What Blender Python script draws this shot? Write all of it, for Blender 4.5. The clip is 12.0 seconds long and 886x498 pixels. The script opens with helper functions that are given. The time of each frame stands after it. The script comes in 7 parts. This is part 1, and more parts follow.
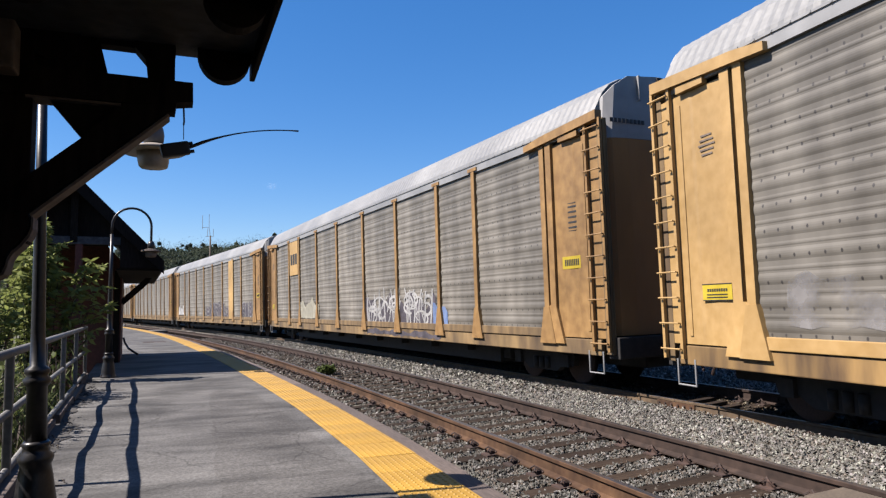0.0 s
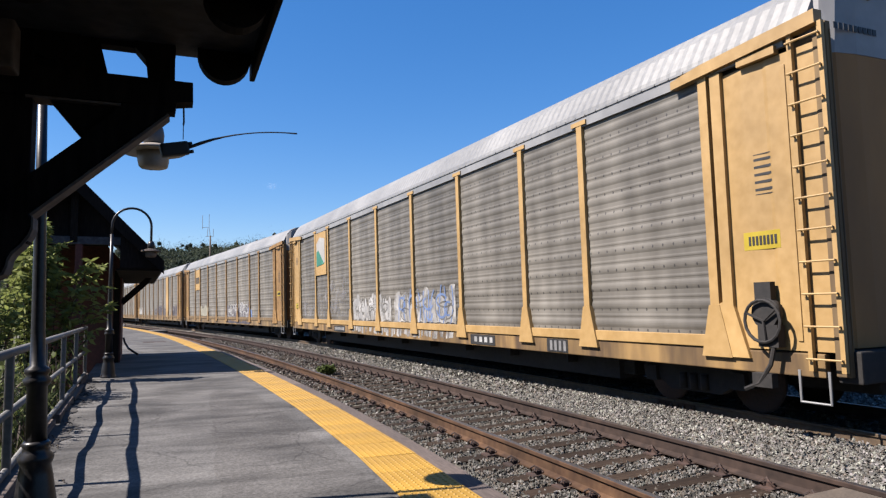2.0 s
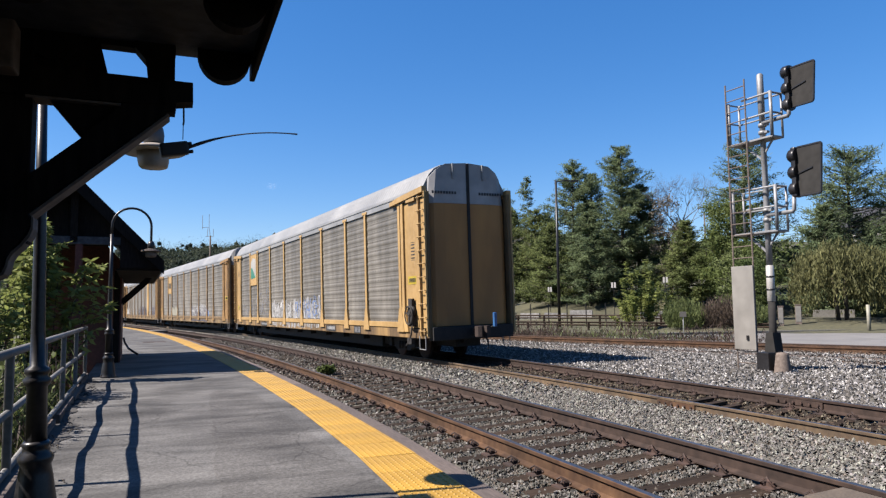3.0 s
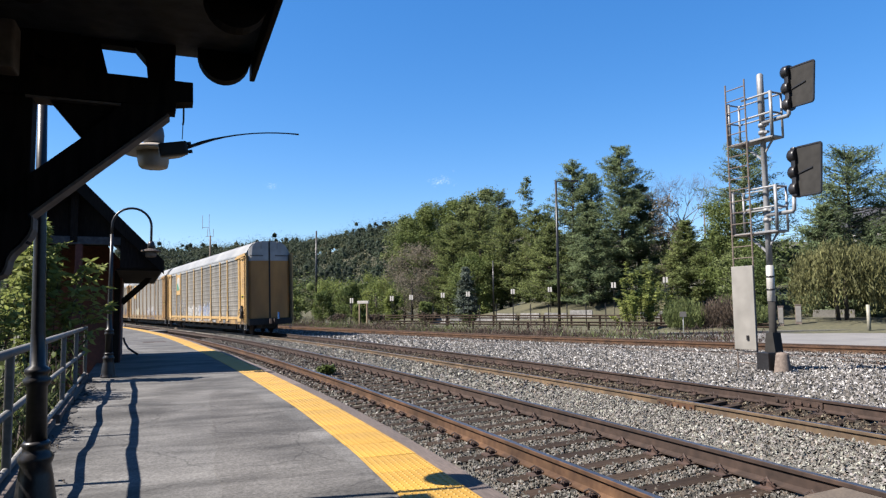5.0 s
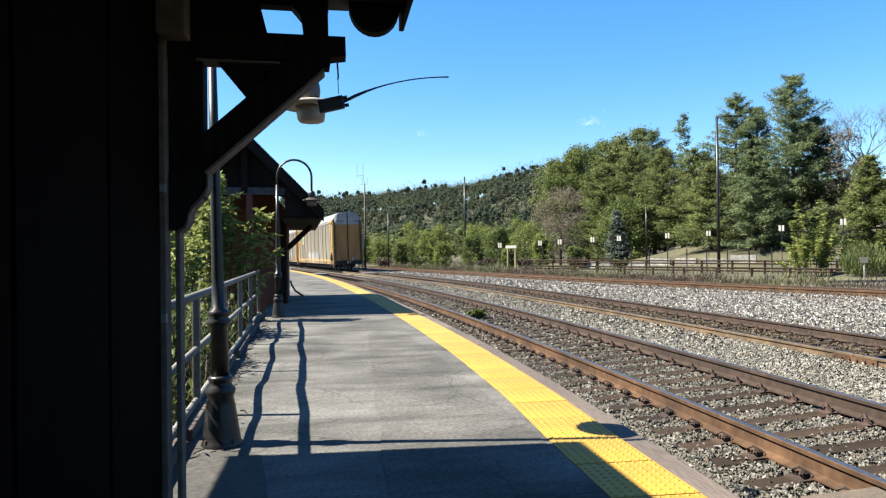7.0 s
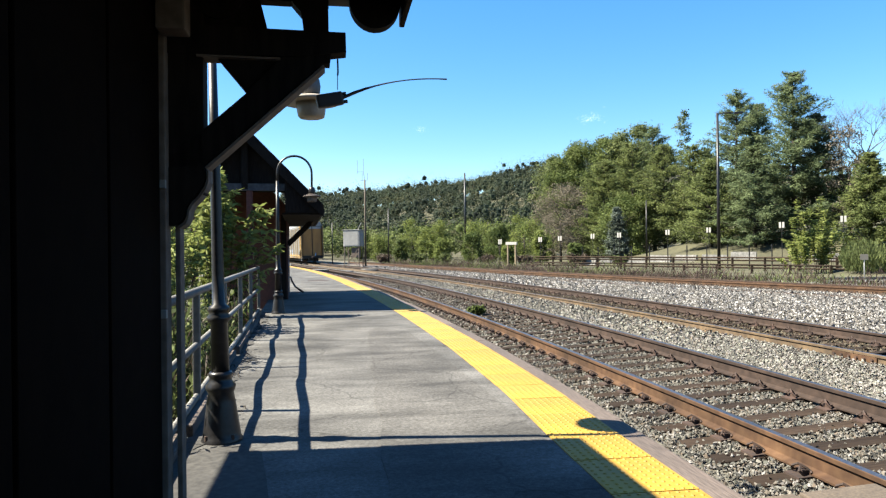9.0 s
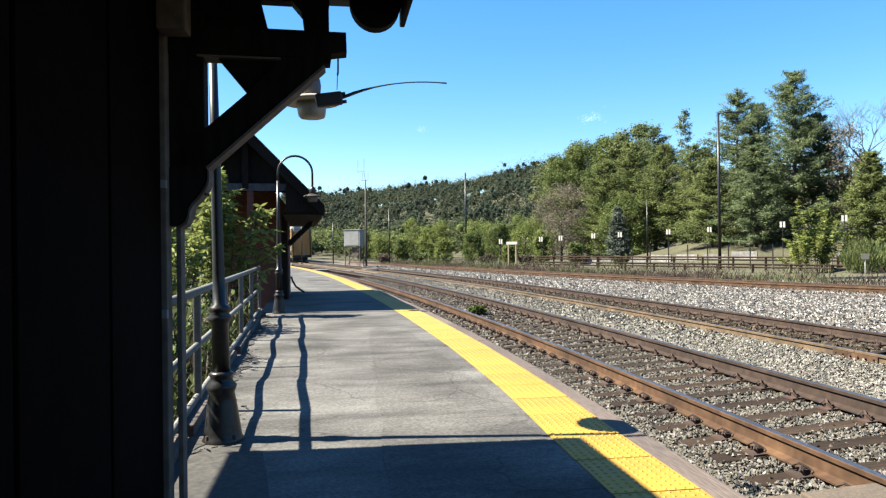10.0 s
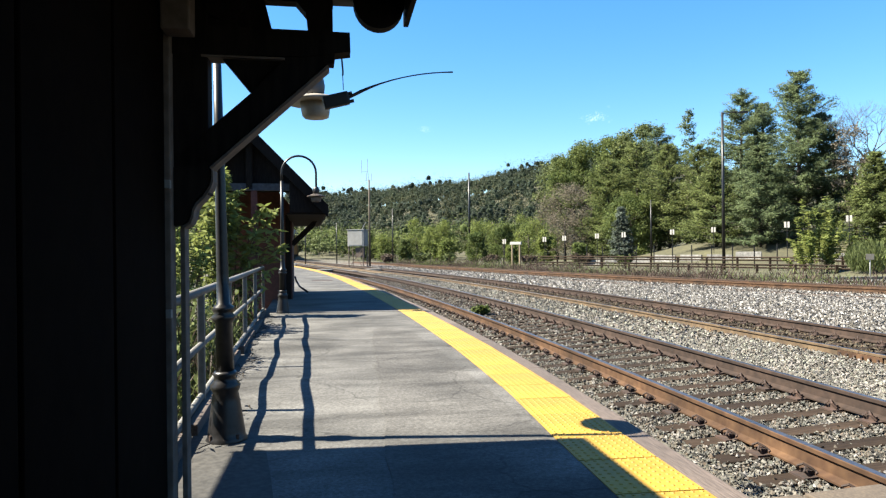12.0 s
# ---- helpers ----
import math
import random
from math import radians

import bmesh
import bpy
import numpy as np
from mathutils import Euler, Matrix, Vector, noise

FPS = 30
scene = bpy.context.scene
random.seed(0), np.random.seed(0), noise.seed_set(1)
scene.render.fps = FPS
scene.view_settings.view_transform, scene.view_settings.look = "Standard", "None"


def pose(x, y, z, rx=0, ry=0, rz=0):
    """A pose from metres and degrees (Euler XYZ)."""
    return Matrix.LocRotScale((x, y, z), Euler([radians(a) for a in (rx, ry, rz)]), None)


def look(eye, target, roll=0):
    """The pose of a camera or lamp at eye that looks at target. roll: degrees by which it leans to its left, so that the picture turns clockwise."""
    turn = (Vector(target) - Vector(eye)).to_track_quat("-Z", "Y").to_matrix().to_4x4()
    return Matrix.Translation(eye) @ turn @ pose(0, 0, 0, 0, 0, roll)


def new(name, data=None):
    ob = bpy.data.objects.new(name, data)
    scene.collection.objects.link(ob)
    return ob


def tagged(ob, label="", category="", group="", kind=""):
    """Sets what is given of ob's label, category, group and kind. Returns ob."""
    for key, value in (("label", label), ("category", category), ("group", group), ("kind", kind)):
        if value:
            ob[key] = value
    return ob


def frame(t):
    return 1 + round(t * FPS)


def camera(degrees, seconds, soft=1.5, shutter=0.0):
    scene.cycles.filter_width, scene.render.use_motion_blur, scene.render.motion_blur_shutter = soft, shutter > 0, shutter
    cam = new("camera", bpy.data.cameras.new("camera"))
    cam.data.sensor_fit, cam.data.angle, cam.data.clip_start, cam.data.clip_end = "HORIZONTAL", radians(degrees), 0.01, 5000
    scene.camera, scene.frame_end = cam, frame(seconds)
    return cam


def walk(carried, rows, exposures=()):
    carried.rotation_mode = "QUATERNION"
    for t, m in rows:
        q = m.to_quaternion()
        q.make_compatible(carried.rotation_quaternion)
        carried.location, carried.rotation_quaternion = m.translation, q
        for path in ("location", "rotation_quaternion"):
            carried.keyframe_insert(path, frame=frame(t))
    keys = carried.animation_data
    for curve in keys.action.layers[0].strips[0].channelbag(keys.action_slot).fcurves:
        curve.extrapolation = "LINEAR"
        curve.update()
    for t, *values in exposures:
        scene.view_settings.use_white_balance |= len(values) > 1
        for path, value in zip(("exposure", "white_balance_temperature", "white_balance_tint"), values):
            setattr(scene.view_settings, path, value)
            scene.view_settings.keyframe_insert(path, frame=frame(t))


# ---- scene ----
cam = camera(65.50, 12.0, soft=1.3)
PATH = [
    (0.0, pose(0.000, 0.000, 1.545, 94.852, 0.730, -0.027)),
    (5.5, pose(0.000, 0.000, 1.545, 94.852, 0.730, -0.027)),
    (6.0, pose(-0.002, 0.004, 1.547, 94.416, -0.172, 0.846)),
    (6.5, pose(-0.014, 0.032, 1.560, 91.228, 0.604, 7.516)),
    (7.0, pose(-0.023, 0.054, 1.571, 90.396, 0.699, 12.222)),
    (9.0, pose(-0.023, 0.054, 1.571, 90.093, 0.615, 12.232)),
    (9.5, pose(-0.023, 0.054, 1.571, 90.076, 0.649, 12.210)),
    (10.0, pose(-0.023, 0.054, 1.571, 90.078, 0.665, 12.289)),
    (10.5, pose(-0.023, 0.054, 1.571, 90.078, 0.649, 12.372)),
    (11.0, pose(-0.023, 0.054, 1.571, 90.079, 0.636, 12.468)),
    (11.5, pose(-0.023, 0.054, 1.571, 90.080, 0.626, 12.527)),
    (12.0, pose(-0.023, 0.054, 1.571, 90.081, 0.625, 12.582)),
]
walk(cam, PATH, exposures=[(0.0, 1.57, 6450, 18), (2.0, 1.57, 6450, 18), (5.0, 1.82, 6480, 15), (6.0, 1.95, 6450, 14), (6.5, 1.99, 6500, 9), (7.0, 2.3, 6850, 8), (12.0, 2.43, 6930, 8)])

# ---- light ----
SUN_TO = Vector((0.877, 0.194, -1.0)).normalized()
world = bpy.data.worlds.new("world")
scene.world = world
world.use_nodes = True
wn, wl = world.node_tree.nodes, world.node_tree.links
sky = wn.new("ShaderNodeTexSky")
sky.sky_type = "NISHITA"
sky.sun_disc = False
sky.sun_elevation = radians(48.0)
sky.sun_rotation = math.atan2(-SUN_TO.x, -SUN_TO.y)
sky.altitude = 300.0
sky.air_density = 1.0
sky.dust_density = 0.4
sky.ozone_density = 2.0
deep = wn.new("ShaderNodeHueSaturation")
deep.inputs["Saturation"].default_value = 1.4
wl.new(sky.outputs["Color"], deep.inputs["Color"])
haze = wn.new("ShaderNodeMix")
haze.data_type = "RGBA"
haze.inputs["Factor"].default_value = 0.16
haze.inputs["B"].default_value = (0.9, 2.5, 7.0, 1.0)
wl.new(deep.outputs["Color"], haze.inputs["A"])
wl.new(haze.outputs["Result"], wn["Background"].inputs["Color"])
wn["Background"].inputs["Strength"].default_value = 0.0505
sun = new("sun", bpy.data.lights.new("sun", "SUN"))
sun.data.energy = 5.0
sun.data.angle = radians(0.5)
sun.data.color = (1.0, 0.945, 0.84)
sun.matrix_world = look((-60, -15, 70), Vector((-60, -15, 70)) + SUN_TO)

# ---- materials ----
rng = np.random.default_rng(7)
TONE = 0.48                       # default factor on base colours; with the raised exposure it deepens shade


def material(name, dark, light, scale=8.0, rough=0.8, metal=0.0, bump=0.0, stain=0.35, stain_scale=0.7, island=0.0, per_object=0.0, stretch=(1, 1, 1), spec=0.5, coat=0.0, tone=TONE):
    """Two scales of noise over a base colour, with bump; island and per_object vary the brightness from piece to piece."""
    dark, light = (tuple(q * tone for q in c) for c in (dark, light))
    m = bpy.data.materials.new(name)
    m.use_nodes = True
    n, l = m.node_tree.nodes, m.node_tree.links
    b = n["Principled BSDF"]
    b.inputs["Metallic"].default_value = metal
    b.inputs["Specular IOR Level"].default_value = spec
    b.inputs["Coat Weight"].default_value = coat
    tc, mp = n.new("ShaderNodeTexCoord"), n.new("ShaderNodeMapping")
    mp.inputs["Scale"].default_value = stretch
    l.new(tc.outputs["Object"], mp.inputs["Vector"])
    fine, wide = n.new("ShaderNodeTexNoise"), n.new("ShaderNodeTexNoise")
    fine.inputs["Scale"].default_value, fine.inputs["Detail"].default_value = scale, 6.0
    wide.inputs["Scale"].default_value, wide.inputs["Detail"].default_value = stain_scale, 4.0
    for t in (fine, wide):
        l.new(mp.outputs["Vector"], t.inputs["Vector"])
    ramp = n.new("ShaderNodeValToRGB")
    ramp.color_ramp.elements[0].position, ramp.color_ramp.elements[1].position = 0.32, 0.7
    ramp.color_ramp.elements[0].color, ramp.color_ramp.elements[1].color = (*dark, 1), (*light, 1)
    l.new(fine.outputs["Fac"], ramp.inputs["Fac"])
    rng_node = n.new("ShaderNodeMapRange")
    rng_node.inputs["From Min"].default_value, rng_node.inputs["From Max"].default_value = 0.3, 0.7
    rng_node.inputs["To Min"].default_value, rng_node.inputs["To Max"].default_value = 1 - stain, 1 + stain * 0.4
    l.new(wide.outputs["Fac"], rng_node.inputs["Value"])
    value = rng_node.outputs["Result"]
    for amount, node, socket in ((island, "ShaderNodeNewGeometry", "Random Per Island"), (per_object, "ShaderNodeObjectInfo", "Random")):
        if amount:
            src, r2, mul = n.new(node), n.new("ShaderNodeMapRange"), n.new("ShaderNodeMath")
            r2.inputs["To Min"].default_value, r2.inputs["To Max"].default_value = 1 - amount, 1 + amount
            l.new(src.outputs[socket], r2.inputs["Value"])
            mul.operation = "MULTIPLY"
            l.new(value, mul.inputs[0])
            l.new(r2.outputs["Result"], mul.inputs[1])
            value = mul.outputs["Value"]
    hsv = n.new("ShaderNodeHueSaturation")
    l.new(ramp.outputs["Color"], hsv.inputs["Color"])
    l.new(value, hsv.inputs["Value"])
    l.new(hsv.outputs["Color"], b.inputs["Base Color"])
    rr = n.new("ShaderNodeMapRange")
    rr.inputs["To Min"].default_value, rr.inputs["To Max"].default_value = max(0.05, rough - 0.12), min(1.0, rough + 0.12)
    l.new(wide.outputs["Fac"], rr.inputs["Value"])
    l.new(rr.outputs["Result"], b.inputs["Roughness"])
    if bump:
        bp = n.new("ShaderNodeBump")
        bp.inputs["Strength"].default_value, bp.inputs["Distance"].default_value = 0.7, bump
        l.new(fine.outputs["Fac"], bp.inputs["Height"])
        l.new(bp.outputs["Normal"], b.inputs["Normal"])
    return m


def leaf_material(name, dark, light, patch=0.35, glow=0.27):
    m = material(name, dark, light, scale=patch, rough=0.7, island=0.3, stain=0.25, stain_scale=0.9, spec=0.15)
    n, l = m.node_tree.nodes, m.node_tree.links
    b, out = n["Principled BSDF"], n["Material Output"]
    tr, mix = n.new("ShaderNodeBsdfTranslucent"), n.new("ShaderNodeMixShader")
    mix.inputs["Fac"].default_value = glow
    l.new(b.inputs["Base Color"].links[0].from_socket, tr.inputs["Color"])
    l.new(b.outputs["BSDF"], mix.inputs[1])
    l.new(tr.outputs["BSDF"], mix.inputs[2])
    l.new(mix.outputs["Shader"], out.inputs["Surface"])
    return m


def stone_material(name, colours, rough=0.9):
    """Crushed stone: each stone takes its own tone from a row of rock colours, with fine grain."""
    mean = np.mean(colours, axis=0)
    colours = [tuple(np.clip(mean * 0.97 + (np.array(c) - mean) * 1.5, 0.025, 0.7) * np.array([1.0, 1.01, 0.95]) * TONE) for c in colours]
    m = material(name, colours[0], colours[1], 60, rough, stain=0.0, island=0.25, spec=0.3, tone=1.0)
    n, l = m.node_tree.nodes, m.node_tree.links
    geo, ramp, mix = n.new("ShaderNodeNewGeometry"), n.new("ShaderNodeValToRGB"), n.new("ShaderNodeMix")
    cr = ramp.color_ramp
    for i, c in enumerate(colours):
        e = cr.elements[i] if i < 2 else cr.elements.new(i / len(colours))
        e.position, e.color = i / len(colours), (*c, 1)
    cr.interpolation = "CONSTANT"
    wob = n.new("ShaderNodeMath")
    wob.operation = "FRACT"
    mul = n.new("ShaderNodeMath")
    mul.operation = "MULTIPLY"
    mul.inputs[1].default_value = 17.3
    l.new(geo.outputs["Random Per Island"], mul.inputs[0])
    l.new(mul.outputs["Value"], wob.inputs[0])
    l.new(wob.outputs["Value"], ramp.inputs["Fac"])
    hsv = n["Principled BSDF"].inputs["Base Color"].links[0].from_node
    mix.data_type, mix.blend_type = "RGBA", "MIX"
    mix.inputs["Factor"].default_value = 0.8
    l.new(hsv.inputs["Color"].links[0].from_socket, mix.inputs[6])
    l.new(ramp.outputs["Color"], mix.inputs[7])
    l.new(mix.outputs[2], hsv.inputs["Color"])
    return m


def paving_material(name, dark, light, crack):
    """Old asphalt: pale aggregate specks, blotches, streaks across the walk and hairline cracks."""
    m = material(name, dark, light, 38, 0.93, bump=0.003, stain=0.5, stain_scale=1.1, spec=0.2)
    n, l = m.node_tree.nodes, m.node_tree.links
    b = n["Principled BSDF"]
    tc, mp = n.new("ShaderNodeTexCoord"), n.new("ShaderNodeMapping")
    mp.inputs["Rotation"].default_value = (0, 0, radians(-24))
    l.new(tc.outputs["Object"], mp.inputs["Vector"])
    across = n.new("ShaderNodeMapping")
    across.inputs["Scale"].default_value = (0.55, 2.0, 1)
    l.new(mp.outputs["Vector"], across.inputs["Vector"])
    streak, speck, vor, mask = n.new("ShaderNodeTexNoise"), n.new("ShaderNodeTexNoise"), n.new("ShaderNodeTexVoronoi"), n.new("ShaderNodeTexNoise")
    streak.inputs["Scale"].default_value, streak.inputs["Detail"].default_value, streak.inputs["Roughness"].default_value = 1.3, 8.0, 0.65
    speck.inputs["Scale"].default_value, speck.inputs["Detail"].default_value = 130.0, 2.0
    vor.feature = "DISTANCE_TO_EDGE"
    vor.inputs["Scale"].default_value = 0.75
    mask.inputs["Scale"].default_value = 0.9
    warp, mixv = n.new("ShaderNodeTexNoise"), n.new("ShaderNodeVectorMath")
    warp.inputs["Scale"].default_value, warp.inputs["Detail"].default_value = 2.5, 6.0
    mixv.operation = "MULTIPLY_ADD"
    mixv.inputs[1].default_value = (0.5, 0.5, 0.0)
    l.new(tc.outputs["Object"], warp.inputs["Vector"])
    l.new(warp.outputs["Color"], mixv.inputs[0])
    l.new(tc.outputs["Object"], mixv.inputs[2])
    l.new(across.outputs["Vector"], streak.inputs["Vector"])
    l.new(tc.outputs["Object"], speck.inputs["Vector"])
    l.new(mixv.outputs["Vector"], vor.inputs["Vector"])
    l.new(tc.outputs["Object"], mask.inputs["Vector"])

    def ranged(src, lo, hi, a, z):
        r = n.new("ShaderNodeMapRange")
        for key, val in (("From Min", lo), ("From Max", hi), ("To Min", a), ("To Max", z)):
            r.inputs[key].default_value = val
        l.new(src, r.inputs["Value"])
        return r.outputs["Result"]

    def times(p, q):
        k = n.new("ShaderNodeMath")
        k.operation = "MULTIPLY"
        l.new(p, k.inputs[0])
        l.new(q, k.inputs[1])
        return k.outputs["Value"]
    hsv = b.inputs["Base Color"].links[0].from_node
    value = hsv.inputs["Value"].links[0].from_socket
    value = times(value, ranged(streak.outputs["Fac"], 0.36, 0.6, 0.6, 1.16))
    value = times(value, ranged(speck.outputs["Fac"], 0.35, 0.68, 0.78, 1.28))
    edge = n.new("ShaderNodeMath")
    edge.operation = "MAXIMUM"
    l.new(ranged(vor.outputs["Distance"], 0.0, 0.014, 1 - crack, 1.0), edge.inputs[0])
    l.new(ranged(mask.outputs["Fac"], 0.42, 0.46, 1.0, 0.0), edge.inputs[1])
    value = times(value, edge.outputs["Value"])
    l.new(value, hsv.inputs["Value"])
    return m


M_ASPHALT = paving_material("asphalt", (0.116, 0.113, 0.107), (0.222, 0.217, 0.207), 0.45)
M_GUARD = material("warm_grey_sheet", (0.264, 0.252, 0.224), (0.336, 0.32, 0.288), 3, 0.6, stain=0.2)
M_PATCH = paving_material("asphalt_patch", (0.1, 0.096, 0.09), (0.19, 0.184, 0.174), 0.4)
M_YELLOW_TILE = material("tactile_yellow", (0.52, 0.285, 0.02), (0.63, 0.36, 0.034), 25, 0.65, bump=0.001, stain=0.25, stain_scale=1.2, per_object=0.1)
M_TIMBER = material("weathered_timber", (0.088, 0.0656, 0.0544), (0.184, 0.142, 0.12), 12, 0.9, bump=0.006, stretch=(6, 0.6, 6), per_object=0.2)
M_TIE = material("tie_wood", (0.03, 0.0195, 0.013), (0.066, 0.0445, 0.03), 10, 0.95, spec=0.15, bump=0.01, stretch=(0.517, 3.98, 3.59), per_object=0.3)
M_RAIL = material("rusty_rail", (0.085, 0.042, 0.022), (0.15, 0.082, 0.042), 9, 0.86, spec=0.25, bump=0.002, stain=0.6, stain_scale=1.6)
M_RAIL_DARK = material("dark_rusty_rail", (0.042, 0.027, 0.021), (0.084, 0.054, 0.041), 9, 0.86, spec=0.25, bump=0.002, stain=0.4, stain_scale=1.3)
M_RAIL_OCHRE = material("ochre_rusty_rail", (0.11, 0.068, 0.034), (0.2, 0.132, 0.066), 9, 0.8, bump=0.002, stain=0.5, stain_scale=1.6)
M_RAIL_TOP = material("worn_railhead", (0.16, 0.16, 0.184), (0.288, 0.288, 0.32), 20, 0.35, metal=0.8, stain=0.3)
M_RUST = material("rusty_iron", (0.036, 0.02, 0.0144), (0.096, 0.048, 0.032), 30, 0.85, bump=0.004, per_object=0.3)
M_BED = material("ballast_fines", (0.0957, 0.0856, 0.0631), (0.23, 0.209, 0.161), 40, 0.97, bump=0.02, stain=0.3, stain_scale=0.5)
M_STONE_GREY = stone_material("ballast_grey", ((0.107, 0.0987, 0.0904), (0.178, 0.168, 0.158), (0.241, 0.227, 0.212), (0.143, 0.142, 0.131), (0.213, 0.189, 0.171), (0.0803, 0.0713, 0.0676), (0.294, 0.274, 0.271), (0.17, 0.139, 0.118), (0.197, 0.189, 0.18), (0.168, 0.147, 0.13)))
M_STONE_WHITE = stone_material("ballast_pale", ((0.533, 0.516, 0.516), (0.173, 0.16, 0.162), (0.256, 0.238, 0.245), (0.0963, 0.0886, 0.0869), (0.32, 0.301, 0.312), (0.154, 0.138, 0.132), (0.0608, 0.0559, 0.0537), (0.218, 0.206, 0.208), (0.128, 0.12, 0.12), (0.396, 0.375, 0.393), (0.136, 0.119, 0.11)))
M_STONE_MIXED = stone_material("ballast_mixed", ((0.36, 0.351, 0.324), (0.27, 0.266, 0.239), (0.144, 0.131, 0.127), (0.202, 0.184, 0.182), (0.118, 0.108, 0.104), (0.253, 0.228, 0.23), (0.169, 0.144, 0.133), (0.0927, 0.0818, 0.0796), (0.187, 0.176, 0.173), (0.169, 0.157, 0.152), (0.305, 0.274, 0.282), (0.18, 0.147, 0.132)))
M_STONE_BROWN = stone_material("ballast_stained", ((0.0715, 0.0516, 0.0363), (0.115, 0.0856, 0.0606), (0.0501, 0.0378, 0.0273), (0.143, 0.114, 0.0816), (0.0928, 0.0791, 0.0606), (0.186, 0.162, 0.121), (0.0644, 0.055, 0.0424), (0.152, 0.12, 0.0832)))
M_STONE_RUST = stone_material("ballast_rusty", ((0.11, 0.07, 0.05), (0.15, 0.095, 0.066), (0.08, 0.056, 0.042), (0.19, 0.135, 0.1), (0.13, 0.1, 0.08), (0.1, 0.062, 0.044)))
M_BED_RUST = material("rusty_fines", (0.07, 0.045, 0.032), (0.16, 0.105, 0.075), 30, 0.97, bump=0.02)
M_BLACK_PAINT = material("black_paint", (0.0064, 0.0064, 0.0072), (0.016, 0.0152, 0.016), 30, 0.36, bump=0.001, stain=0.4, spec=0.32, tone=1.1)
M_RAILING = material("grey_railing_paint", (0.16, 0.158, 0.148), (0.25, 0.247, 0.23), 20, 0.6, stain=0.3)
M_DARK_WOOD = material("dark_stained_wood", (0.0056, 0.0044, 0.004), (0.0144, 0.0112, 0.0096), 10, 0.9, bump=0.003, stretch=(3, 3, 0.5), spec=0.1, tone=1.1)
M_TRIM = material("grey_brown_trim", (0.076, 0.06, 0.05), (0.125, 0.102, 0.086), 16, 0.85, stain=0.3, spec=0.2, tone=1.1)
M_WALL_RED = material("dark_red_boards", (0.044, 0.0112, 0.008), (0.08, 0.0224, 0.016), 12, 0.8, bump=0.003, stain=0.3, tone=1.1)
# near-black brown: the wall's shade is painted into the boards
M_SHADED_WALL = material("shaded_brown_boards", (0.0034, 0.0019, 0.0012), (0.0074, 0.0042, 0.0026), 12, 0.95, bump=0.003, stain=0.3, spec=0.03)
M_ROOF = material("dark_shingle", (0.016, 0.0168, 0.0208), (0.04, 0.0416, 0.048), 14, 0.85, bump=0.006, tone=1.1)
M_LAMP_WHITE = material("white_enamel", (0.496, 0.48, 0.44), (0.6, 0.584, 0.544), 20, 0.4, stain=0.2)
M_GREY_STEEL = material("galvanised_grey", (0.32, 0.328, 0.328), (0.384, 0.392, 0.392), 4, 0.55, metal=0.1, stain=0.2)
M_SILVER = material("aluminium_paint", (0.288, 0.292, 0.296), (0.4, 0.404, 0.408), 14, 0.5, metal=0.2, stain=0.3)
M_CONCRETE = material("concrete", (0.17, 0.163, 0.146), (0.272, 0.265, 0.239), 14, 0.92, bump=0.004)
M_ROAD = material("pale_asphalt", (0.2, 0.194, 0.184), (0.272, 0.266, 0.254), 30, 0.9, stain=0.25)
M_GRASS = material("dry_grass", (0.062, 0.064, 0.028), (0.14, 0.128, 0.06), 3, 0.95, bump=0.02, stain=0.4, stain_scale=0.2)
M_CAR_YELLOW = material("railcar_yellow", (0.52, 0.32, 0.105), (0.63, 0.405, 0.155), 6, 0.6, bump=0.001, stain=0.3, stain_scale=0.5)
M_CAR_END = material("railcar_end_door", (0.5, 0.23, 0.06), (0.62, 0.295, 0.08), 2, 0.75, stain=0.35, stain_scale=0.7, stretch=(1, 1, 0.3))
M_CAR_RUST = material("railcar_dirty_sill", (0.1, 0.055, 0.022), (0.43, 0.26, 0.085), 3, 0.75, stain=0.6, stain_scale=0.8, stretch=(1, 1, 0.2))
# grime of the older sills; on the corner posts it paints shade
M_SILL_AND_SHADE = material("railcar_sill_grime_and_shade", (0.13, 0.078, 0.034), (0.36, 0.235, 0.095), 3, 0.8, stain=0.6, stain_scale=0.9, stretch=(1, 1, 0.25))
M_CAR_ORANGE = material("railcar_orange", (0.3, 0.16, 0.045), (0.46, 0.265, 0.085), 5, 0.65, bump=0.001, stain=0.4, stain_scale=0.6)
M_CAR_ROOF = material("galvanised_roof", (0.279, 0.283, 0.276), (0.362, 0.366, 0.356), 10, 0.5, metal=0.1, stain=0.25, stain_scale=0.4)
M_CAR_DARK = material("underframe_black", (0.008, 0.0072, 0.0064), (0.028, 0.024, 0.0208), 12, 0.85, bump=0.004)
M_WHITE_PAINT = material("white_spray_paint", (0.4, 0.4, 0.39), (0.62, 0.62, 0.6), 3.5, 0.65, stain=0.45, stain_scale=1.3)
M_BLUE_PAINT = material("pale_blue_spray_paint", (0.12, 0.2, 0.42), (0.24, 0.34, 0.56), 5, 0.6, stain=0.3)
M_GREEN_PAINT = material("green_decal", (0.032, 0.24, 0.16), (0.064, 0.336, 0.24), 5, 0.55)
M_BLACK_DECAL = material("black_lettering", (0.016, 0.016, 0.016), (0.04, 0.04, 0.04), 8, 0.6)
M_GREY_DECAL = material("faded_grey_decal", (0.24, 0.24, 0.24), (0.336, 0.336, 0.336), 8, 0.7)
M_FAINT = material("faded_spray_paint", (0.26, 0.25, 0.24), (0.36, 0.35, 0.345), 3, 0.7, stain=0.4, stain_scale=1.2)


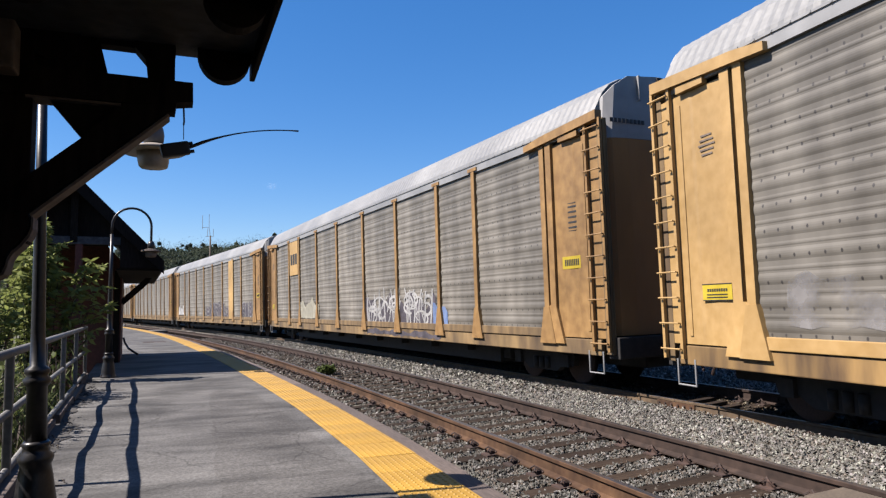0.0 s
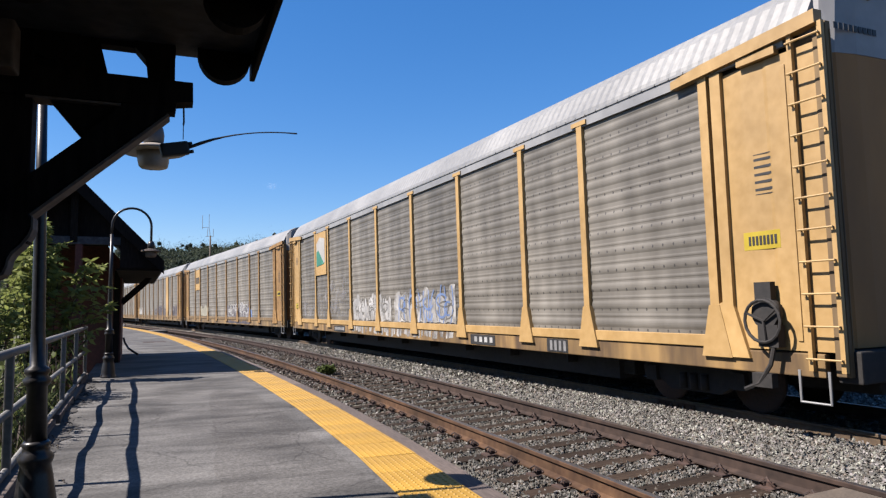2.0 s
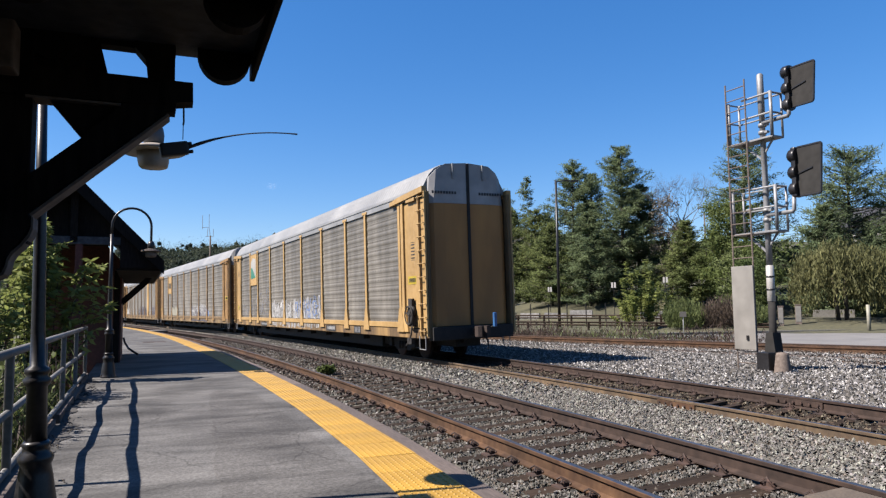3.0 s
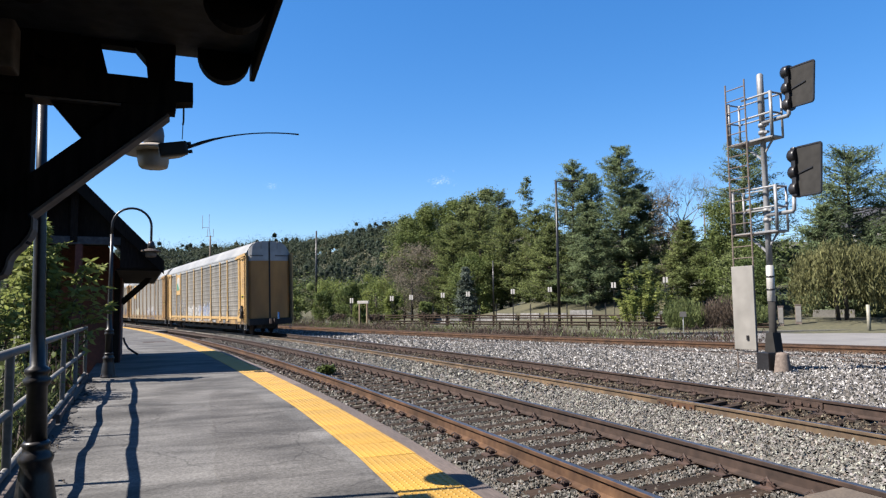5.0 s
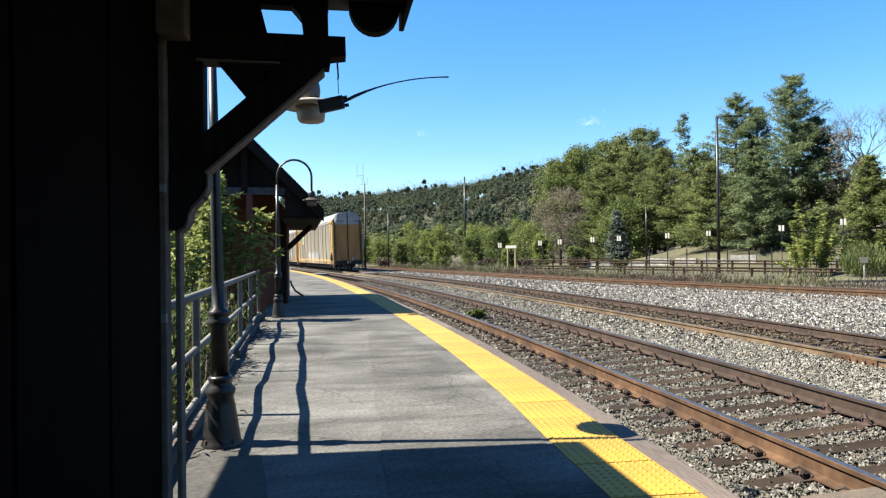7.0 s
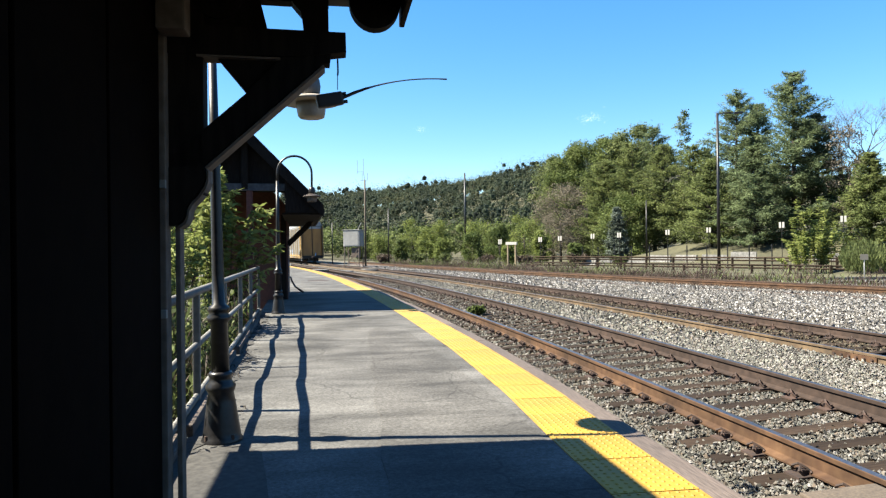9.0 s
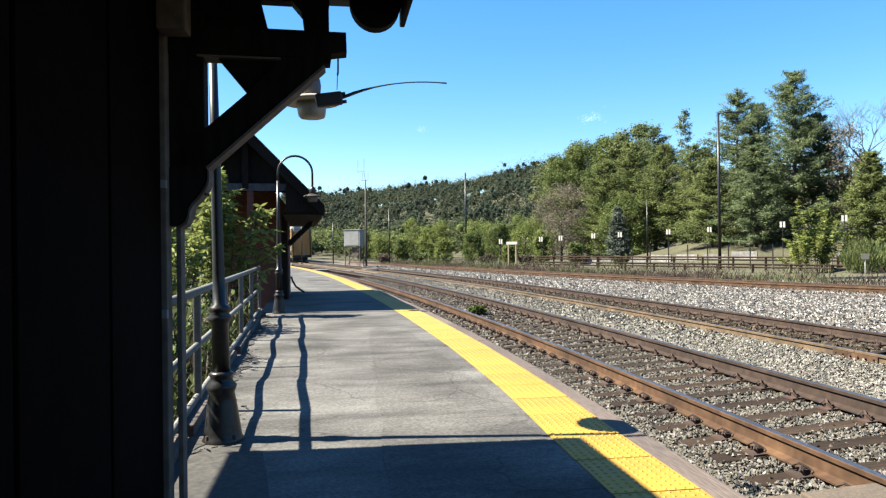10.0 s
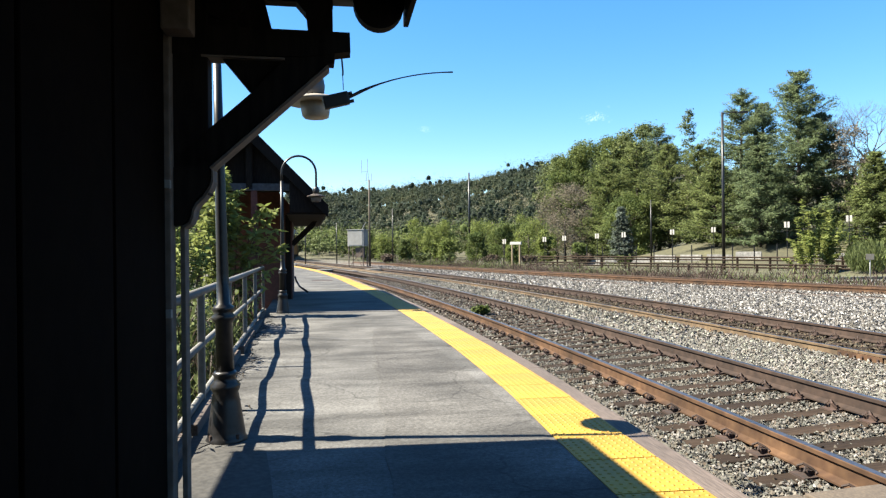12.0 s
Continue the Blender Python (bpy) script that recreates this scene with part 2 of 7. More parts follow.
def thin_coat(m, cover, lo=0.42, hi=0.66):
    """Lets the surface below show through where the paint has worn off."""
    n, l = m.node_tree.nodes, m.node_tree.links
    tc, noise, ramp = n.new("ShaderNodeTexCoord"), n.new("ShaderNodeTexNoise"), n.new("ShaderNodeMapRange")
    noise.inputs["Scale"].default_value, noise.inputs["Detail"].default_value = 2.2, 8.0
    for key, val in (("From Min", lo), ("From Max", hi), ("To Min", 0.0), ("To Max", cover)):
        ramp.inputs[key].default_value = val
    l.new(tc.outputs["Object"], noise.inputs["Vector"])
    l.new(noise.outputs["Fac"], ramp.inputs["Value"])
    l.new(ramp.outputs["Result"], n["Principled BSDF"].inputs["Alpha"])
    return m


thin_coat(M_FAINT, 0.75)
M_WHITE_WORN = thin_coat(material("worn_white_spray_paint", (0.36, 0.35, 0.33), (0.55, 0.54, 0.51), 3, 0.65, stain=0.35, stain_scale=1.5), 1.0, 0.3, 0.5)
M_DARK_WORN = thin_coat(material("worn_dark_spray_paint", (0.045, 0.038, 0.05), (0.13, 0.112, 0.13), 3, 0.65, stain=0.3, stain_scale=1.5), 1.0, 0.2, 0.34)
M_CREAM = material("cream_spray_paint", (0.336, 0.32, 0.24), (0.448, 0.432, 0.344), 5, 0.65, stain=0.3, stain_scale=1.5)
M_SIGN_YELLOW = material("yellow_placard", (0.6, 0.44, 0.016), (0.68, 0.52, 0.04), 8, 0.5)
M_BARK = material("bark", (0.036, 0.028, 0.02), (0.096, 0.076, 0.056), 12, 0.95, bump=0.02, stretch=(4, 4, 1))
M_BARK_GREY = material("grey_bark", (0.12, 0.11, 0.1), (0.22, 0.205, 0.19), 12, 0.95, bump=0.01, stretch=(4, 4, 1))
M_SPRUCE = leaf_material("blue_spruce", (0.1, 0.13, 0.1), (0.24, 0.29, 0.24))
M_WOOD_POLE = material("pole_wood", (0.096, 0.072, 0.052), (0.176, 0.136, 0.096), 10, 0.9, stretch=(5, 5, 0.5))
M_LEAF_MID = leaf_material("leaf_green", (0.082, 0.125, 0.038), (0.25, 0.31, 0.094), glow=0.4)
M_LEAF_LIGHT = leaf_material("leaf_light", (0.17, 0.225, 0.06), (0.34, 0.4, 0.115), 0.5, 0.42)
M_LEAF_SHRUB = leaf_material("leaf_shrub", (0.25, 0.315, 0.085), (0.45, 0.5, 0.16), 1.5, 0.42)
M_LEAF_WILLOW = leaf_material("leaf_willow", (0.115, 0.122, 0.046), (0.25, 0.25, 0.105), 0.8)
M_LEAF_DRY = leaf_material("dry_stalks", (0.1, 0.076, 0.058), (0.22, 0.17, 0.13), 1.0)
M_LEAF_RUSSET = leaf_material("russet_stalks", (0.075, 0.052, 0.044), (0.17, 0.122, 0.1), 0.8)
M_LEAF_OLIVE = leaf_material("leaf_olive", (0.11, 0.148, 0.052), (0.265, 0.315, 0.12))
M_LEAF_DULL = leaf_material("leaf_brownish", (0.166, 0.146, 0.11), (0.364, 0.319, 0.24))
M_NEEDLE = leaf_material("pine_needles", (0.125, 0.178, 0.088), (0.31, 0.39, 0.19), glow=0.45)
M_NEEDLE_OLIVE = leaf_material("yellowish_pine_needles", (0.14, 0.185, 0.066), (0.33, 0.39, 0.14), glow=0.45)
M_FAR_WOOD = leaf_material("far_forest", (0.02, 0.034, 0.025), (0.092, 0.124, 0.07), 0.05, 0.3)
M_FAR_OLIVE = leaf_material("far_olive", (0.04, 0.053, 0.026), (0.135, 0.145, 0.072), 0.05, 0.3)
M_LAMP_BEIGE = material("yellowed_enamel", (0.42, 0.37, 0.3), (0.55, 0.49, 0.41), 20, 0.5, stain=0.3)
M_BLUE_LIGHT = material("blue_end_marker", (0.04, 0.16, 0.44), (0.08, 0.256, 0.56), 8, 0.4)


# ---- mesh helpers ----
def thing(name, m, label, category, group="", kind=""):
    ob = new(name)
    ob.matrix_basis = m
    ob.empty_display_size = 0.2
    return tagged(ob, label, category, group, kind)


def part(name, bm, mat, parent=None, label=""):
    me = bpy.data.meshes.new(name)
    if isinstance(bm, bpy.types.Mesh):
        me = bm
    else:
        bm.to_mesh(me)
        bm.free()
    if not me.materials:
        me.materials.append(mat)
    ob = new(name, me)
    ob.parent = parent
    if label:
        ob["label"] = label
    return ob


def box(bm, x0, x1, y0, y1, z0, z1, m=None):
    v = [bm.verts.new((x, y, z)) for x in (x0, x1) for y in (y0, y1) for z in (z0, z1)]
    if m is not None:
        for q in v:
            q.co = m @ q.co
    for f in ((0, 1, 3, 2), (4, 6, 7, 5), (0, 4, 5, 1), (2, 3, 7, 6), (0, 2, 6, 4), (1, 5, 7, 3)):
        bm.faces.new([v[i] for i in f])
    return v


def bevel_box(x0, x1, y0, y1, z0, z1, w=0.006, m=None):
    bm = bmesh.new()
    box(bm, x0, x1, y0, y1, z0, z1, m)
    bmesh.ops.recalc_face_normals(bm, faces=bm.faces)
    bmesh.ops.bevel(bm, geom=bm.edges[:], offset=w, segments=2, affect="EDGES", profile=0.6)
    return bm


def beam(bm, a, b, w, h, up=(0, 0, 1)):
    """A square bar from a to b, w wide and h high."""
    a, b = Vector(a), Vector(b)
    d = (b - a).normalized()
    side = d.cross(Vector(up))
    side = side.normalized() if side.length > 1e-4 else Vector((1, 0, 0))
    top = side.cross(d).normalized()
    ring = []
    for p0 in (a, b):
        ring.append([bm.verts.new(p0 + side * sx * w / 2 + top * sz * h / 2) for sx, sz in ((-1, -1), (1, -1), (1, 1), (-1, 1))])
    for i in range(4):
        bm.faces.new((ring[0][i], ring[0][(i + 1) % 4], ring[1][(i + 1) % 4], ring[1][i]))
    bm.faces.new(ring[0][::-1])
    bm.faces.new(ring[1])


def tube(bm, path, r, sides=8, cap=True):
    """A round bar along a list of points; r is a number or one number a point."""
    pts = [Vector(q) for q in path]
    rings = []
    prev = None
    for i, q in enumerate(pts):
        d = (pts[min(i + 1, len(pts) - 1)] - pts[max(i - 1, 0)]).normalized()
        ref = prev if prev is not None else (Vector((1, 0, 0)) if abs(d.x) < 0.8 else Vector((0, 1, 0)))
        u = (ref - d * ref.dot(d)).normalized()
        prev = u
        w = d.cross(u)
        rad = r[i] if isinstance(r, (list, tuple)) else r
        rings.append([bm.verts.new(q + (u * math.cos(a) + w * math.sin(a)) * rad) for a in (2 * math.pi * k / sides for k in range(sides))])
    for r0, r1 in zip(rings, rings[1:]):
        for k in range(sides):
            f = bm.faces.new((r0[k], r0[(k + 1) % sides], r1[(k + 1) % sides], r1[k]))
            f.smooth = sides > 6
    if cap:
        bm.faces.new(rings[0][::-1])
        bm.faces.new(rings[-1])


def lathe(bm, profile, sides=20, centre=(0, 0)):
    """Turns (radius, z) pairs about the upright axis."""
    rings = []
    for r, z in profile:
        rings.append([bm.verts.new((centre[0] + max(r, 1e-4) * math.cos(a), centre[1] + max(r, 1e-4) * math.sin(a), z)) for a in (2 * math.pi * k / sides for k in range(sides))])
    for r0, r1 in zip(rings, rings[1:]):
        for k in range(sides):
            f = bm.faces.new((r0[k], r0[(k + 1) % sides], r1[(k + 1) % sides], r1[k]))
            f.smooth = True
    bm.faces.new(rings[0][::-1])
    bm.faces.new(rings[-1])


def prism(bm, outline, axis, a, b):
    """An outline of (u, v) pairs pushed from a to b along an axis: 'x' takes (y, z), 'y' takes (x, z), 'z' takes (x, y)."""
    def at(u, v, w):
        return {"x": (w, u, v), "y": (u, w, v), "z": (u, v, w)}[axis]
    r0 = [bm.verts.new(at(u, v, a)) for u, v in outline]
    r1 = [bm.verts.new(at(u, v, b)) for u, v in outline]
    for i in range(len(outline)):
        j = (i + 1) % len(outline)
        bm.faces.new((r0[i], r0[j], r1[j], r1[i]))
    bm.faces.new(r0[::-1])
    bm.faces.new(r1)
    bmesh.ops.recalc_face_normals(bm, faces=bm.faces[:])


def raw_mesh(name, verts, faces):
    """A flat-shaded mesh from arrays: verts (n, 3), faces (m, k)."""
    me = bpy.data.meshes.new(name)
    verts, faces = np.asarray(verts, np.float32), np.asarray(faces, np.int32)
    m, k = faces.shape
    me.vertices.add(len(verts))
    me.vertices.foreach_set("co", verts.ravel())
    me.loops.add(m * k)
    me.loops.foreach_set("vertex_index", faces.ravel())
    me.polygons.add(m)
    me.polygons.foreach_set("loop_start", np.arange(0, m * k, k, dtype=np.int32))
    me.polygons.foreach_set("loop_total", np.full(m, k, np.int32))
    me.polygons.foreach_set("use_smooth", np.zeros(m, bool))
    me.update(calc_edges=True)
    return me


def unit(n):
    v = rng.normal(size=(n, 3))
    return v / np.linalg.norm(v, axis=1)[:, None]


def leaves(centres, size, long=1.5, out=None, loose=0.7, axis=None, tri=False):
    """Small four-cornered leaves, turned at random or facing roughly along out: arrays for raw_mesh."""
    centres = np.asarray(centres)
    n = len(centres)
    size = np.broadcast_to(size, (n,)) * rng.uniform(0.6, 1.4, n)
    a = unit(n)
    if axis is not None:
        a = axis / (np.linalg.norm(axis, axis=-1, keepdims=True) + 1e-9) + unit(n) * loose
        a /= np.linalg.norm(a, axis=1)[:, None] + 1e-9
        b = np.cross(a, unit(n))
    elif out is not None:
        face = out / (np.linalg.norm(out, axis=1)[:, None] + 1e-9) + unit(n) * loose
        a = np.cross(face, unit(n))
        a /= np.linalg.norm(a, axis=1)[:, None] + 1e-9
        b = np.cross(face, a)
    else:
        b = np.cross(a, unit(n))
    b /= np.linalg.norm(b, axis=1)[:, None] + 1e-9
    a, b = a * (size * long / 2)[:, None], b * (size / 2)[:, None]
    if tri:
        v = np.stack([centres - a * 0.8 - b, centres - a * 0.8 + b, centres + a], 1)
        return v.reshape(-1, 3), np.arange(3 * n).reshape(n, 3)
    v = np.stack([centres - a, centres + b, centres + a, centres - b], 1)
    return v.reshape(-1, 3), np.arange(4 * n).reshape(n, 4)


def rocks(centres, size, detailed):
    """Angular stones: arrays for raw_mesh."""
    g = (1 + 5 ** 0.5) / 2
    if detailed == 2:
        base = np.array([(x, y, z) for x in (-1, 1) for y in (-1, 1) for z in (-1, 1)]) * 0.62
        tri = np.array([(0, 1, 3), (0, 3, 2), (4, 6, 7), (4, 7, 5), (0, 4, 5), (0, 5, 1), (2, 3, 7), (2, 7, 6), (0, 2, 6), (0, 6, 4), (1, 5, 7), (1, 7, 3)])
    elif detailed == 1:
        base = np.array([(-1, g, 0), (1, g, 0), (-1, -g, 0), (1, -g, 0), (0, -1, g), (0, 1, g), (0, -1, -g), (0, 1, -g), (g, 0, -1), (g, 0, 1), (-g, 0, -1), (-g, 0, 1)]) / 1.9
        tri = np.array([(0, 11, 5), (0, 5, 1), (0, 1, 7), (0, 7, 10), (0, 10, 11), (1, 5, 9), (5, 11, 4), (11, 10, 2), (10, 7, 6), (7, 1, 8),
                        (3, 9, 4), (3, 4, 2), (3, 2, 6), (3, 6, 8), (3, 8, 9), (4, 9, 5), (2, 4, 11), (6, 2, 10), (8, 6, 7), (9, 8, 1)])
    elif detailed == 0:
        base = np.array([(1, 0.2, -0.5), (-0.2, 1, -0.5), (-0.9, -0.8, -0.5), (0.1, 0, 0.75)])
        tri = np.array([(0, 1, 3), (1, 2, 3), (2, 0, 3)])
    else:
        base = np.array([(1, 0, 0), (-1, 0, 0), (0, 1, 0), (0, -1, 0), (0, 0, 0.9), (0, 0, -0.9)], float)
        base[:4, 2] = -0.35
        tri = np.array([(0, 2, 4), (2, 5, 4), (5, 1, 4), (1, 3, 4), (3, 0, 4)])
        base[5] = (-0.7, 0.75, 0.1)
    n, k = len(centres), len(base)
    v = base[None] * rng.uniform(0.55, 1.15, (n, 1, 3)) + rng.normal(0, 0.19, (n, k, 3))
    q = rng.normal(size=(n, 4)) * (np.array([1, 0.3, 0.3, 1]) if detailed in (0, 3) else 1.0)
    q /= np.linalg.norm(q, axis=1)[:, None]
    w, x, y, z = q.T
    rot = np.stack([1 - 2 * (y * y + z * z), 2 * (x * y - z * w), 2 * (x * z + y * w), 2 * (x * y + z * w), 1 - 2 * (x * x + z * z), 2 * (y * z - x * w),
                    2 * (x * z - y * w), 2 * (y * z + x * w), 1 - 2 * (x * x + y * y)], 1).reshape(n, 3, 3)
    v = np.einsum("nij,nkj->nki", rot, v) * (np.broadcast_to(size, (n,)) * 0.5)[:, None, None] + np.asarray(centres)[:, None]
    return v.reshape(-1, 3), (tri[None] + (np.arange(n) * k)[:, None, None]).reshape(-1, 3)


# ---- the plan: platform line and track curves ----
TURN = 24.0                       # the platform's long side, degrees from the y axis
CA, SA = math.cos(radians(TURN)), math.sin(radians(TURN))
DECK = 0.24                       # platform height over the near rail


def pf(n, t, z=0.0):
    """Platform coordinates: n metres towards the tracks, t metres along."""
    return Vector((n * CA - t * SA, n * SA + t * CA, z))


def pm(n, t, z=0.0, turn=0.0):
    p0 = pf(n, t, z)
    return pose(p0.x, p0.y, p0.z, 0, 0, TURN + turn)


def make_curve(x0, y0, heading, knots, bends, lo, hi, step=0.5):
    s = np.arange(lo, hi, step)
    h = np.cumsum(np.interp(s, knots, bends)) * step
    i0 = int(np.argmin(abs(s)))
    h = h - h[i0] + radians(heading)
    x, y = np.cumsum(-np.sin(h) * step), np.cumsum(np.cos(h) * step)
    return s, x - x[i0] + x0, y - y[i0] + y0, h


MAIN = make_curve(4.616, 0.0, 19.225, (-5, 8, 20, 40, 70, 130), (0.0049, 0.00542, 0.00307, 0.00346, -0.00014, -0.00046), -70, 420)
SIDING = make_curve(15.1, 21.9, 44.5, (0, 15, 40, 80), (-0.0085, -0.0055, -0.0022, 0.0), -40, 200)
TRACK2 = 4.275                    # distance of the second track's centre from the first's
CANT = 0.053                      # lean of the track in the curve
GAUGE = 1.505


def along(curve, s, off=0.0, z=0.0):
    h = float(np.interp(s, curve[0], curve[3]))
    return Vector((float(np.interp(s, curve[0], curve[1])) + off * math.cos(h), float(np.interp(s, curve[0], curve[2])) + off * math.sin(h), z)), h


def track_z(off):
    """Height of the rail heads at an offset from the first track's centre."""
    return (off + GAUGE / 2) * CANT if off < 2 else -0.037 + (off - TRACK2 + GAUGE / 2) * CANT


# ---- ground ----
def height(x, y):
    """Ground height: level round the tracks, a wooded ridge far behind, a bank behind the car park."""
    n = x * CA + y * SA
    t = -x * SA + y * CA
    z = -0.34 + 0.0 * x
    z = z - 1.1 * np.clip((-n - 1.0) / 2.5, 0, 1) * np.clip((30 - t) / 10, 0, 1)
    d = np.hypot(x, y)
    az = np.degrees(np.arctan2(x, y))
    bank = np.clip((d - 68) / 25, 0, 1) * np.clip((az + 1) / 14, 0, 1)
    z = z + 4.0 * bank * bank * (3 - 2 * bank)
    z = z + 0.8 * np.clip((d - 46.5) / 9, 0, 1) * np.clip((az - 17) / 3, 0, 1) * np.clip((72 - d) / 12, 0, 1)
    crest = np.interp(az, [-60, -24, -17, -10, -3, 4, 12, 40], [19, 24.5, 27.5, 33, 42, 48, 35, 24])
    rise = np.clip((d - 150) / 260, 0, 1)
    return z + crest * rise * rise * (3 - 2 * rise)


def build_ground():
    xs = np.concatenate([-np.geomspace(2500, 100, 24), np.arange(-96, 97, 4.0), np.geomspace(100, 2500, 24)])
    ys = np.concatenate([-np.geomspace(2500, 40, 16), np.arange(-36, 130, 4.0), np.geomspace(134, 2500, 40)])
    gx, gy = np.meshgrid(xs, ys)
    v = np.stack([gx, gy, height(gx, gy)], -1).reshape(-1, 3)
    w = len(xs)
    i, j = np.meshgrid(np.arange(len(ys) - 1), np.arange(w - 1), indexing="ij")
    a = (i * w + j).ravel()
    ob = part("ground", raw_mesh("ground", v, np.stack([a, a + 1, a + w + 1, a + w], 1)), M_GRASS)
    for q in ob.data.polygons:
        q.use_smooth = True
    tagged(ob, "rough grassy ground rising to a wooded ridge", "ground", kind="structure")


def ribbon(curve, s0, s1, step, profile):
    """Sweeps (offset, z) pairs along a curve as an open sheet."""
    ss = np.arange(s0, s1 + 1e-6, step)
    v, f = [], []
    k = len(profile)
    for s in ss:
        for off, z in profile:
            v.append(along(curve, s, off, z)[0])
    for i in range(len(ss) - 1):
        for j in range(k - 1):
            a = i * k + j
            f.append((a, a + 1, a + k + 1, a + k))
    return raw_mesh("ribbon", [tuple(q) for q in v], f)


build_ground()
bed = part("ballast_bed", ribbon(MAIN, -12, 200, 1.0, [(-2.14, -0.42), (-2.1, -0.22), (-1.2, -0.25), (0, -0.19), (1.4, -0.13), (2.1, -0.19), (3.0, -0.25), (4.3, -0.26), (5.6, -0.18), (7.2, -0.18), (10.5, -0.2), (12.5, -0.24), (14.6, -0.27), (15.8, -0.5)]), M_BED)
tagged(bed, "grey stone ballast bed under the tracks", "ballast", kind="structure")
bed3 = part("ballast_bed", ribbon(SIDING, -36, 90, 1.5, [(-2.6, -0.4), (-2.0, -0.17), (0, -0.14), (1.9, -0.16), (2.9, -0.4)]), M_BED_RUST)
tagged(bed3, "rust-stained ballast bed of the siding", "ballast", kind="structure")


def rail_profile():
    half = [(0.07, -0.185), (0.07, -0.17), (0.012, -0.145), (0.01, -0.05), (0.034, -0.038), (0.036, -0.006), (0.03, 0.0)]
    return half + [(-x, z) for x, z in half[::-1]]


def build_rail(curve, off, z, s0, s1, parent, label, step=1.0, worn=True, steel=M_RAIL):
    prof = rail_profile()
    ss = np.arange(s0, s1 + 1e-6, step)
    v, f = [], []
    k = len(prof)
    for s in ss:
        for dx, dz in prof:
            v.append(tuple(along(curve, s, off + dx, z + dz)[0]))
    for i in range(len(ss) - 1):
        for j in range(k):
            a, b = i * k + j, i * k + (j + 1) % k
            f.append((a, b, b + k, a + k))
    me = raw_mesh("rail", v, f)
    me.materials.append(steel)
    me.materials.append(M_RAIL_TOP if worn else steel)
    idx = np.array([1 if (q % k) == 6 else 0 for q in range(len(f))], np.int32)
    me.polygons.foreach_set("material_index", idx)
    return part("rail", me, M_RAIL, parent, label)


def tie_mesh():
    bm = bevel_box(-1.28, 1.28, -0.11, 0.11, -0.17, 0.0, 0.012)
    for v in bm.verts:
        v.co += Vector((0, 0, 0.004 * math.sin(v.co.x * 9)))
    me = bpy.data.meshes.new("tie")
    bm.to_mesh(me)
    bm.free()
    me.materials.append(M_TIE)
    return me


def fastener_mesh():
    """A tie plate with two shoulders and two bent spring clips."""
    bm = bmesh.new()
    box(bm, -0.19, 0.19, -0.09, 0.09, 0.0, 0.018)
    for sx in (-1, 1):
        box(bm, sx * 0.1 - 0.02, sx * 0.1 + 0.02, -0.045, 0.045, 0.018, 0.055)
        tube(bm, [(sx * 0.125, -0.075, 0.03), (sx * 0.15, -0.04, 0.075), (sx * 0.13, 0.0, 0.1), (sx * 0.085, 0.03, 0.07), (sx * 0.06, 0.05, 0.045), (sx * 0.07, 0.075, 0.035)], 0.011, 5)
        tube(bm, [(sx * 0.125, 0.06, 0.02), (sx * 0.16, 0.055, 0.06), (sx * 0.13, 0.03, 0.085)], 0.011, 5)
    me = bpy.data.meshes.new("rail_fastener")
    bm.to_mesh(me)
    bm.free()
    me.materials.append(M_RUST)
    return me


TIE, FASTENER = tie_mesh(), fastener_mesh()


def build_track(name, curve, centre, zc, cant, s0, s1, near0, near1, label, spacing=0.53, worn=True, clips=True):
    top = thing(name, Matrix(), label, "railway track", kind="structure")
    for side in (-1, 1):
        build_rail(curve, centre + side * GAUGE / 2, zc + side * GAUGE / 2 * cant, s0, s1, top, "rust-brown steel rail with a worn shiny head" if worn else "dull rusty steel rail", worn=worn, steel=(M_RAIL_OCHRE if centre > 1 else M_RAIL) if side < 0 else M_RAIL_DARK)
    s, count = near0, 0
    while s < near1:
        q, h = along(curve, s + random.uniform(-0.03, 0.03), centre, zc - 0.2)
        tie = part("tie", TIE, M_TIE, top)
        tie.matrix_basis = Matrix.LocRotScale(q, Euler((0, -math.atan(cant), h + random.uniform(-0.012, 0.012))), None)
        if clips:
            for side in (-1, 1):
                f = part("rail_fastener", FASTENER, M_RUST, top)
                f.matrix_basis = tie.matrix_basis @ pose(side * GAUGE / 2, 0, 0.001, 0, 0, 0 if side > 0 else 180)
        s += spacing
    far = []
    while s < s1 - 1:
        q, h = along(curve, s, centre, zc - 0.2)
        far.append((q, h))
        s += spacing * 2
    if far:
        v, f = [], []
        for q, h in far:
            m = Matrix.LocRotScale(q, Euler((0, -math.atan(cant), h)), None)
            a = len(v)
            v += [tuple(m @ Vector((x, y, z))) for x in (-1.28, 1.28) for y in (-0.11, 0.11) for z in (-0.15, 0.005)]
            f += [tuple(a + i for i in c) for c in ((0, 1, 3, 2), (4, 6, 7, 5), (0, 4, 5, 1), (2, 3, 7, 6), (1, 5, 7, 3))]
        tagged(part("far_ties", raw_mesh("far_ties", v, f), M_TIE, top), kind="stuff")
    return top


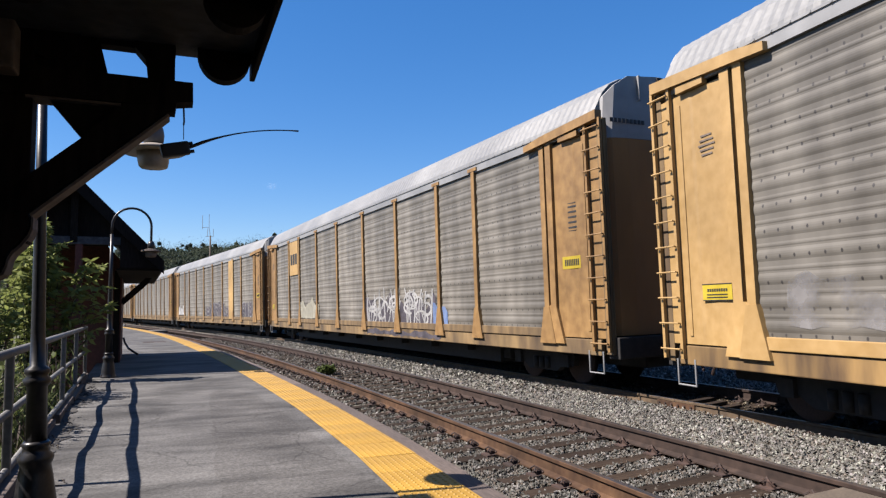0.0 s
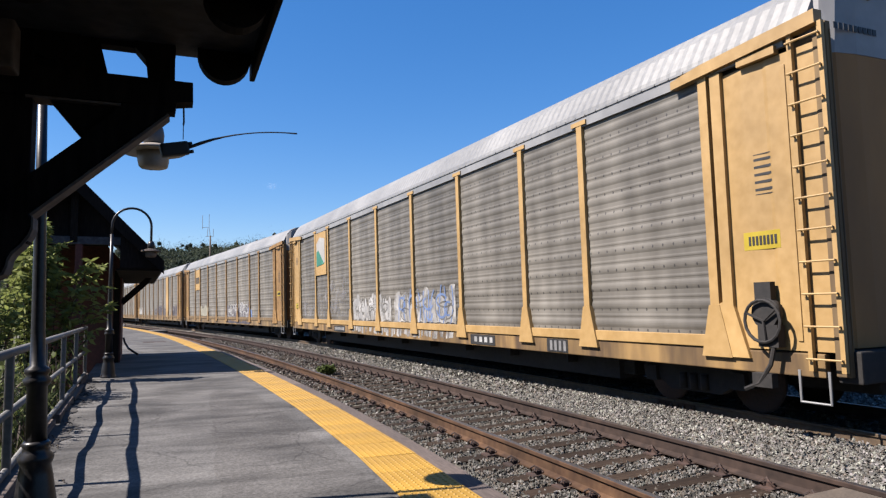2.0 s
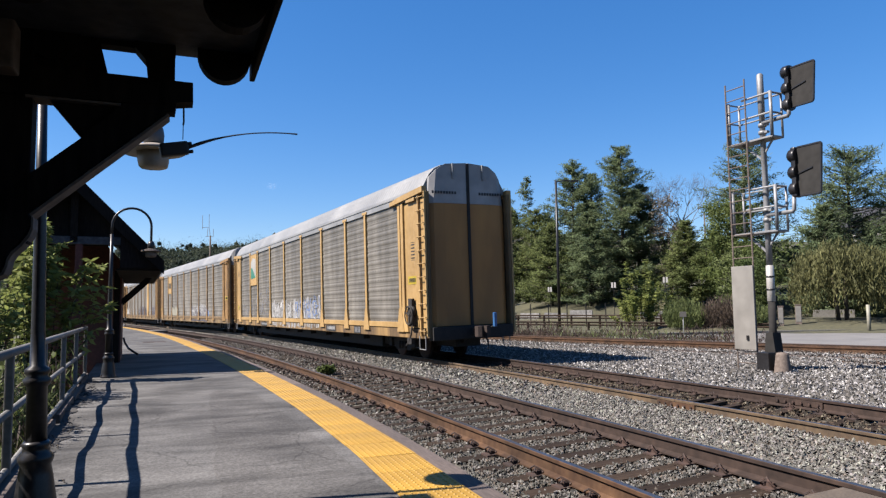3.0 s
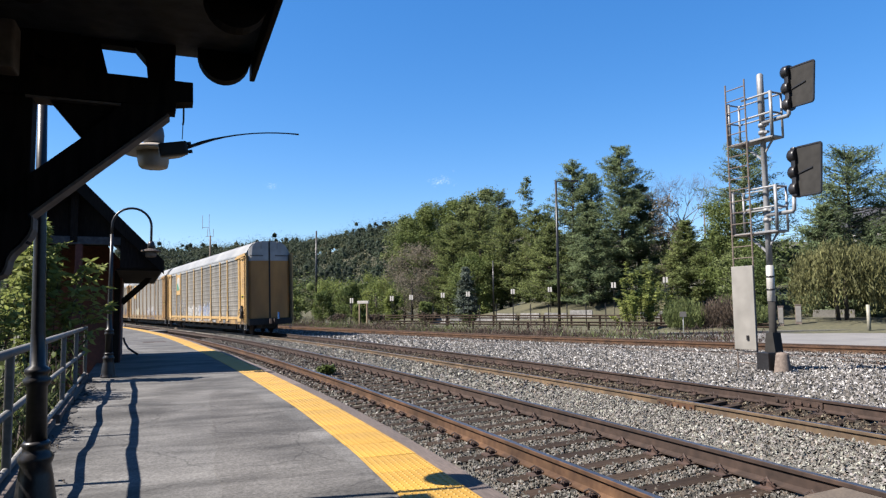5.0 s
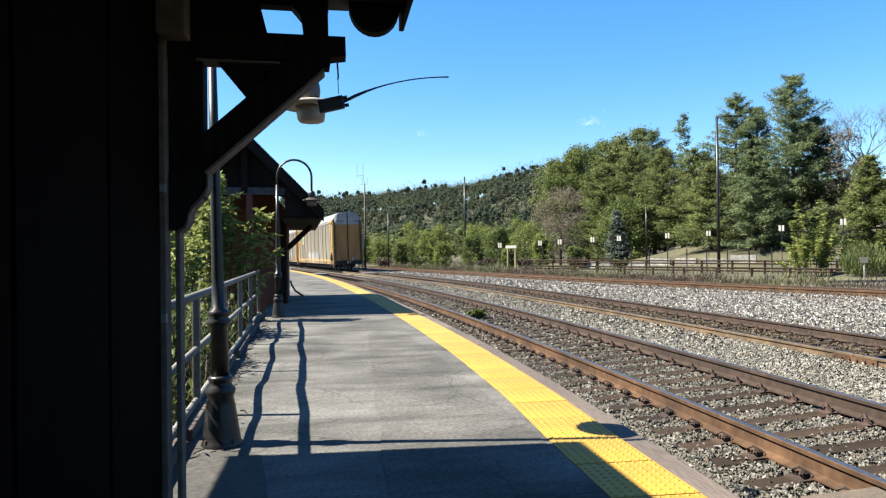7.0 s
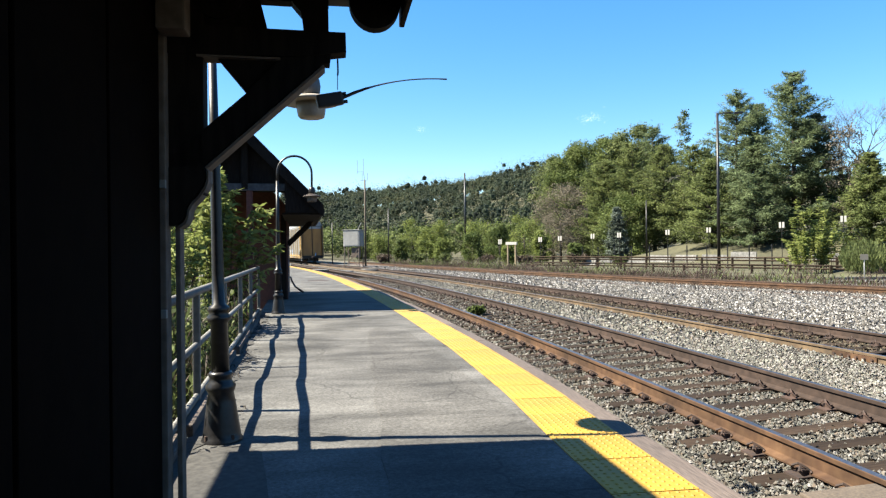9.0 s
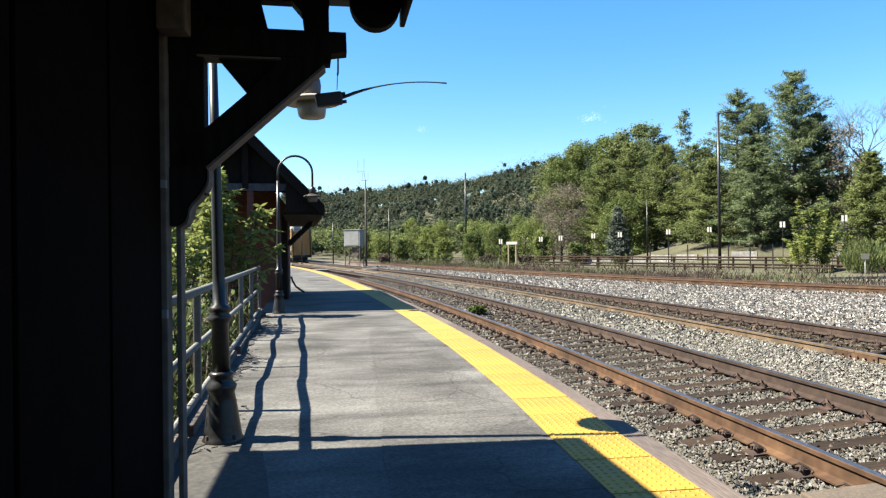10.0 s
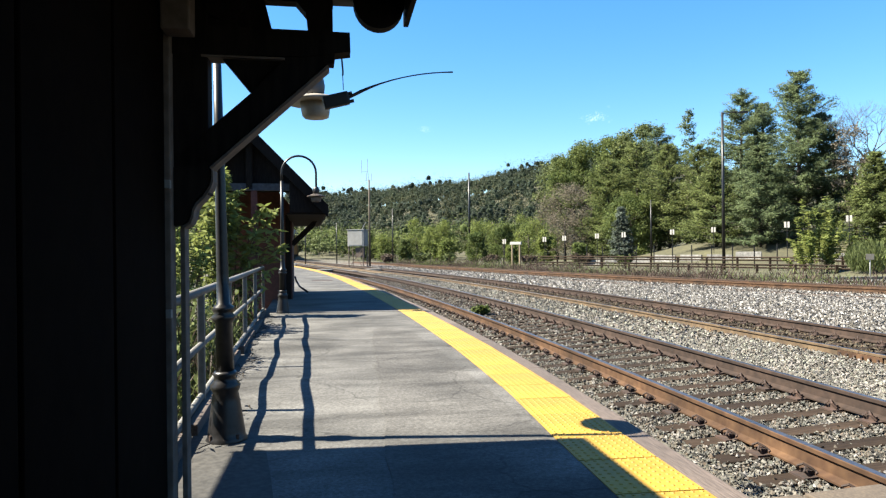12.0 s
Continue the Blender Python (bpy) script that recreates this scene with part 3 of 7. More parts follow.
build_track("railway_track", MAIN, 0.0, GAUGE / 2 * CANT, CANT, -12, 200, -4.0, 45.0, "near railway track with rusty rails, spring clips and wooden ties")
build_track("railway_track", MAIN, TRACK2, -0.037 + GAUGE / 2 * CANT, CANT, -12, 200, 0.0, 42.0, "second railway track with brown rails on wooden ties", clips=True)
build_track("railway_track", SIDING, 0.75, 0.02, 0.0, -30, 90, -14.0, 40.0, "rusty siding track beyond the main line", worn=False, clips=False)
for so, sz, sa, sb in ((0.42, 0.0, -26, 60), (1.05, 0.0, -20, 70), (2.15, -0.03, -28, 64), (2.5, -0.03, -24, 52)):
    spare = thing("spare_rail", Matrix(), "rusty spare rail laid down beside the siding", "rail", "spare rails")
    build_rail(SIDING, so, sz, sa, sb, spare, "rust-brown rail", worn=False)


def scatter_ballast():
    """Loose stones: small detailed ones near the platform, coarser far off."""
    def strip(curve, s0, s1, o0, o1, per_m2, zf, lift, ties=None):
        n = int((s1 - s0) * (o1 - o0) * per_m2)
        s, o = rng.uniform(s0, s1, n), rng.uniform(o0, o1, n)
        if ties is not None:
            first, centre = ties
            gap = abs((s - first + 0.265) % 0.53 - 0.265)
            bare = (gap < 0.1) & (abs(o - centre) < 1.27) & (rng.random(n) > 0.09)
            s, o = s[~bare], o[~bare]
            n = len(s)
        h = np.interp(s, curve[0], curve[3])
        x = np.interp(s, curve[0], curve[1]) + o * np.cos(h)
        y = np.interp(s, curve[0], curve[2]) + o * np.sin(h)
        z = np.array([zf(q) for q in o]) + rng.uniform(-0.01, lift, n)
        return np.stack([x, y, z], 1)

    def heap(name, sets, size, mat, detailed, label):
        c = np.concatenate(sets)
        v, f = rocks(c, rng.uniform(0.65, 1.35, len(c)) * size, detailed)
        tagged(part(name, raw_mesh(name, v, f), mat), label, "ballast", kind="stuff")

    zone1 = lambda o: -0.178 + o * CANT
    zone2 = lambda o: -0.17 - 0.06 * math.exp(-((o - 2.6) / 0.7) ** 2)
    zone3 = lambda o: -0.225 + (o - TRACK2) * CANT
    near = (-4.0, 0.0)
    heap("ballast_stones", [strip(MAIN, 0.5, 9, -2.05, -0.8, 1900, zone1, 0.03, near), strip(MAIN, 1, 9, -0.68, 0.68, 1800, zone1, 0.02, near), strip(MAIN, 9, 13, -2.05, -0.8, 1250, zone1, 0.03, near), strip(MAIN, 9, 13, -0.68, 0.68, 1200, zone1, 0.02, near)], 0.036, M_STONE_GREY, 3, "grey-green crushed stone between the near rails")
    heap("ballast_stones", [strip(MAIN, 2, 14, 0.84, 3.45, 1350, zone2, 0.04, near)], 0.041, M_STONE_MIXED, 3, "pale crushed stone between the two main tracks")
    heap("ballast_stones", [strip(MAIN, 13, 46, -2.05, -0.8, 260, zone1, 0.03, near), strip(MAIN, 13, 46, -0.68, 0.68, 280, zone1, 0.025, near)], 0.066, M_STONE_GREY, False, "grey crushed stone along the near track")
    heap("ballast_stones", [strip(MAIN, 14, 55, 0.84, 3.45, 280, zone2, 0.045)], 0.07, M_STONE_MIXED, False, "pale crushed stone between the tracks further off")
    heap("ballast_stones", [strip(MAIN, 2, 45, 3.58, 4.97, 450, zone3, 0.035)], 0.06, M_STONE_BROWN, False, "dark stained stone between the second track's rails")
    heap("ballast_stones", [strip(MAIN, 0, 30, 5.1, 14.4, 260, lambda o: -0.19 if o < 10.5 else -0.19 - (o - 10.5) * 0.02, 0.06), strip(SIDING, -22, 45, -2.9, -1.1, 300, lambda o: -0.15 if abs(o) < 2 else -0.22, 0.05)], 0.07, M_STONE_WHITE, False, "bright pale ballast beyond the second track")
    heap("ballast_stones", [strip(SIDING, -22, 60, -1.2, 2.6, 200, lambda o: -0.15 if abs(o) < 2 else -0.2, 0.05)], 0.07, M_STONE_RUST, False, "rust-brown stones along the siding")
    heap("ballast_stones", [strip(MAIN, 30, 80, 5.1, 9.5, 60, lambda o: -0.19, 0.06)], 0.13, M_STONE_WHITE, False, "pale ballast far along the line")


scatter_ballast()


# ---- platform ----
STRIP_W = 0.51


def strip_in(s):
    """Distance of the strip's outer edge from the near track's centre."""
    return float(np.interp(s, (-5, 4, 6.3, 8, 11, 30, 43, 58, 80), (2.6, 2.46, 2.42, 2.35, 2.31, 2.33, 2.12, 1.9, 1.9)))



def heave(n, t):
    """Unevenness of the old asphalt along the railing side."""
    fade = max(0.0, min(1.0, (0.55 - n) / 0.5)) * max(0.0, min(1.0, (t - 5.6) / 0.6)) * max(0.0, min(1.0, (17.0 - t) / 2.0))
    return fade * (0.02 * math.sin(t * 1.9 + 0.5) + 0.011 * math.sin(t * 3.7 + 1.3 + 0.6 * n) + 0.004 * math.sin(t * 7.3 + 2.0 * n))


def build_platform():
    left, ss = -0.86, np.arange(-8, 84, 0.25)
    v, f = [], []
    for s in ss:
        q, h = along(MAIN, s, -strip_in(s) - STRIP_W + 0.06, DECK)
        t = -q.x * SA + q.y * CA
        n = q.x * CA + q.y * SA
        row = [pf(left, t, -0.6)]
        for k in range(9):
            nn = left + (n - left) * k / 8
            row.append(pf(nn, t, DECK + heave(nn, t)))
        row.append(pf(n, t, -0.6))
        v += [tuple(c) for c in row]
    k = 11
    for i in range(len(ss) - 1):
        for j in range(k - 1):
            a = i * k + j
            f.append((a, a + 1, a + k + 1, a + k))
    tagged(part("platform", raw_mesh("platform", v, f), M_ASPHALT), "worn grey asphalt station platform", "platform", kind="structure")
    # support under the tactile strip, and its edge
    v, f = [], []
    for s in ss:
        for off, z in ((-strip_in(s) - STRIP_W, -0.5), (-strip_in(s) - STRIP_W, DECK - 0.03), (-strip_in(s), DECK - 0.03), (-strip_in(s), -0.5)):
            v.append(tuple(along(MAIN, s, off, z)[0]))
    for i in range(len(ss) - 1):
        for j in range(3):
            a = i * 4 + j
            f.append((a, a + 1, a + 5, a + 4))
    tagged(part("platform_edge_base", raw_mesh("platform_edge_base", v, f), M_BED), "concrete base under the platform edge", "platform", kind="structure")


build_platform()

patch_bm = bmesh.new()
edge_l = [(0.4 + 0.0405 * k + 0.016 * math.sin(k * 1.7) + 0.016 * math.sin(k * 4.1), 3.0 + k * 0.5) for k in range(18)]
outline = edge_l + [(1.32, 12.0), (1.72, 11.2), (1.75, 9.6), (1.72, 7.0), (1.68, 5.0), (1.6, 3.0)]
prism(patch_bm, [tuple(pf(n, t).xy) for n, t in outline], "z", DECK - 0.02, DECK + 0.004)
tagged(part("asphalt_patch", patch_bm, M_PATCH), "darker relaid asphalt patch on the platform", "pavement", kind="structure")


def tile_mesh(domes):
    bm = bmesh.new()
    w = STRIP_W - 0.006
    box(bm, 0, w, -0.2945, 0.2945, -0.025, 0.0)
    if domes:
        for i in range(9):
            for j in range(10):
                x, y = 0.03 + i * (w - 0.06) / 8, -0.275 + j * 0.55 / 9
                lo = [bm.verts.new((x + 0.014 * math.cos(a), y + 0.014 * math.sin(a), 0.0)) for a in (0.4 + k * math.pi / 3 for k in range(6))]
                hi = [bm.verts.new((x + 0.008 * math.cos(a), y + 0.008 * math.sin(a), 0.006)) for a in (0.4 + k * math.pi / 3 for k in range(6))]
                for k in range(6):
                    bm.faces.new((lo[k], lo[(k + 1) % 6], hi[(k + 1) % 6], hi[k]))
                bm.faces.new(hi)
    me = bpy.data.meshes.new("tactile_tile")
    bm.to_mesh(me)
    bm.free()
    me.materials.append(M_YELLOW_TILE)
    return me


def build_strip():
    strip = thing("tactile_strip", Matrix(), "yellow tactile warning strip along the platform edge", "tactile paving", kind="structure")
    timber = thing("platform_edge_timber", Matrix(), "weathered grey timber edging beside the track", "edging", kind="structure")
    near, plain = tile_mesh(True), tile_mesh(False)
    for i in range(120):
        s = -3.0 + i * 0.61
        q, h = along(MAIN, s, -strip_in(s) - STRIP_W + 0.003, DECK + 0.006 + random.uniform(-0.001, 0.002))
        t = part("tactile_tile", near if i < 50 else plain, M_YELLOW_TILE, strip)
        ahead = strip_in(s + 0.5) - strip_in(s - 0.5)
        t.matrix_basis = Matrix.LocRotScale(q, Euler((0, 0, h + ahead)), None)
    bm = bevel_box(0, 0.2, -1.21, 1.21, -0.3, 0.0, 0.015)
    bmesh.ops.bisect_plane(bm, geom=bm.verts[:] + bm.edges[:] + bm.faces[:], plane_co=(0, 0.4, 0), plane_no=(0, 1, 0))
    me = bpy.data.meshes.new("timber")
    bm.to_mesh(me)
    bm.free()
    me.materials.append(M_TIMBER)
    for i in range(32):
        q, h = along(MAIN, -4 + i * 2.43, -strip_in(-4 + i * 2.43) + 0.006, DECK - 0.015 + random.uniform(-0.012, 0.004))
        t = part("timber", me, M_TIMBER, timber)
        t.matrix_basis = Matrix.LocRotScale(q, Euler((0, random.uniform(-0.01, 0.03), h + strip_in(-3.5 + i * 2.43) - strip_in(-4.5 + i * 2.43))), None)


build_strip()


# ---- the train ----
BODY, PITCH, HALF = 28.9, 29.75, 1.52
POSTS = (1.95, 4.91, 7.01, 10.01, 13.08, 16.16, 19.1, 22.05, 24.09, 26.95)


def perforated(name, k=1.0):
    """Galvanised sheet with rows of small dark holes, streaks and stains."""
    m = material(name, (0.134 * k, 0.122 * k, 0.1 * k), (0.216 * k, 0.2 * k, 0.168 * k), 1.7, 0.6, metal=0.0, stain=0.42, stain_scale=0.4, stretch=(1, 1.3, 0.6), per_object=0.13)
    n, l = m.node_tree.nodes, m.node_tree.links
    b = n["Principled BSDF"]
    base = b.inputs["Base Color"].links[0].from_socket
    tc, sep = n.new("ShaderNodeTexCoord"), n.new("ShaderNodeSeparateXYZ")
    l.new(tc.outputs["Object"], sep.inputs["Vector"])

    def calc(op, a, c=None):
        q = n.new("ShaderNodeMath")
        q.operation = op
        for i, val in enumerate((a, c)):
            if val is None:
                continue
            if isinstance(val, (int, float)):
                q.inputs[i].default_value = val
            else:
                l.new(val, q.inputs[i])
        return q.outputs["Value"]
    u = calc("SUBTRACT", calc("FRACT", calc("MULTIPLY", sep.outputs["Y"], 4.4)), 0.5)
    w = calc("SUBTRACT", calc("FRACT", calc("MULTIPLY", sep.outputs["Z"], 3.0)), 0.5)
    d = calc("ADD", calc("MULTIPLY", u, u), calc("MULTIPLY", w, w))
    hole = calc("LESS_THAN", d, 0.0052)
    mix = n.new("ShaderNodeMix")
    mix.data_type = "RGBA"
    l.new(hole, mix.inputs["Factor"])
    l.new(base, mix.inputs["A"])
    mix.inputs["B"].default_value = (0.02, 0.018, 0.016, 1)
    l.new(mix.outputs["Result"], b.inputs["Base Color"])
    return m


M_DOOR_TOP = material("pale_grey_door", (0.4, 0.4, 0.4), (0.5, 0.5, 0.49), 3, 0.6, stain=0.25)
M_PANEL_GREY = material("bare_panel_grey", (0.11, 0.105, 0.09), (0.19, 0.182, 0.16), 2, 0.65, stain=0.3)
M_PANEL = perforated("perforated_panel")
M_PANEL_PALE = perforated("pale_perforated_panel", 1.18)


def panel_bm(length, z0, z1, pitch=0.305, depth=0.014):
    """A closed sheet with horizontal corrugations, facing -x."""
    bm = bmesh.new()
    prof = []
    z = z0
    while z < z1 - pitch:
        for u, x in ((0.0, 0.0), (0.22, 0.0), (0.34, 0.75), (0.42, 1.0), (0.52, 1.0), (0.6, 0.75), (0.72, 0.0), (0.8, 0.0), (0.86, 0.35), (0.92, 0.35)):
            prof.append((-depth * x, z + u * pitch))
        z += pitch
    prof.append((0.0, z1))
    a = [bm.verts.new((x, 0, zz)) for x, zz in prof]
    b = [bm.verts.new((x, length, zz)) for x, zz in prof]
    for i in range(len(prof) - 1):
        bm.faces.new((a[i], b[i], b[i + 1], a[i + 1]))
    c = [bm.verts.new((0.02, y, zz)) for y, zz in ((0, z0), (length, z0), (length, z1), (0, z1))]
    bm.faces.new((c[0], c[3], c[2], c[1]))
    bmesh.ops.recalc_face_normals(bm, faces=bm.faces[:])
    if a[0].link_faces[0].normal.x > 0:
        bmesh.ops.reverse_faces(bm, faces=bm.faces[:])
    return bm


def mesh_of(name, bm, mat):
    me = bpy.data.meshes.new(name)
    bm.to_mesh(me)
    bm.free()
    me.materials.append(mat)
    return me


def post_bm():
    """A side post with a cap plate at its head and a flared gusset at its foot; x points inwards."""
    bm = bmesh.new()
    box(bm, -0.06, 0.03, -0.078, 0.078, 1.5, 4.9)
    prism(bm, [(-0.27, 0.84), (0.27, 0.84), (0.095, 1.56), (-0.095, 1.56)], "x", -0.075, 0.03)
    prism(bm, [(-0.22, 4.85), (0.22, 4.85), (0.22, 4.93), (-0.22, 4.93)], "x", -0.07, 0.03)
    return bm


def roof_outline():
    half = [(1.53, 4.98), (1.5, 5.12), (1.27, 5.5), (1.08, 5.68), (0.82, 5.8), (0.4, 5.87)]
    return half + [(-x, z) for x, z in half[::-1]]


def roof_bm():
    """Ribbed sheet roof over the whole body."""
    bm = bmesh.new()
    out = roof_outline()
    rings, step = [], 0.11
    n = int((BODY - 0.6) / step)
    for i in range(n + 1):
        y = 0.3 + i * step
        k = 0.011 if i % 2 else 0.0
        rings.append([bm.verts.new((x * (1 + k * 0.6), y, z + k * (0.4 + 0.6 * (z > 5.2)))) for x, z in out])
    for a, b in zip(rings, rings[1:]):
        for j in range(len(out) - 1):
            bm.faces.new((a[j], a[j + 1], b[j + 1], b[j]))
    bm.faces.new(rings[0])
    bm.faces.new(rings[-1][::-1])
    return bm


def ladder_bm(z0, z1, width, rungs, r=0.014):
    bm = bmesh.new()
    for y in (0, width):
        box(bm, -0.03, 0.03, y - 0.03, y + 0.03, z0, z1)
    for i in range(rungs):
        z = z0 + 0.15 + (z1 - z0 - 0.3) * i / (rungs - 1)
        tube(bm, [(-0.08, -0.02, z), (-0.08, width + 0.02, z)], r, 6)
        tube(bm, [(0.0, 0.0, z), (-0.08, 0.0, z)], r, 5)
        tube(bm, [(0.0, width, z), (-0.08, width, z)], r, 5)
    return bm


def leaf_bm(outer_lo, outer_hi, side, thick=0.04):
    """A folded sheet with thickness, from its lower and upper edge lines of (x, y, z)."""
    bm = bmesh.new()
    rings = []
    for k, (lo, hi) in enumerate(zip(outer_lo, outer_hi)):
        rings.append([bm.verts.new((side * x, y + dy, z)) for (x, y, z), dy in ((lo, 0), (hi, 0), (hi, thick), (lo, thick))])
    for p, q in zip(rings, rings[1:]):
        for i in range(4):
            bm.faces.new((p[i], p[(i + 1) % 4], q[(i + 1) % 4], q[i]))
    bm.faces.new(rings[0][::-1])
    bm.faces.new(rings[-1])
    bmesh.ops.recalc_face_normals(bm, faces=bm.faces[:])
    return bm


def door_bm(side):
    """One leaf of the end doors: tall, its outer edge turned back to the side."""
    line = [(0.02, 0.09), (0.85, 0.095), (1.22, 0.13), (1.38, 0.22), (1.45, 0.4)]
    return leaf_bm([(x, y, 1.02) for x, y in line], [(x, y, 4.62) for x, y in line], side)


def door_top_bm(side):
    """The upper part of a door leaf, its corner folded back under the roof."""
    lo = [(0.02, 0.085, 4.625), (0.85, 0.09, 4.625), (1.22, 0.14, 4.625), (1.38, 0.24, 4.625), (1.45, 0.42, 4.625)]
    hi = [(0.02, 0.085, 5.86), (0.8, 0.09, 5.8), (1.1, 0.14, 5.62), (1.3, 0.24, 5.42), (1.42, 0.42, 5.2)]
    return leaf_bm(lo, hi, side)


def sprayed_bm(y, z, w, h, fat, seed, lift):
    """One sprayed sign: a few bent strokes, leaning uprights joined by arches and hooks, each a flat ribbon of its own."""
    r = random.Random(seed)
    x = -lift
    lines, strokes = [], []
    uprights = r.randint(2, 3)
    for k in range(uprights):
        u = (k + 0.5) / uprights + r.uniform(-0.08, 0.08)
        lean, bow = r.uniform(-0.18, 0.18), r.uniform(-0.15, 0.15)
        lines.append([(u + lean * (q / 6 - 0.5) + bow * math.sin(math.pi * q / 6), r.uniform(-0.02, 0.02) + q / 6 * r.uniform(0.92, 1.0)) for q in range(7)])
    for k in range(r.randint(2, 3)):
        cu, cv, ru, rv, a0 = r.uniform(0.25, 0.75), r.uniform(0.2, 0.85), r.uniform(0.18, 0.4), r.uniform(0.12, 0.28), r.uniform(0, 6.3)
        lines.append([(cu + ru * math.cos(a0 + q * 0.5), cv + rv * math.sin(a0 + q * 0.5)) for q in range(9)])
    for pts in lines:
        bm = bmesh.new()
        p2 = [Vector((y - u * w, z + v * h)) for u, v in pts]
        left, right = [], []
        for i, q in enumerate(p2):
            d = (p2[min(i + 1, len(p2) - 1)] - p2[max(i - 1, 0)])
            d = d.normalized() if d.length > 1e-6 else Vector((0, 1))
            half = fat * (0.6 + 0.4 * math.sin(math.pi * (i + 0.7) / (len(p2) + 0.4)))
            left.append(bm.verts.new((x, q.x - d.y * half, q.y + d.x * half)))
            right.append(bm.verts.new((x, q.x + d.y * half, q.y - d.x * half)))
        for i in range(len(p2) - 1):
            bm.faces.new((left[i], left[i + 1], right[i + 1], right[i]))
        x -= 0.0005
        strokes.append(bm)
    return strokes


def tag_line(car, seed, y0, y1, z0, z1, n, fat, fill, rim, grow=1.5):
    """A row of sprayed signs, each a filled stroke over a wider rim, reading from the car's front to its rear."""
    w = (y1 - y0) / n
    r = random.Random(seed)
    for i in range(n):
        y = y1 - i * w
        h = (z1 - z0) * r.uniform(0.85, 1.1)
        inner = sprayed_bm(y, z0, w * 0.95, h, fat, seed + i, 0.006) if fill is not None else []
        for k, bm in enumerate(sprayed_bm(y, z0, w * 0.95, h, fat * grow, seed + i, 0.0)):
            back = decal(car, "graffiti_stroke", bm, rim, "sprayed graffiti stroke", -HALF - 0.0095)
            if inner:
                part("graffiti_fill", inner[k], fill, back, "darker sprayed fill")


def drips_bm(seed, y0, y1, z0, z1):
    """Ragged paint running down over the sill, one mesh a run."""
    runs = []
    r = random.Random(seed)
    y = y0
    while y < y1:
        w = r.uniform(0.08, 0.3)
        lo = z0 + (z1 - z0) * r.uniform(0, 0.5)
        bm = bmesh.new()
        runs.append(bm)
        bm.faces.new([bm.verts.new((0, a, c)) for a, c in ((y, lo), (y + w, lo + r.uniform(-0.05, 0.05)), (y + w * 0.8, z1), (y - 0.05, z1))])
        y += w + r.uniform(0.02, 0.25)
    return runs


def blot_bm(seed, y0, y1, z0, z1):
    """A ragged painted patch with an uneven upper edge."""
    bm = bmesh.new()
    r = random.Random(seed)
    n = max(6, int((y1 - y0) / 0.16))
    low = [bm.verts.new((0, y0 + (y1 - y0) * i / n, z0 + r.uniform(0, 0.06))) for i in range(n + 1)]
    high = [bm.verts.new((0, y0 + (y1 - y0) * i / n, z0 + (z1 - z0) * (0.75 + 0.15 * math.sin(i * 0.55 + seed) + 0.1 * math.sin(i * 1.3) + r.uniform(-0.06, 0.06)))) for i in range(n + 1)]
    for i in range(n):
        bm.faces.new((low[i], low[i + 1], high[i + 1], high[i]))
    return bm


def bars_bm(y0, y1, z0, z1, n, gap=0.25):
    """A row of plain upright bars where lettering is painted."""
    bm = bmesh.new()
    w = (y1 - y0) / n
    for i in range(n):
        box(bm, -0.004, 0.004, y0 + i * w, y0 + (i + 1 - gap) * w, z0, z1)
    return bm


SHARED = {}


def shared(key, make, mat):
    if key not in SHARED:
        SHARED[key] = mesh_of(key, make(), mat)
    return SHARED[key]


def wheelset_bm():
    bm = bmesh.new()
    prof = [(0.08, -0.75), (0.42, -0.72), (0.455, -0.7), (0.455, -0.675), (0.425, -0.66), (0.415, -0.59), (0.36, -0.585), (0.34, -0.62), (0.13, -0.6), (0.09, -0.5), (0.08, 0.5),
            (0.13, 0.6), (0.34, 0.62), (0.36, 0.585), (0.415, 0.59), (0.425, 0.66), (0.455, 0.675), (0.455, 0.7), (0.42, 0.72), (0.08, 0.75)]
    lathe(bm, prof, 24)
    for v in bm.verts:
        v.co = Vector((v.co.z, v.co.x, v.co.y))
    return bm


def bogie_bm():
    """Two cast side frames with springs, and the bolster between."""
    bm = bmesh.new()
    for sx in (-1, 1):
        prism(bm, [(-1.15, 0.55), (-1.0, 0.68), (1.0, 0.68), (1.15, 0.55), (1.1, 0.36), (0.75, 0.36), (0.5, 0.22), (-0.5, 0.22), (-0.75, 0.36), (-1.1, 0.36)], "x", sx * 1.0 - 0.07, sx * 1.0 + 0.07)
        for y in (-0.89, 0.89):
            box(bm, sx * 1.09 - 0.05, sx * 1.09 + 0.05, y - 0.12, y + 0.12, 0.33, 0.57)
        for y in (-0.22, 0, 0.22):
            tube(bm, [(sx * 1.08, y, 0.26), (sx * 1.08, y, 0.5)], 0.07, 8)
    box(bm, -1.0, 1.0, -0.22, 0.22, 0.42, 0.62)
    return bm


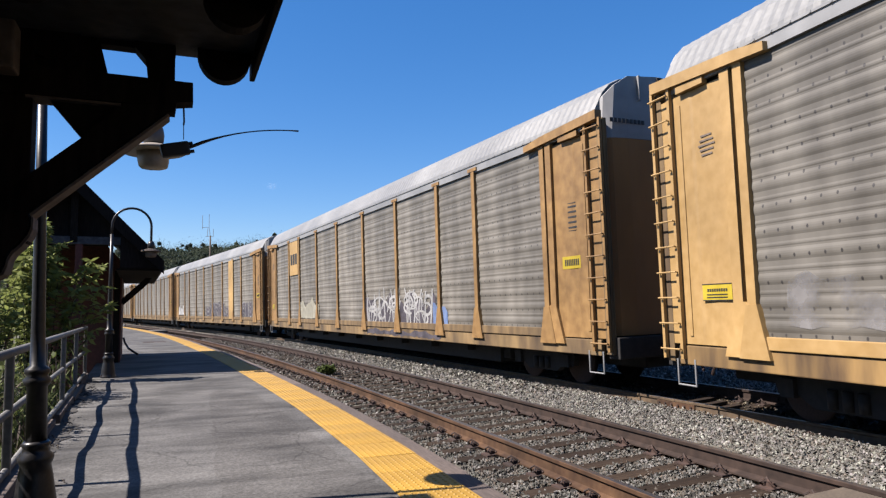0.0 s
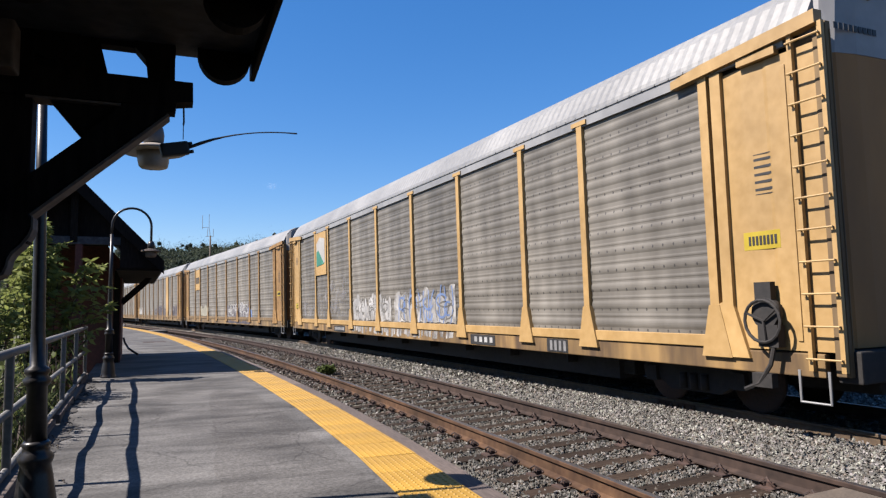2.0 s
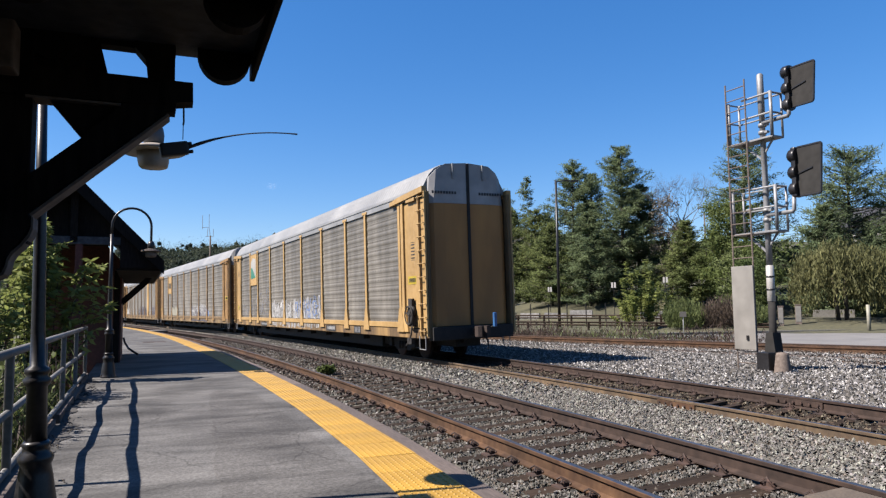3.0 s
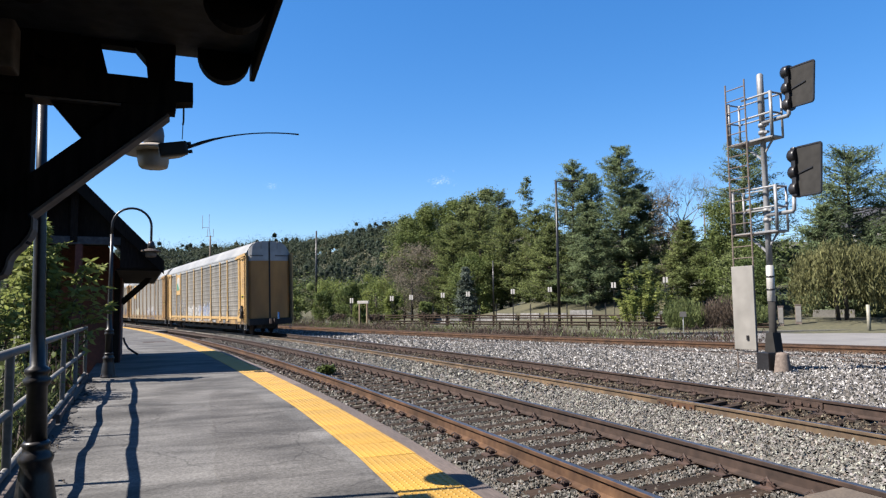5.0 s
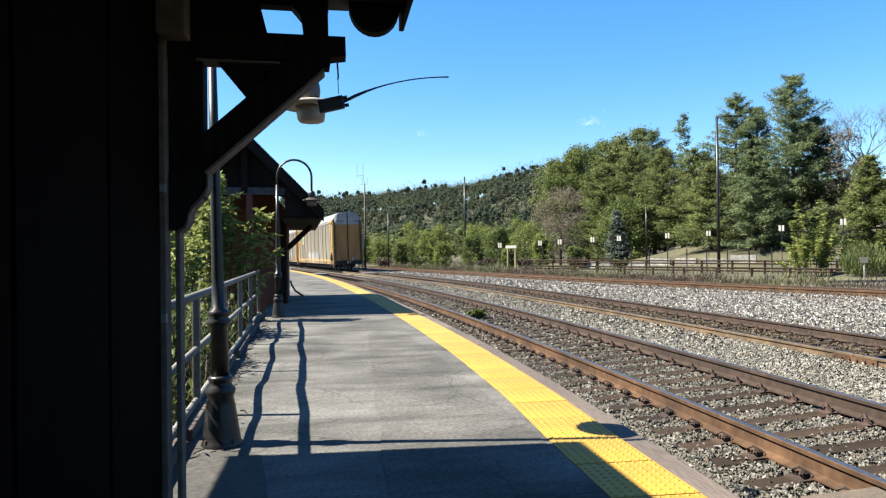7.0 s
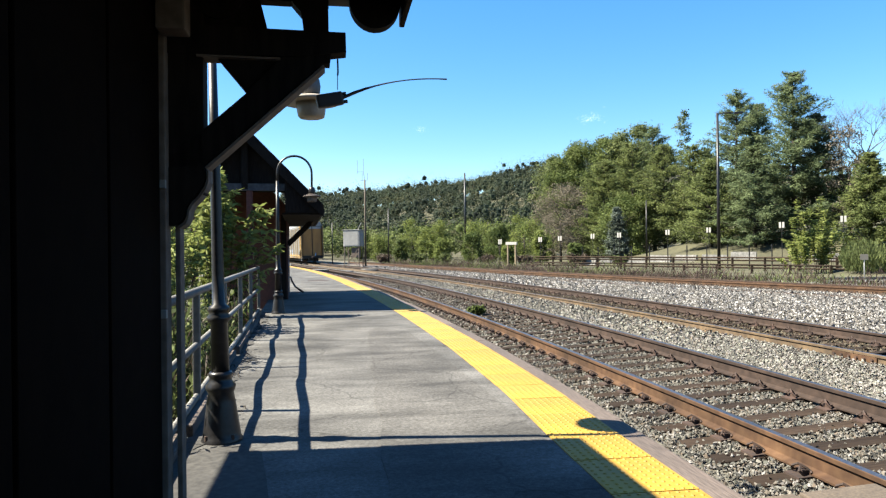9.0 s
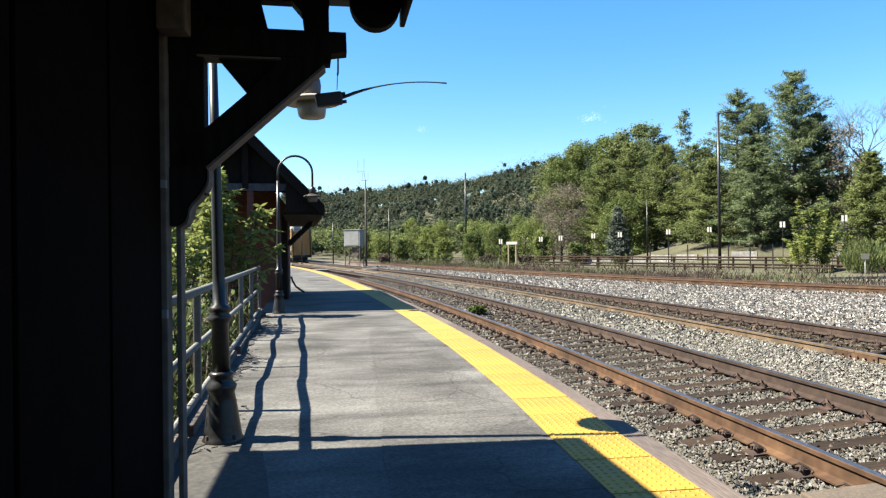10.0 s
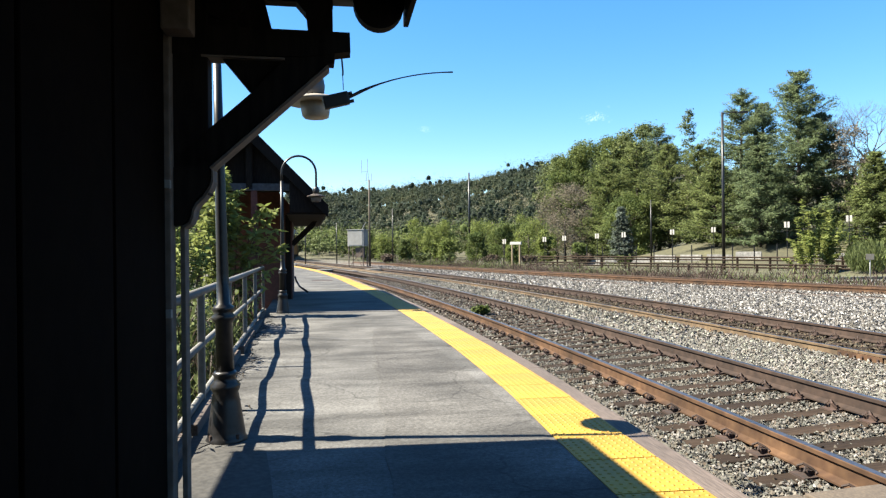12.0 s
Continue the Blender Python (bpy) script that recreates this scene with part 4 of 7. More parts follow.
def build_car(number, label, style):
    """An enclosed tri-level car carrier. Its near side faces -x, its rear end is at y = 0."""
    car = thing("autorack_railcar", Matrix(), label, "railcar", "autorack train")
    body = part("body", shared("body", lambda: core_bm(), M_CAR_DARK), M_CAR_DARK, car, "dark inner body and underframe")
    part("roof", shared("roof", roof_bm, M_CAR_ROOF), M_CAR_ROOF, car, "ribbed pale galvanised roof")
    for sx in (-1, 1):
        turn = Matrix() if sx < 0 else pose(0, BODY, 0, 0, 0, 180)
        edges = POSTS if sx < 0 else tuple(BODY - p for p in POSTS[::-1])
        for a, b in zip(edges, edges[1:]):
            ln = b - a
            w = shared("panel_%.2f" % ln, lambda: panel_bm(ln, 1.13, 4.82), M_PANEL)
            q = part("side_panel", w, M_PANEL, car, "grey corrugated perforated steel panel")
            q.matrix_basis = turn @ pose(-HALF + 0.012, a if sx < 0 else BODY - b, 0) if sx < 0 else turn @ pose(-HALF + 0.012, BODY - b, 0)
            lip = part("lower_rail", shared("lip_%.2f" % ln, lambda: bevel_box(-0.03, 0.03, 0.2, ln - 0.2, 0.0, 0.17, 0.01), M_CAR_YELLOW), M_CAR_YELLOW, car)
            lip.matrix_basis = turn @ pose(-HALF - 0.02, a if sx < 0 else BODY - b, 0.97)
        for k, p in enumerate(edges):
            y = p if sx < 0 else BODY - p
            q = part("side_post", shared("post", post_bm, M_CAR_YELLOW), M_CAR_YELLOW, car, "tan-yellow flared side post")
            q.matrix_basis = turn @ pose(-HALF - 0.005, y, 0)
        sill = part("side_sill", shared("sill", lambda: bevel_box(-0.05, 0.05, 0.35, BODY - 0.35, 0.67, 0.955, 0.015), M_CAR_RUST), M_CAR_RUST, car, "rust-streaked yellow side sill")
        sill.matrix_basis = turn @ pose(-HALF + 0.03, 0, 0)
        rail = part("top_rail", shared("top_rail", lambda: top_rail_bm(), M_GREY_STEEL), M_GREY_STEEL, car, "grey steel top rail with bolt heads")
        rail.matrix_basis = turn @ pose(-HALF - 0.02, 0, 0)
        for end in (0, 1):
            mirror = Matrix() if end == 0 else Matrix.Translation((0, BODY, 0)) @ Matrix.Diagonal((1, -1, 1, 1))
            for nm, key, mk, mt, lb in (("end_panel", "end_panel", end_panel_bm, M_CAR_YELLOW, "tan-yellow smooth end panel"), ("end_post", "end_post", end_gusset_bm, M_CAR_YELLOW, "yellow end post with a flared foot"), ("jamb_bar", "jamb_bar", lambda: bevel_box(-0.025, 0.0, 0.62, 0.69, 1.1, 4.6, 0.005), M_CAR_YELLOW, ""), ("ladder", "car_ladder", lambda: ladder_bm(0.75, 4.95, 0.42, 11), M_CAR_YELLOW, "yellow end ladder"),
                                    ("header_beam", "header_beam", header_bm, M_CAR_YELLOW, "stepped yellow header beam")):
                q = part(nm, shared(key, mk, mt), mt, car, lb)
                pos = pose(-HALF - 0.06, 0.07, 0) if nm == "ladder" else pose(-HALF, 0, 0)
                q.matrix_basis = turn @ mirror @ pos
            # extra dark sheet paints the shade on the wing's inner face
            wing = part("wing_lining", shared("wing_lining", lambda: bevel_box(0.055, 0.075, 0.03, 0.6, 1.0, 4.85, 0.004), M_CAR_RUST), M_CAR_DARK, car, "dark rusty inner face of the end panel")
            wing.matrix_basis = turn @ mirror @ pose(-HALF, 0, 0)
            st = part("stirrup_step", shared("stirrup", stirrup_bm, M_GREY_STEEL), M_GREY_STEEL, car)
            st.matrix_basis = turn @ mirror @ pose(-HALF, 0.3, 0)
    for end in (0, 1):
        base = Matrix() if end == 0 else pose(0, BODY, 0, 0, 0, 180)
        for sx in (-1, 1):
            q = part("end_door", shared("door%d" % sx, lambda: door_bm(sx), M_CAR_END), M_CAR_END, car, "tan end door leaf")
            q.matrix_basis = base
            q = part("end_door_top", shared("door_top%d" % sx, lambda: door_top_bm(sx), M_DOOR_TOP), M_DOOR_TOP, car, "grey upper part of the end door")
            q.matrix_basis = base
        for nm, key, mk, mt, lb in (("door_seam", "door_seam", lambda: bevel_box(-0.05, 0.05, 0.055, 0.12, 1.0, 5.84, 0.008), M_CAR_DARK, "black seal and lock rods between the doors"), ("coupler", "coupler", coupler_bm, M_RUST, "rusty coupler head and shank"),
                                ("end_sill", "end_sill", lambda: bevel_box(-1.45, 1.45, -0.05, 0.25, 0.62, 1.0, 0.02), M_CAR_DARK, "black end sill")):
            q = part(nm, shared(key, mk, mt), mt, car, lb)
            q.matrix_basis = base
        for sx in (-1, 1):
            q = part("lock_handle", shared("lock_handle", lambda: bevel_box(-0.02, 0.02, 0.03, 0.09, 5.35, 5.82, 0.006), M_GREY_STEEL), M_GREY_STEEL, car)
            q.matrix_basis = base @ pose(sx * 0.55, 0, 0)
            # yellow posts given the dark sill colour, standing in for their shade
            q = part("corner_post", shared("corner_post", lambda: bevel_box(-0.05, 0.05, 0.02, 0.2, 0.7, 4.95, 0.01), M_SILL_AND_SHADE), M_SILL_AND_SHADE, car)
            q.matrix_basis = base @ pose(sx * 1.48, 0.02, 0)
    for yb in (2.9, BODY - 2.9):
        q = part("bogie", shared("bogie", bogie_bm, M_CAR_DARK), M_CAR_DARK, car, "dark cast-steel bogie frame")
        q.location = (0, yb, 0)
        for dy in (-0.89, 0.89):
            w = part("wheelset", shared("wheelset", wheelset_bm, M_RUST), M_RUST, car, "steel wheelset")
            w.location = (0, yb + dy, 0.42)
    return car


def core_bm():
    bm = bmesh.new()
    box(bm, -1.44, 1.44, 0.62, BODY - 0.62, 0.72, 5.0)
    box(bm, -0.25, 0.25, 0.2, BODY - 0.2, 0.5, 0.75)
    # deep underframe box, widened so the gap below stays dark
    box(bm, -1.05, 1.05, 4.7, BODY - 4.7, 0.26, 0.74)
    for y in np.arange(6, BODY - 5, 2.2):
        box(bm, -1.3, 1.3, y - 0.06, y + 0.06, 0.48, 0.72)
    tube(bm, [(-1.0, 5.5, 0.5), (-1.0, BODY - 5.5, 0.5)], 0.03, 6)
    tube(bm, [(-0.55, 12, 0.42), (-0.55, 13.6, 0.42)], 0.17, 12)
    box(bm, -0.9, -0.4, 15, 15.6, 0.3, 0.6)
    return bm


def top_rail_bm():
    bm = bmesh.new()
    box(bm, -0.025, 0.04, 0.6, BODY - 0.6, 4.82, 5.0)
    box(bm, -0.045, 0.04, 0.6, BODY - 0.6, 4.995, 5.03)
    y = 0.8
    while y < BODY - 0.8:
        box(bm, -0.055, -0.045, y - 0.015, y + 0.015, 5.0, 5.025)
        y += 0.3
    return bm


def end_panel_bm():
    bm = bmesh.new()
    prism(bm, [(0.1, 0.0), (0.9, -0.012), (0.96, 0.0), (1.3, -0.012), (1.82, 0.0), (1.82, 0.05), (0.1, 0.05)], "z", 0.98, 4.75)
    for v in bm.verts:
        v.co.x, v.co.y = v.co.y, v.co.x
    bmesh.ops.recalc_face_normals(bm, faces=bm.faces[:])
    return bm


def end_gusset_bm():
    bm = bmesh.new()
    prism(bm, [(1.4, 0.85), (2.2, 0.85), (2.05, 1.5), (1.8, 1.6), (1.8, 4.8), (1.62, 4.8), (1.62, 1.55)], "x", -0.07, 0.02)
    return bm


def header_bm():
    bm = bmesh.new()
    prism(bm, [(0.1, 4.93), (2.5, 4.8), (2.5, 4.92), (1.9, 5.0), (0.1, 5.1)], "x", -0.13, 0.03)
    box(bm, -0.1, 0.0, 0.7, 1.3, 4.76, 4.86)
    return bm


def stirrup_bm():
    bm = bmesh.new()
    tube(bm, [(-0.02, 0, 0.75), (-0.02, 0, 0.36), (-0.02, 0.4, 0.36), (-0.02, 0.4, 0.75)], 0.02, 6)
    return bm


def coupler_bm():
    bm = bmesh.new()
    box(bm, -0.09, 0.09, -0.38, 0.2, 0.75, 0.95)
    prism(bm, [(-0.2, -0.38), (0.17, -0.36), (0.22, -0.6), (0.08, -0.62), (0.05, -0.5), (-0.08, -0.5), (-0.12, -0.66), (-0.22, -0.6)], "z", 0.7, 1.0)
    tube(bm, [(0.35, 0.0, 0.8), (0.4, -0.15, 0.55), (0.3, -0.35, 0.38), (0.2, -0.45, 0.36)], 0.025, 6)
    return bm


def decal(car, name, bm, mat, label, x=0.0, y=0.0):
    q = part(name, bm, mat, car, label)
    q.location = (x, y, 0)
    return q


def dress_cars(cars):
    out = -HALF - 0.022
    a = cars[0]
    # last car: logo panel, placards, brake gear, sprayed lettering
    decal(a, "logo_board", bevel_box(-0.012, 0.0, 22.36, 24.06, 3.0, 4.8, 0.003), M_CAR_YELLOW, "tan-yellow board with a white and green emblem", out - 0.012)
    bm = bmesh.new()
    prism(bm, [(22.55, 3.5), (23.8, 3.4), (23.85, 4.35), (23.3, 4.6), (22.55, 4.5)], "x", -0.006, 0.0)
    decal(a, "emblem", bm, M_LAMP_WHITE, "white emblem", out - 0.025)
    bm = bmesh.new()
    prism(bm, [(22.65, 3.45), (23.83, 3.38), (23.84, 4.0), (23.5, 4.05)], "x", -0.006, 0.0)
    decal(a, "emblem_shade", bm, M_GREEN_PAINT, "green lower half of the emblem", out - 0.033)
    for y0, y1, z1, sd in ((15.0, 18.9, 2.12, 3), (10.4, 14.75, 2.2, 14)):
        decal(a, "graffiti", blot_bm(sd, y0, y1, 1.14, z1), M_WHITE_WORN, "broad band of white sprayed letters", -HALF - 0.0085)
    tag_line(a, 3, 15.1, 18.8, 1.18, 2.0, 5, 0.026, None, M_PANEL_GREY, 1.0)
    tag_line(a, 9, 15.1, 18.8, 1.2, 2.0, 5, 0.07, None, M_WHITE_PAINT, 1.0)
    tag_line(a, 14, 10.5, 14.6, 1.18, 2.1, 4, 0.034, None, M_BLUE_PAINT, 1.0)
    tag_line(a, 19, 10.5, 14.6, 1.2, 2.1, 3, 0.024, None, M_PANEL_GREY, 1.0)
    for bm in drips_bm(6, 10.6, 18.8, 0.69, 0.94):
        decal(a, "paint_run", bm, M_WHITE_WORN, "white paint run over the sill", -HALF - 0.0225)
    for bm in drips_bm(8, 10.8, 15.0, 0.69, 0.94):
        decal(a, "paint_run", bm, M_FAINT, "pale paint run over the sill", -HALF - 0.0235)
    for y0, y1, z1, sd in ((19.7, 22.0, 2.9, 1), (22.4, 24.0, 2.6, 2), (24.4, 26.4, 2.0, 9)):
        decal(a, "faded_graffiti", blot_bm(sd, y0, y1, 1.25, z1), M_FAINT, "faded pale patch of old paint", -HALF - 0.0095)
    decal(a, "sill_marking_plate", bevel_box(-0.006, 0, 8.4, 9.6, 0.7, 0.93, 0.002), M_BLACK_DECAL, "black marking plate", -HALF - 0.024)
    for y0, y1, n, z0, z1, mt in ((8.5, 9.5, 4, 0.76, 0.88, M_WHITE_PAINT), (20.05, 21.3, 9, 0.76, 0.87, M_WHITE_PAINT), (5.65, 6.25, 4, 0.72, 0.91, M_GREY_DECAL)):
        for k in range(n):
            w = (y1 - y0) / n
            decal(a, "sill_mark", bars_bm(y0 + k * w, y0 + k * w + w * 0.55, z0, z1, 1, 0.0), mt, "pale painted mark", -HALF - 0.034)
    decal(a, "sill_marking_plate", bevel_box(-0.006, 0, 19.95, 21.4, 0.7, 0.92, 0.002), M_BLACK_DECAL, "black number plate", -HALF - 0.024)
    decal(a, "sill_marking_plate", bevel_box(-0.006, 0, 5.6, 6.3, 0.69, 0.94, 0.002), M_BLACK_DECAL, "black data plate", -HALF - 0.024)
    for c in cars:
        # added black box hides the bright ballast and stands in for undercar shade
        decal(c, "underfloor_gear", bevel_box(-0.95, 0.95, 4.4, BODY - 4.4, 0.34, 0.68, 0.03), M_CAR_DARK, "black box added to darken the gap under the car")
        decal(c, "draft_sill", bevel_box(-0.45, 0.45, 0.35, 1.7, 0.38, 0.68, 0.03), M_CAR_DARK, "")
        decal(c, "draft_sill", bevel_box(-0.45, 0.45, BODY - 1.7, BODY - 0.35, 0.38, 0.68, 0.03), M_CAR_DARK, "")
        decal(c, "placard", bevel_box(-0.008, 0, 0.85, 1.42, 2.28, 2.52, 0.002), M_SIGN_YELLOW, "bright yellow notice plate", -HALF - 0.006)
        decal(c, "placard_text", bars_bm(0.9, 1.36, 2.34, 2.46, 8, 0.4), M_BLACK_DECAL, "", -HALF - 0.016)
        decal(c, "placard", bevel_box(-0.008, 0, 27.33, 27.93, 1.62, 1.86, 0.002), M_SIGN_YELLOW, "bright yellow notice plate", -HALF - 0.024)
        bm = bars_bm(27.42, 27.84, 1.75, 1.79, 9, 0.35)
        for z in (1.66, 1.7):
            box(bm, -0.004, 0.004, 27.42, 27.84, z, z + 0.014)
        for z in (1.62, 1.85):
            box(bm, -0.004, 0.004, 27.33, 27.93, z, z + 0.012)
        decal(c, "placard_text", bm, M_BLACK_DECAL, "", -HALF - 0.034)
        bm = bmesh.new()
        for k in range(5):
            box(bm, -0.004, 0, 27.5 + 0.03 * abs(k - 2), 27.85 - 0.03 * abs(k - 2), 3.72 + k * 0.07, 3.745 + k * 0.07)
        decal(c, "data_block", bm, M_TRIM, "small faded data lettering", -HALF - 0.018)
        bm = bmesh.new()
        for z in (3.05, 3.15, 3.25, 3.35, 3.45):
            box(bm, -0.004, 0, 0.92, 1.38, z, z + 0.035)
        box(bm, -0.004, 0, 0.86, 1.44, 3.0, 3.012)
        box(bm, -0.004, 0, 0.86, 1.44, 3.53, 3.542)
        decal(c, "data_block", bm, M_BLACK_DECAL, "small dark data lettering", -HALF - 0.004)
        for sx in (-1, 1):
            for i in range(9):
                decal(c, "end_lettering", bevel_box(sx * 0.85 - 0.45 + i * 0.1, sx * 0.85 - 0.38 + i * 0.1, 0.076, 0.083, 4.9, 4.98, 0.001), M_BLACK_DECAL, "")
    # brake gear and end marker on the last car
    bm = bmesh.new()
    tube(bm, [(0, 1.05, 1.45), (-0.12, 1.05, 1.45)], 0.2, 16)
    ring = [(-0.17, 1.05 + 0.27 * math.cos(k * math.pi / 9), 1.35 + 0.27 * math.sin(k * math.pi / 9)) for k in range(19)]
    tube(bm, ring, 0.022, 6, cap=False)
    for k in range(3):
        spoke = k * 2.1 + 0.4
        tube(bm, [(-0.15, 1.05, 1.35), (-0.17, 1.05 + 0.26 * math.cos(spoke), 1.35 + 0.26 * math.sin(spoke))], 0.018, 5)
    box(bm, -0.1, 0.0, 0.95, 1.2, 1.4, 1.85)
    box(bm, -0.14, 0.0, 0.85, 1.15, 1.02, 1.3)
    tube(bm, [(-0.1, 0.9, 1.2), (-0.12, 1.0, 0.8), (-0.1, 1.2, 0.55), (-0.08, 1.45, 0.45)], 0.03, 6)
    box(bm, -0.12, 0, 1.0, 1.3, 0.5, 0.68)
    decal(a, "hand_brake", bm, M_CAR_DARK, "black hand-brake wheel and housing", -HALF - 0.05)
    decal(a, "end_marker", bevel_box(0.3, 0.4, -0.72, -0.62, 0.97, 1.38, 0.025), M_BLUE_LIGHT, "blue end-of-train marker box")
    bm = bmesh.new()
    tube(bm, [(0.35, -0.6, 1.0), (0.15, -0.55, 0.9)], 0.02, 6)
    decal(a, "marker_bracket", bm, M_CAR_DARK, "")
    # second car: black and cream emblem, outlined graffiti
    b = cars[1]
    decal(b, "logo_board", bevel_box(-0.012, 0, 22.3, 23.9, 3.2, 4.8, 0.003), M_CAR_YELLOW, "cream board with black bars", out - 0.012)
    decal(b, "logo_marks", bars_bm(22.45, 23.8, 3.7, 4.2, 3), M_BLACK_DECAL, "black bars", out - 0.028)
    decal(b, "graffiti", blot_bm(21, 7.3, 13.1, 0.98, 2.05), M_DARK_WORN, "dark purple sprayed ground of the letters", -HALF - 0.0085)
    decal(b, "graffiti", blot_bm(22, 7.0, 12.9, 0.7, 0.94), M_DARK_WORN, "dark sprayed paint over the sill", -HALF - 0.0225)
    tag_line(b, 21, 7.4, 13.0, 1.0, 2.2, 5, 0.046, None, M_WHITE_PAINT, 1.0)
    tag_line(b, 61, 7.8, 12.8, 1.05, 2.0, 3, 0.03, None, M_WHITE_PAINT, 1.0)
    decal(b, "graffiti", blot_bm(5, 6.6, 7.5, 1.0, 1.75), M_BLUE_PAINT, "pale blue sprayed patch", -HALF - 0.009)
    decal(b, "graffiti", blot_bm(23, 18.9, 22.0, 1.15, 2.1), M_CREAM, "pale sprayed patch", out - 0.004)
    c = cars[2]
    tag_line(c, 31, 2.4, 4.8, 1.1, 2.2, 3, 0.1, M_DARK_WORN, M_WHITE_PAINT)
    tag_line(c, 36, 8.4, 15.4, 1.0, 2.0, 7, 0.1, M_DARK_WORN, M_WHITE_PAINT)
    decal(c, "wide_post", bevel_box(-0.07, 0, 6.9, 8.1, 1.0, 4.85, 0.01), M_CAR_YELLOW, "wide yellow panel", -HALF)
    decal(c, "graffiti", blot_bm(33, 24.3, 26.7, 1.2, 2.1), M_WHITE_PAINT, "white sprayed patch", -HALF - 0.08)


CARS = []
for number in range(6):
    CARS.append(build_car(number, ("last car of the train, yellow-posted grey autorack with white graffiti", "grey corrugated autorack railcar with outlined graffiti", "grey autorack railcar with a wide yellow panel", "grey and yellow enclosed autorack railcar",
                                   "grey and yellow enclosed autorack railcar", "grey and yellow enclosed autorack railcar")[number], number))
dress_cars(CARS)
for car in CARS:
    car.scale = (0.93, 1.0, 1.0)
# the older cars: more orange paint, paler panels
for car in CARS[1:]:
    for q in car.children:
        kind_name = q.name.split(".")[0]
        if q.type == "MESH" and q.data.materials[0] in (M_CAR_YELLOW, M_PANEL, M_CAR_RUST) and kind_name not in ("logo_board", "wide_post", "wing_lining"):
            worn = M_SILL_AND_SHADE if kind_name in ("side_sill", "lower_rail") else M_CAR_ORANGE if q.data.materials[0] == M_CAR_YELLOW else M_PANEL_PALE
            q.material_slots[0].link = "OBJECT"
            q.material_slots[0].material = worn


def rear_of_train(t):
    return 13.75 + 12.66 * (t - 2.5)


def car_pose(s):
    """The pose of a car whose rear end stands at s on the second track; it bridges the curve between its bogies."""
    zc = -0.037 + GAUGE / 2 * CANT
    a, _ = along(MAIN, s + 2.9, TRACK2 - 0.106, zc)
    b, _ = along(MAIN, s + BODY - 2.9, TRACK2 - 0.106, zc)
    d = (b - a).normalized()
    o = a - d * 2.9
    return Matrix.LocRotScale(o, Euler((0, radians(-1.2), math.atan2(-d.x, d.y))), None)


# ---- station buildings ----
def station_near():
    """The near building's corner: wall, trimmed corner, bracketed eave and rounded rafter tails over the platform."""
    house = thing("station_building", pm(-0.6, 3.2, 0, -2.7) @ pose(0.6, -3.2, 0), "dark timber station building with a bracketed eave", "building")
    part("wall", bevel_box(-5.0, -0.568, -6.0, 3.1, -0.4, 2.7, 0.01), M_SHADED_WALL, house, "brown board wall, shade put into its near-black colour")
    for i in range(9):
        part("wall_board", bevel_box(-0.568, -0.554, -2.9 + i * 0.667, -2.26 + i * 0.667, DECK, 2.66, 0.004), M_SHADED_WALL, house)
    part("corner_board", bevel_box(-0.64, -0.539, 3.11, 3.2, DECK, 2.62, 0.006), M_TRIM, house, "grey-brown corner board")
    part("corner_board", bevel_box(-0.52, -0.499, 3.19, 3.27, DECK, 1.72, 0.004), M_TRIM, house, "grey-brown downpipe board")
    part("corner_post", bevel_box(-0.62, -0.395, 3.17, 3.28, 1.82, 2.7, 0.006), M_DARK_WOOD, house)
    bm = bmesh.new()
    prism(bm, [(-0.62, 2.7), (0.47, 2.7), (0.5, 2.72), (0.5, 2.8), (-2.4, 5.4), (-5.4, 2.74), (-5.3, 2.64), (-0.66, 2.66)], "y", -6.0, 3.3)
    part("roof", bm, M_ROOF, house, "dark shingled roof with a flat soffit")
    # added behind the camera, out of view, to darken the platform's shade
    part("rear_canopy", bevel_box(-0.6, 1.9, -6.0, 0.2, 2.8, 2.9, 0.02), M_DARK_WOOD, house, "unseen boards added to block skylight over the platform")
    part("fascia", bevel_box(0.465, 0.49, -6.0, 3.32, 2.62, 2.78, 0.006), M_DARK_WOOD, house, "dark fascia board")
    # made-up slab, its outline fitted to the shadow it throws on the platform
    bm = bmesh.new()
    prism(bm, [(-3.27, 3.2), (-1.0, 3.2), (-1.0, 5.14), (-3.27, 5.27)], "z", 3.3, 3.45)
    part("lower_roof", bm, M_ROOF, house, "dark slab added to cast the roof shadow on the platform")

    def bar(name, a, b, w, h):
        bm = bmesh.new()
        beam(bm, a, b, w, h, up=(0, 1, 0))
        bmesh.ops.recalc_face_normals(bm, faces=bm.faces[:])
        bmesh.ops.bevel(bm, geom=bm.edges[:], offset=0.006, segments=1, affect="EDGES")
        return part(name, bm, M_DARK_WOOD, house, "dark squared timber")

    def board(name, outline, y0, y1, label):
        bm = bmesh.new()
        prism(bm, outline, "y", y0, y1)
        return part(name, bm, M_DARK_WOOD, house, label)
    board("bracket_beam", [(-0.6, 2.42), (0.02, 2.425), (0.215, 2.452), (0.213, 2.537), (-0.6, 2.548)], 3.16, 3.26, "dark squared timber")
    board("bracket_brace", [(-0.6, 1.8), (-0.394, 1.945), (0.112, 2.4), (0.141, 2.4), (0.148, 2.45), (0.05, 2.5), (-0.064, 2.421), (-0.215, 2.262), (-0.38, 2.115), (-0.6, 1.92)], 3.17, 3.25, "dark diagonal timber")
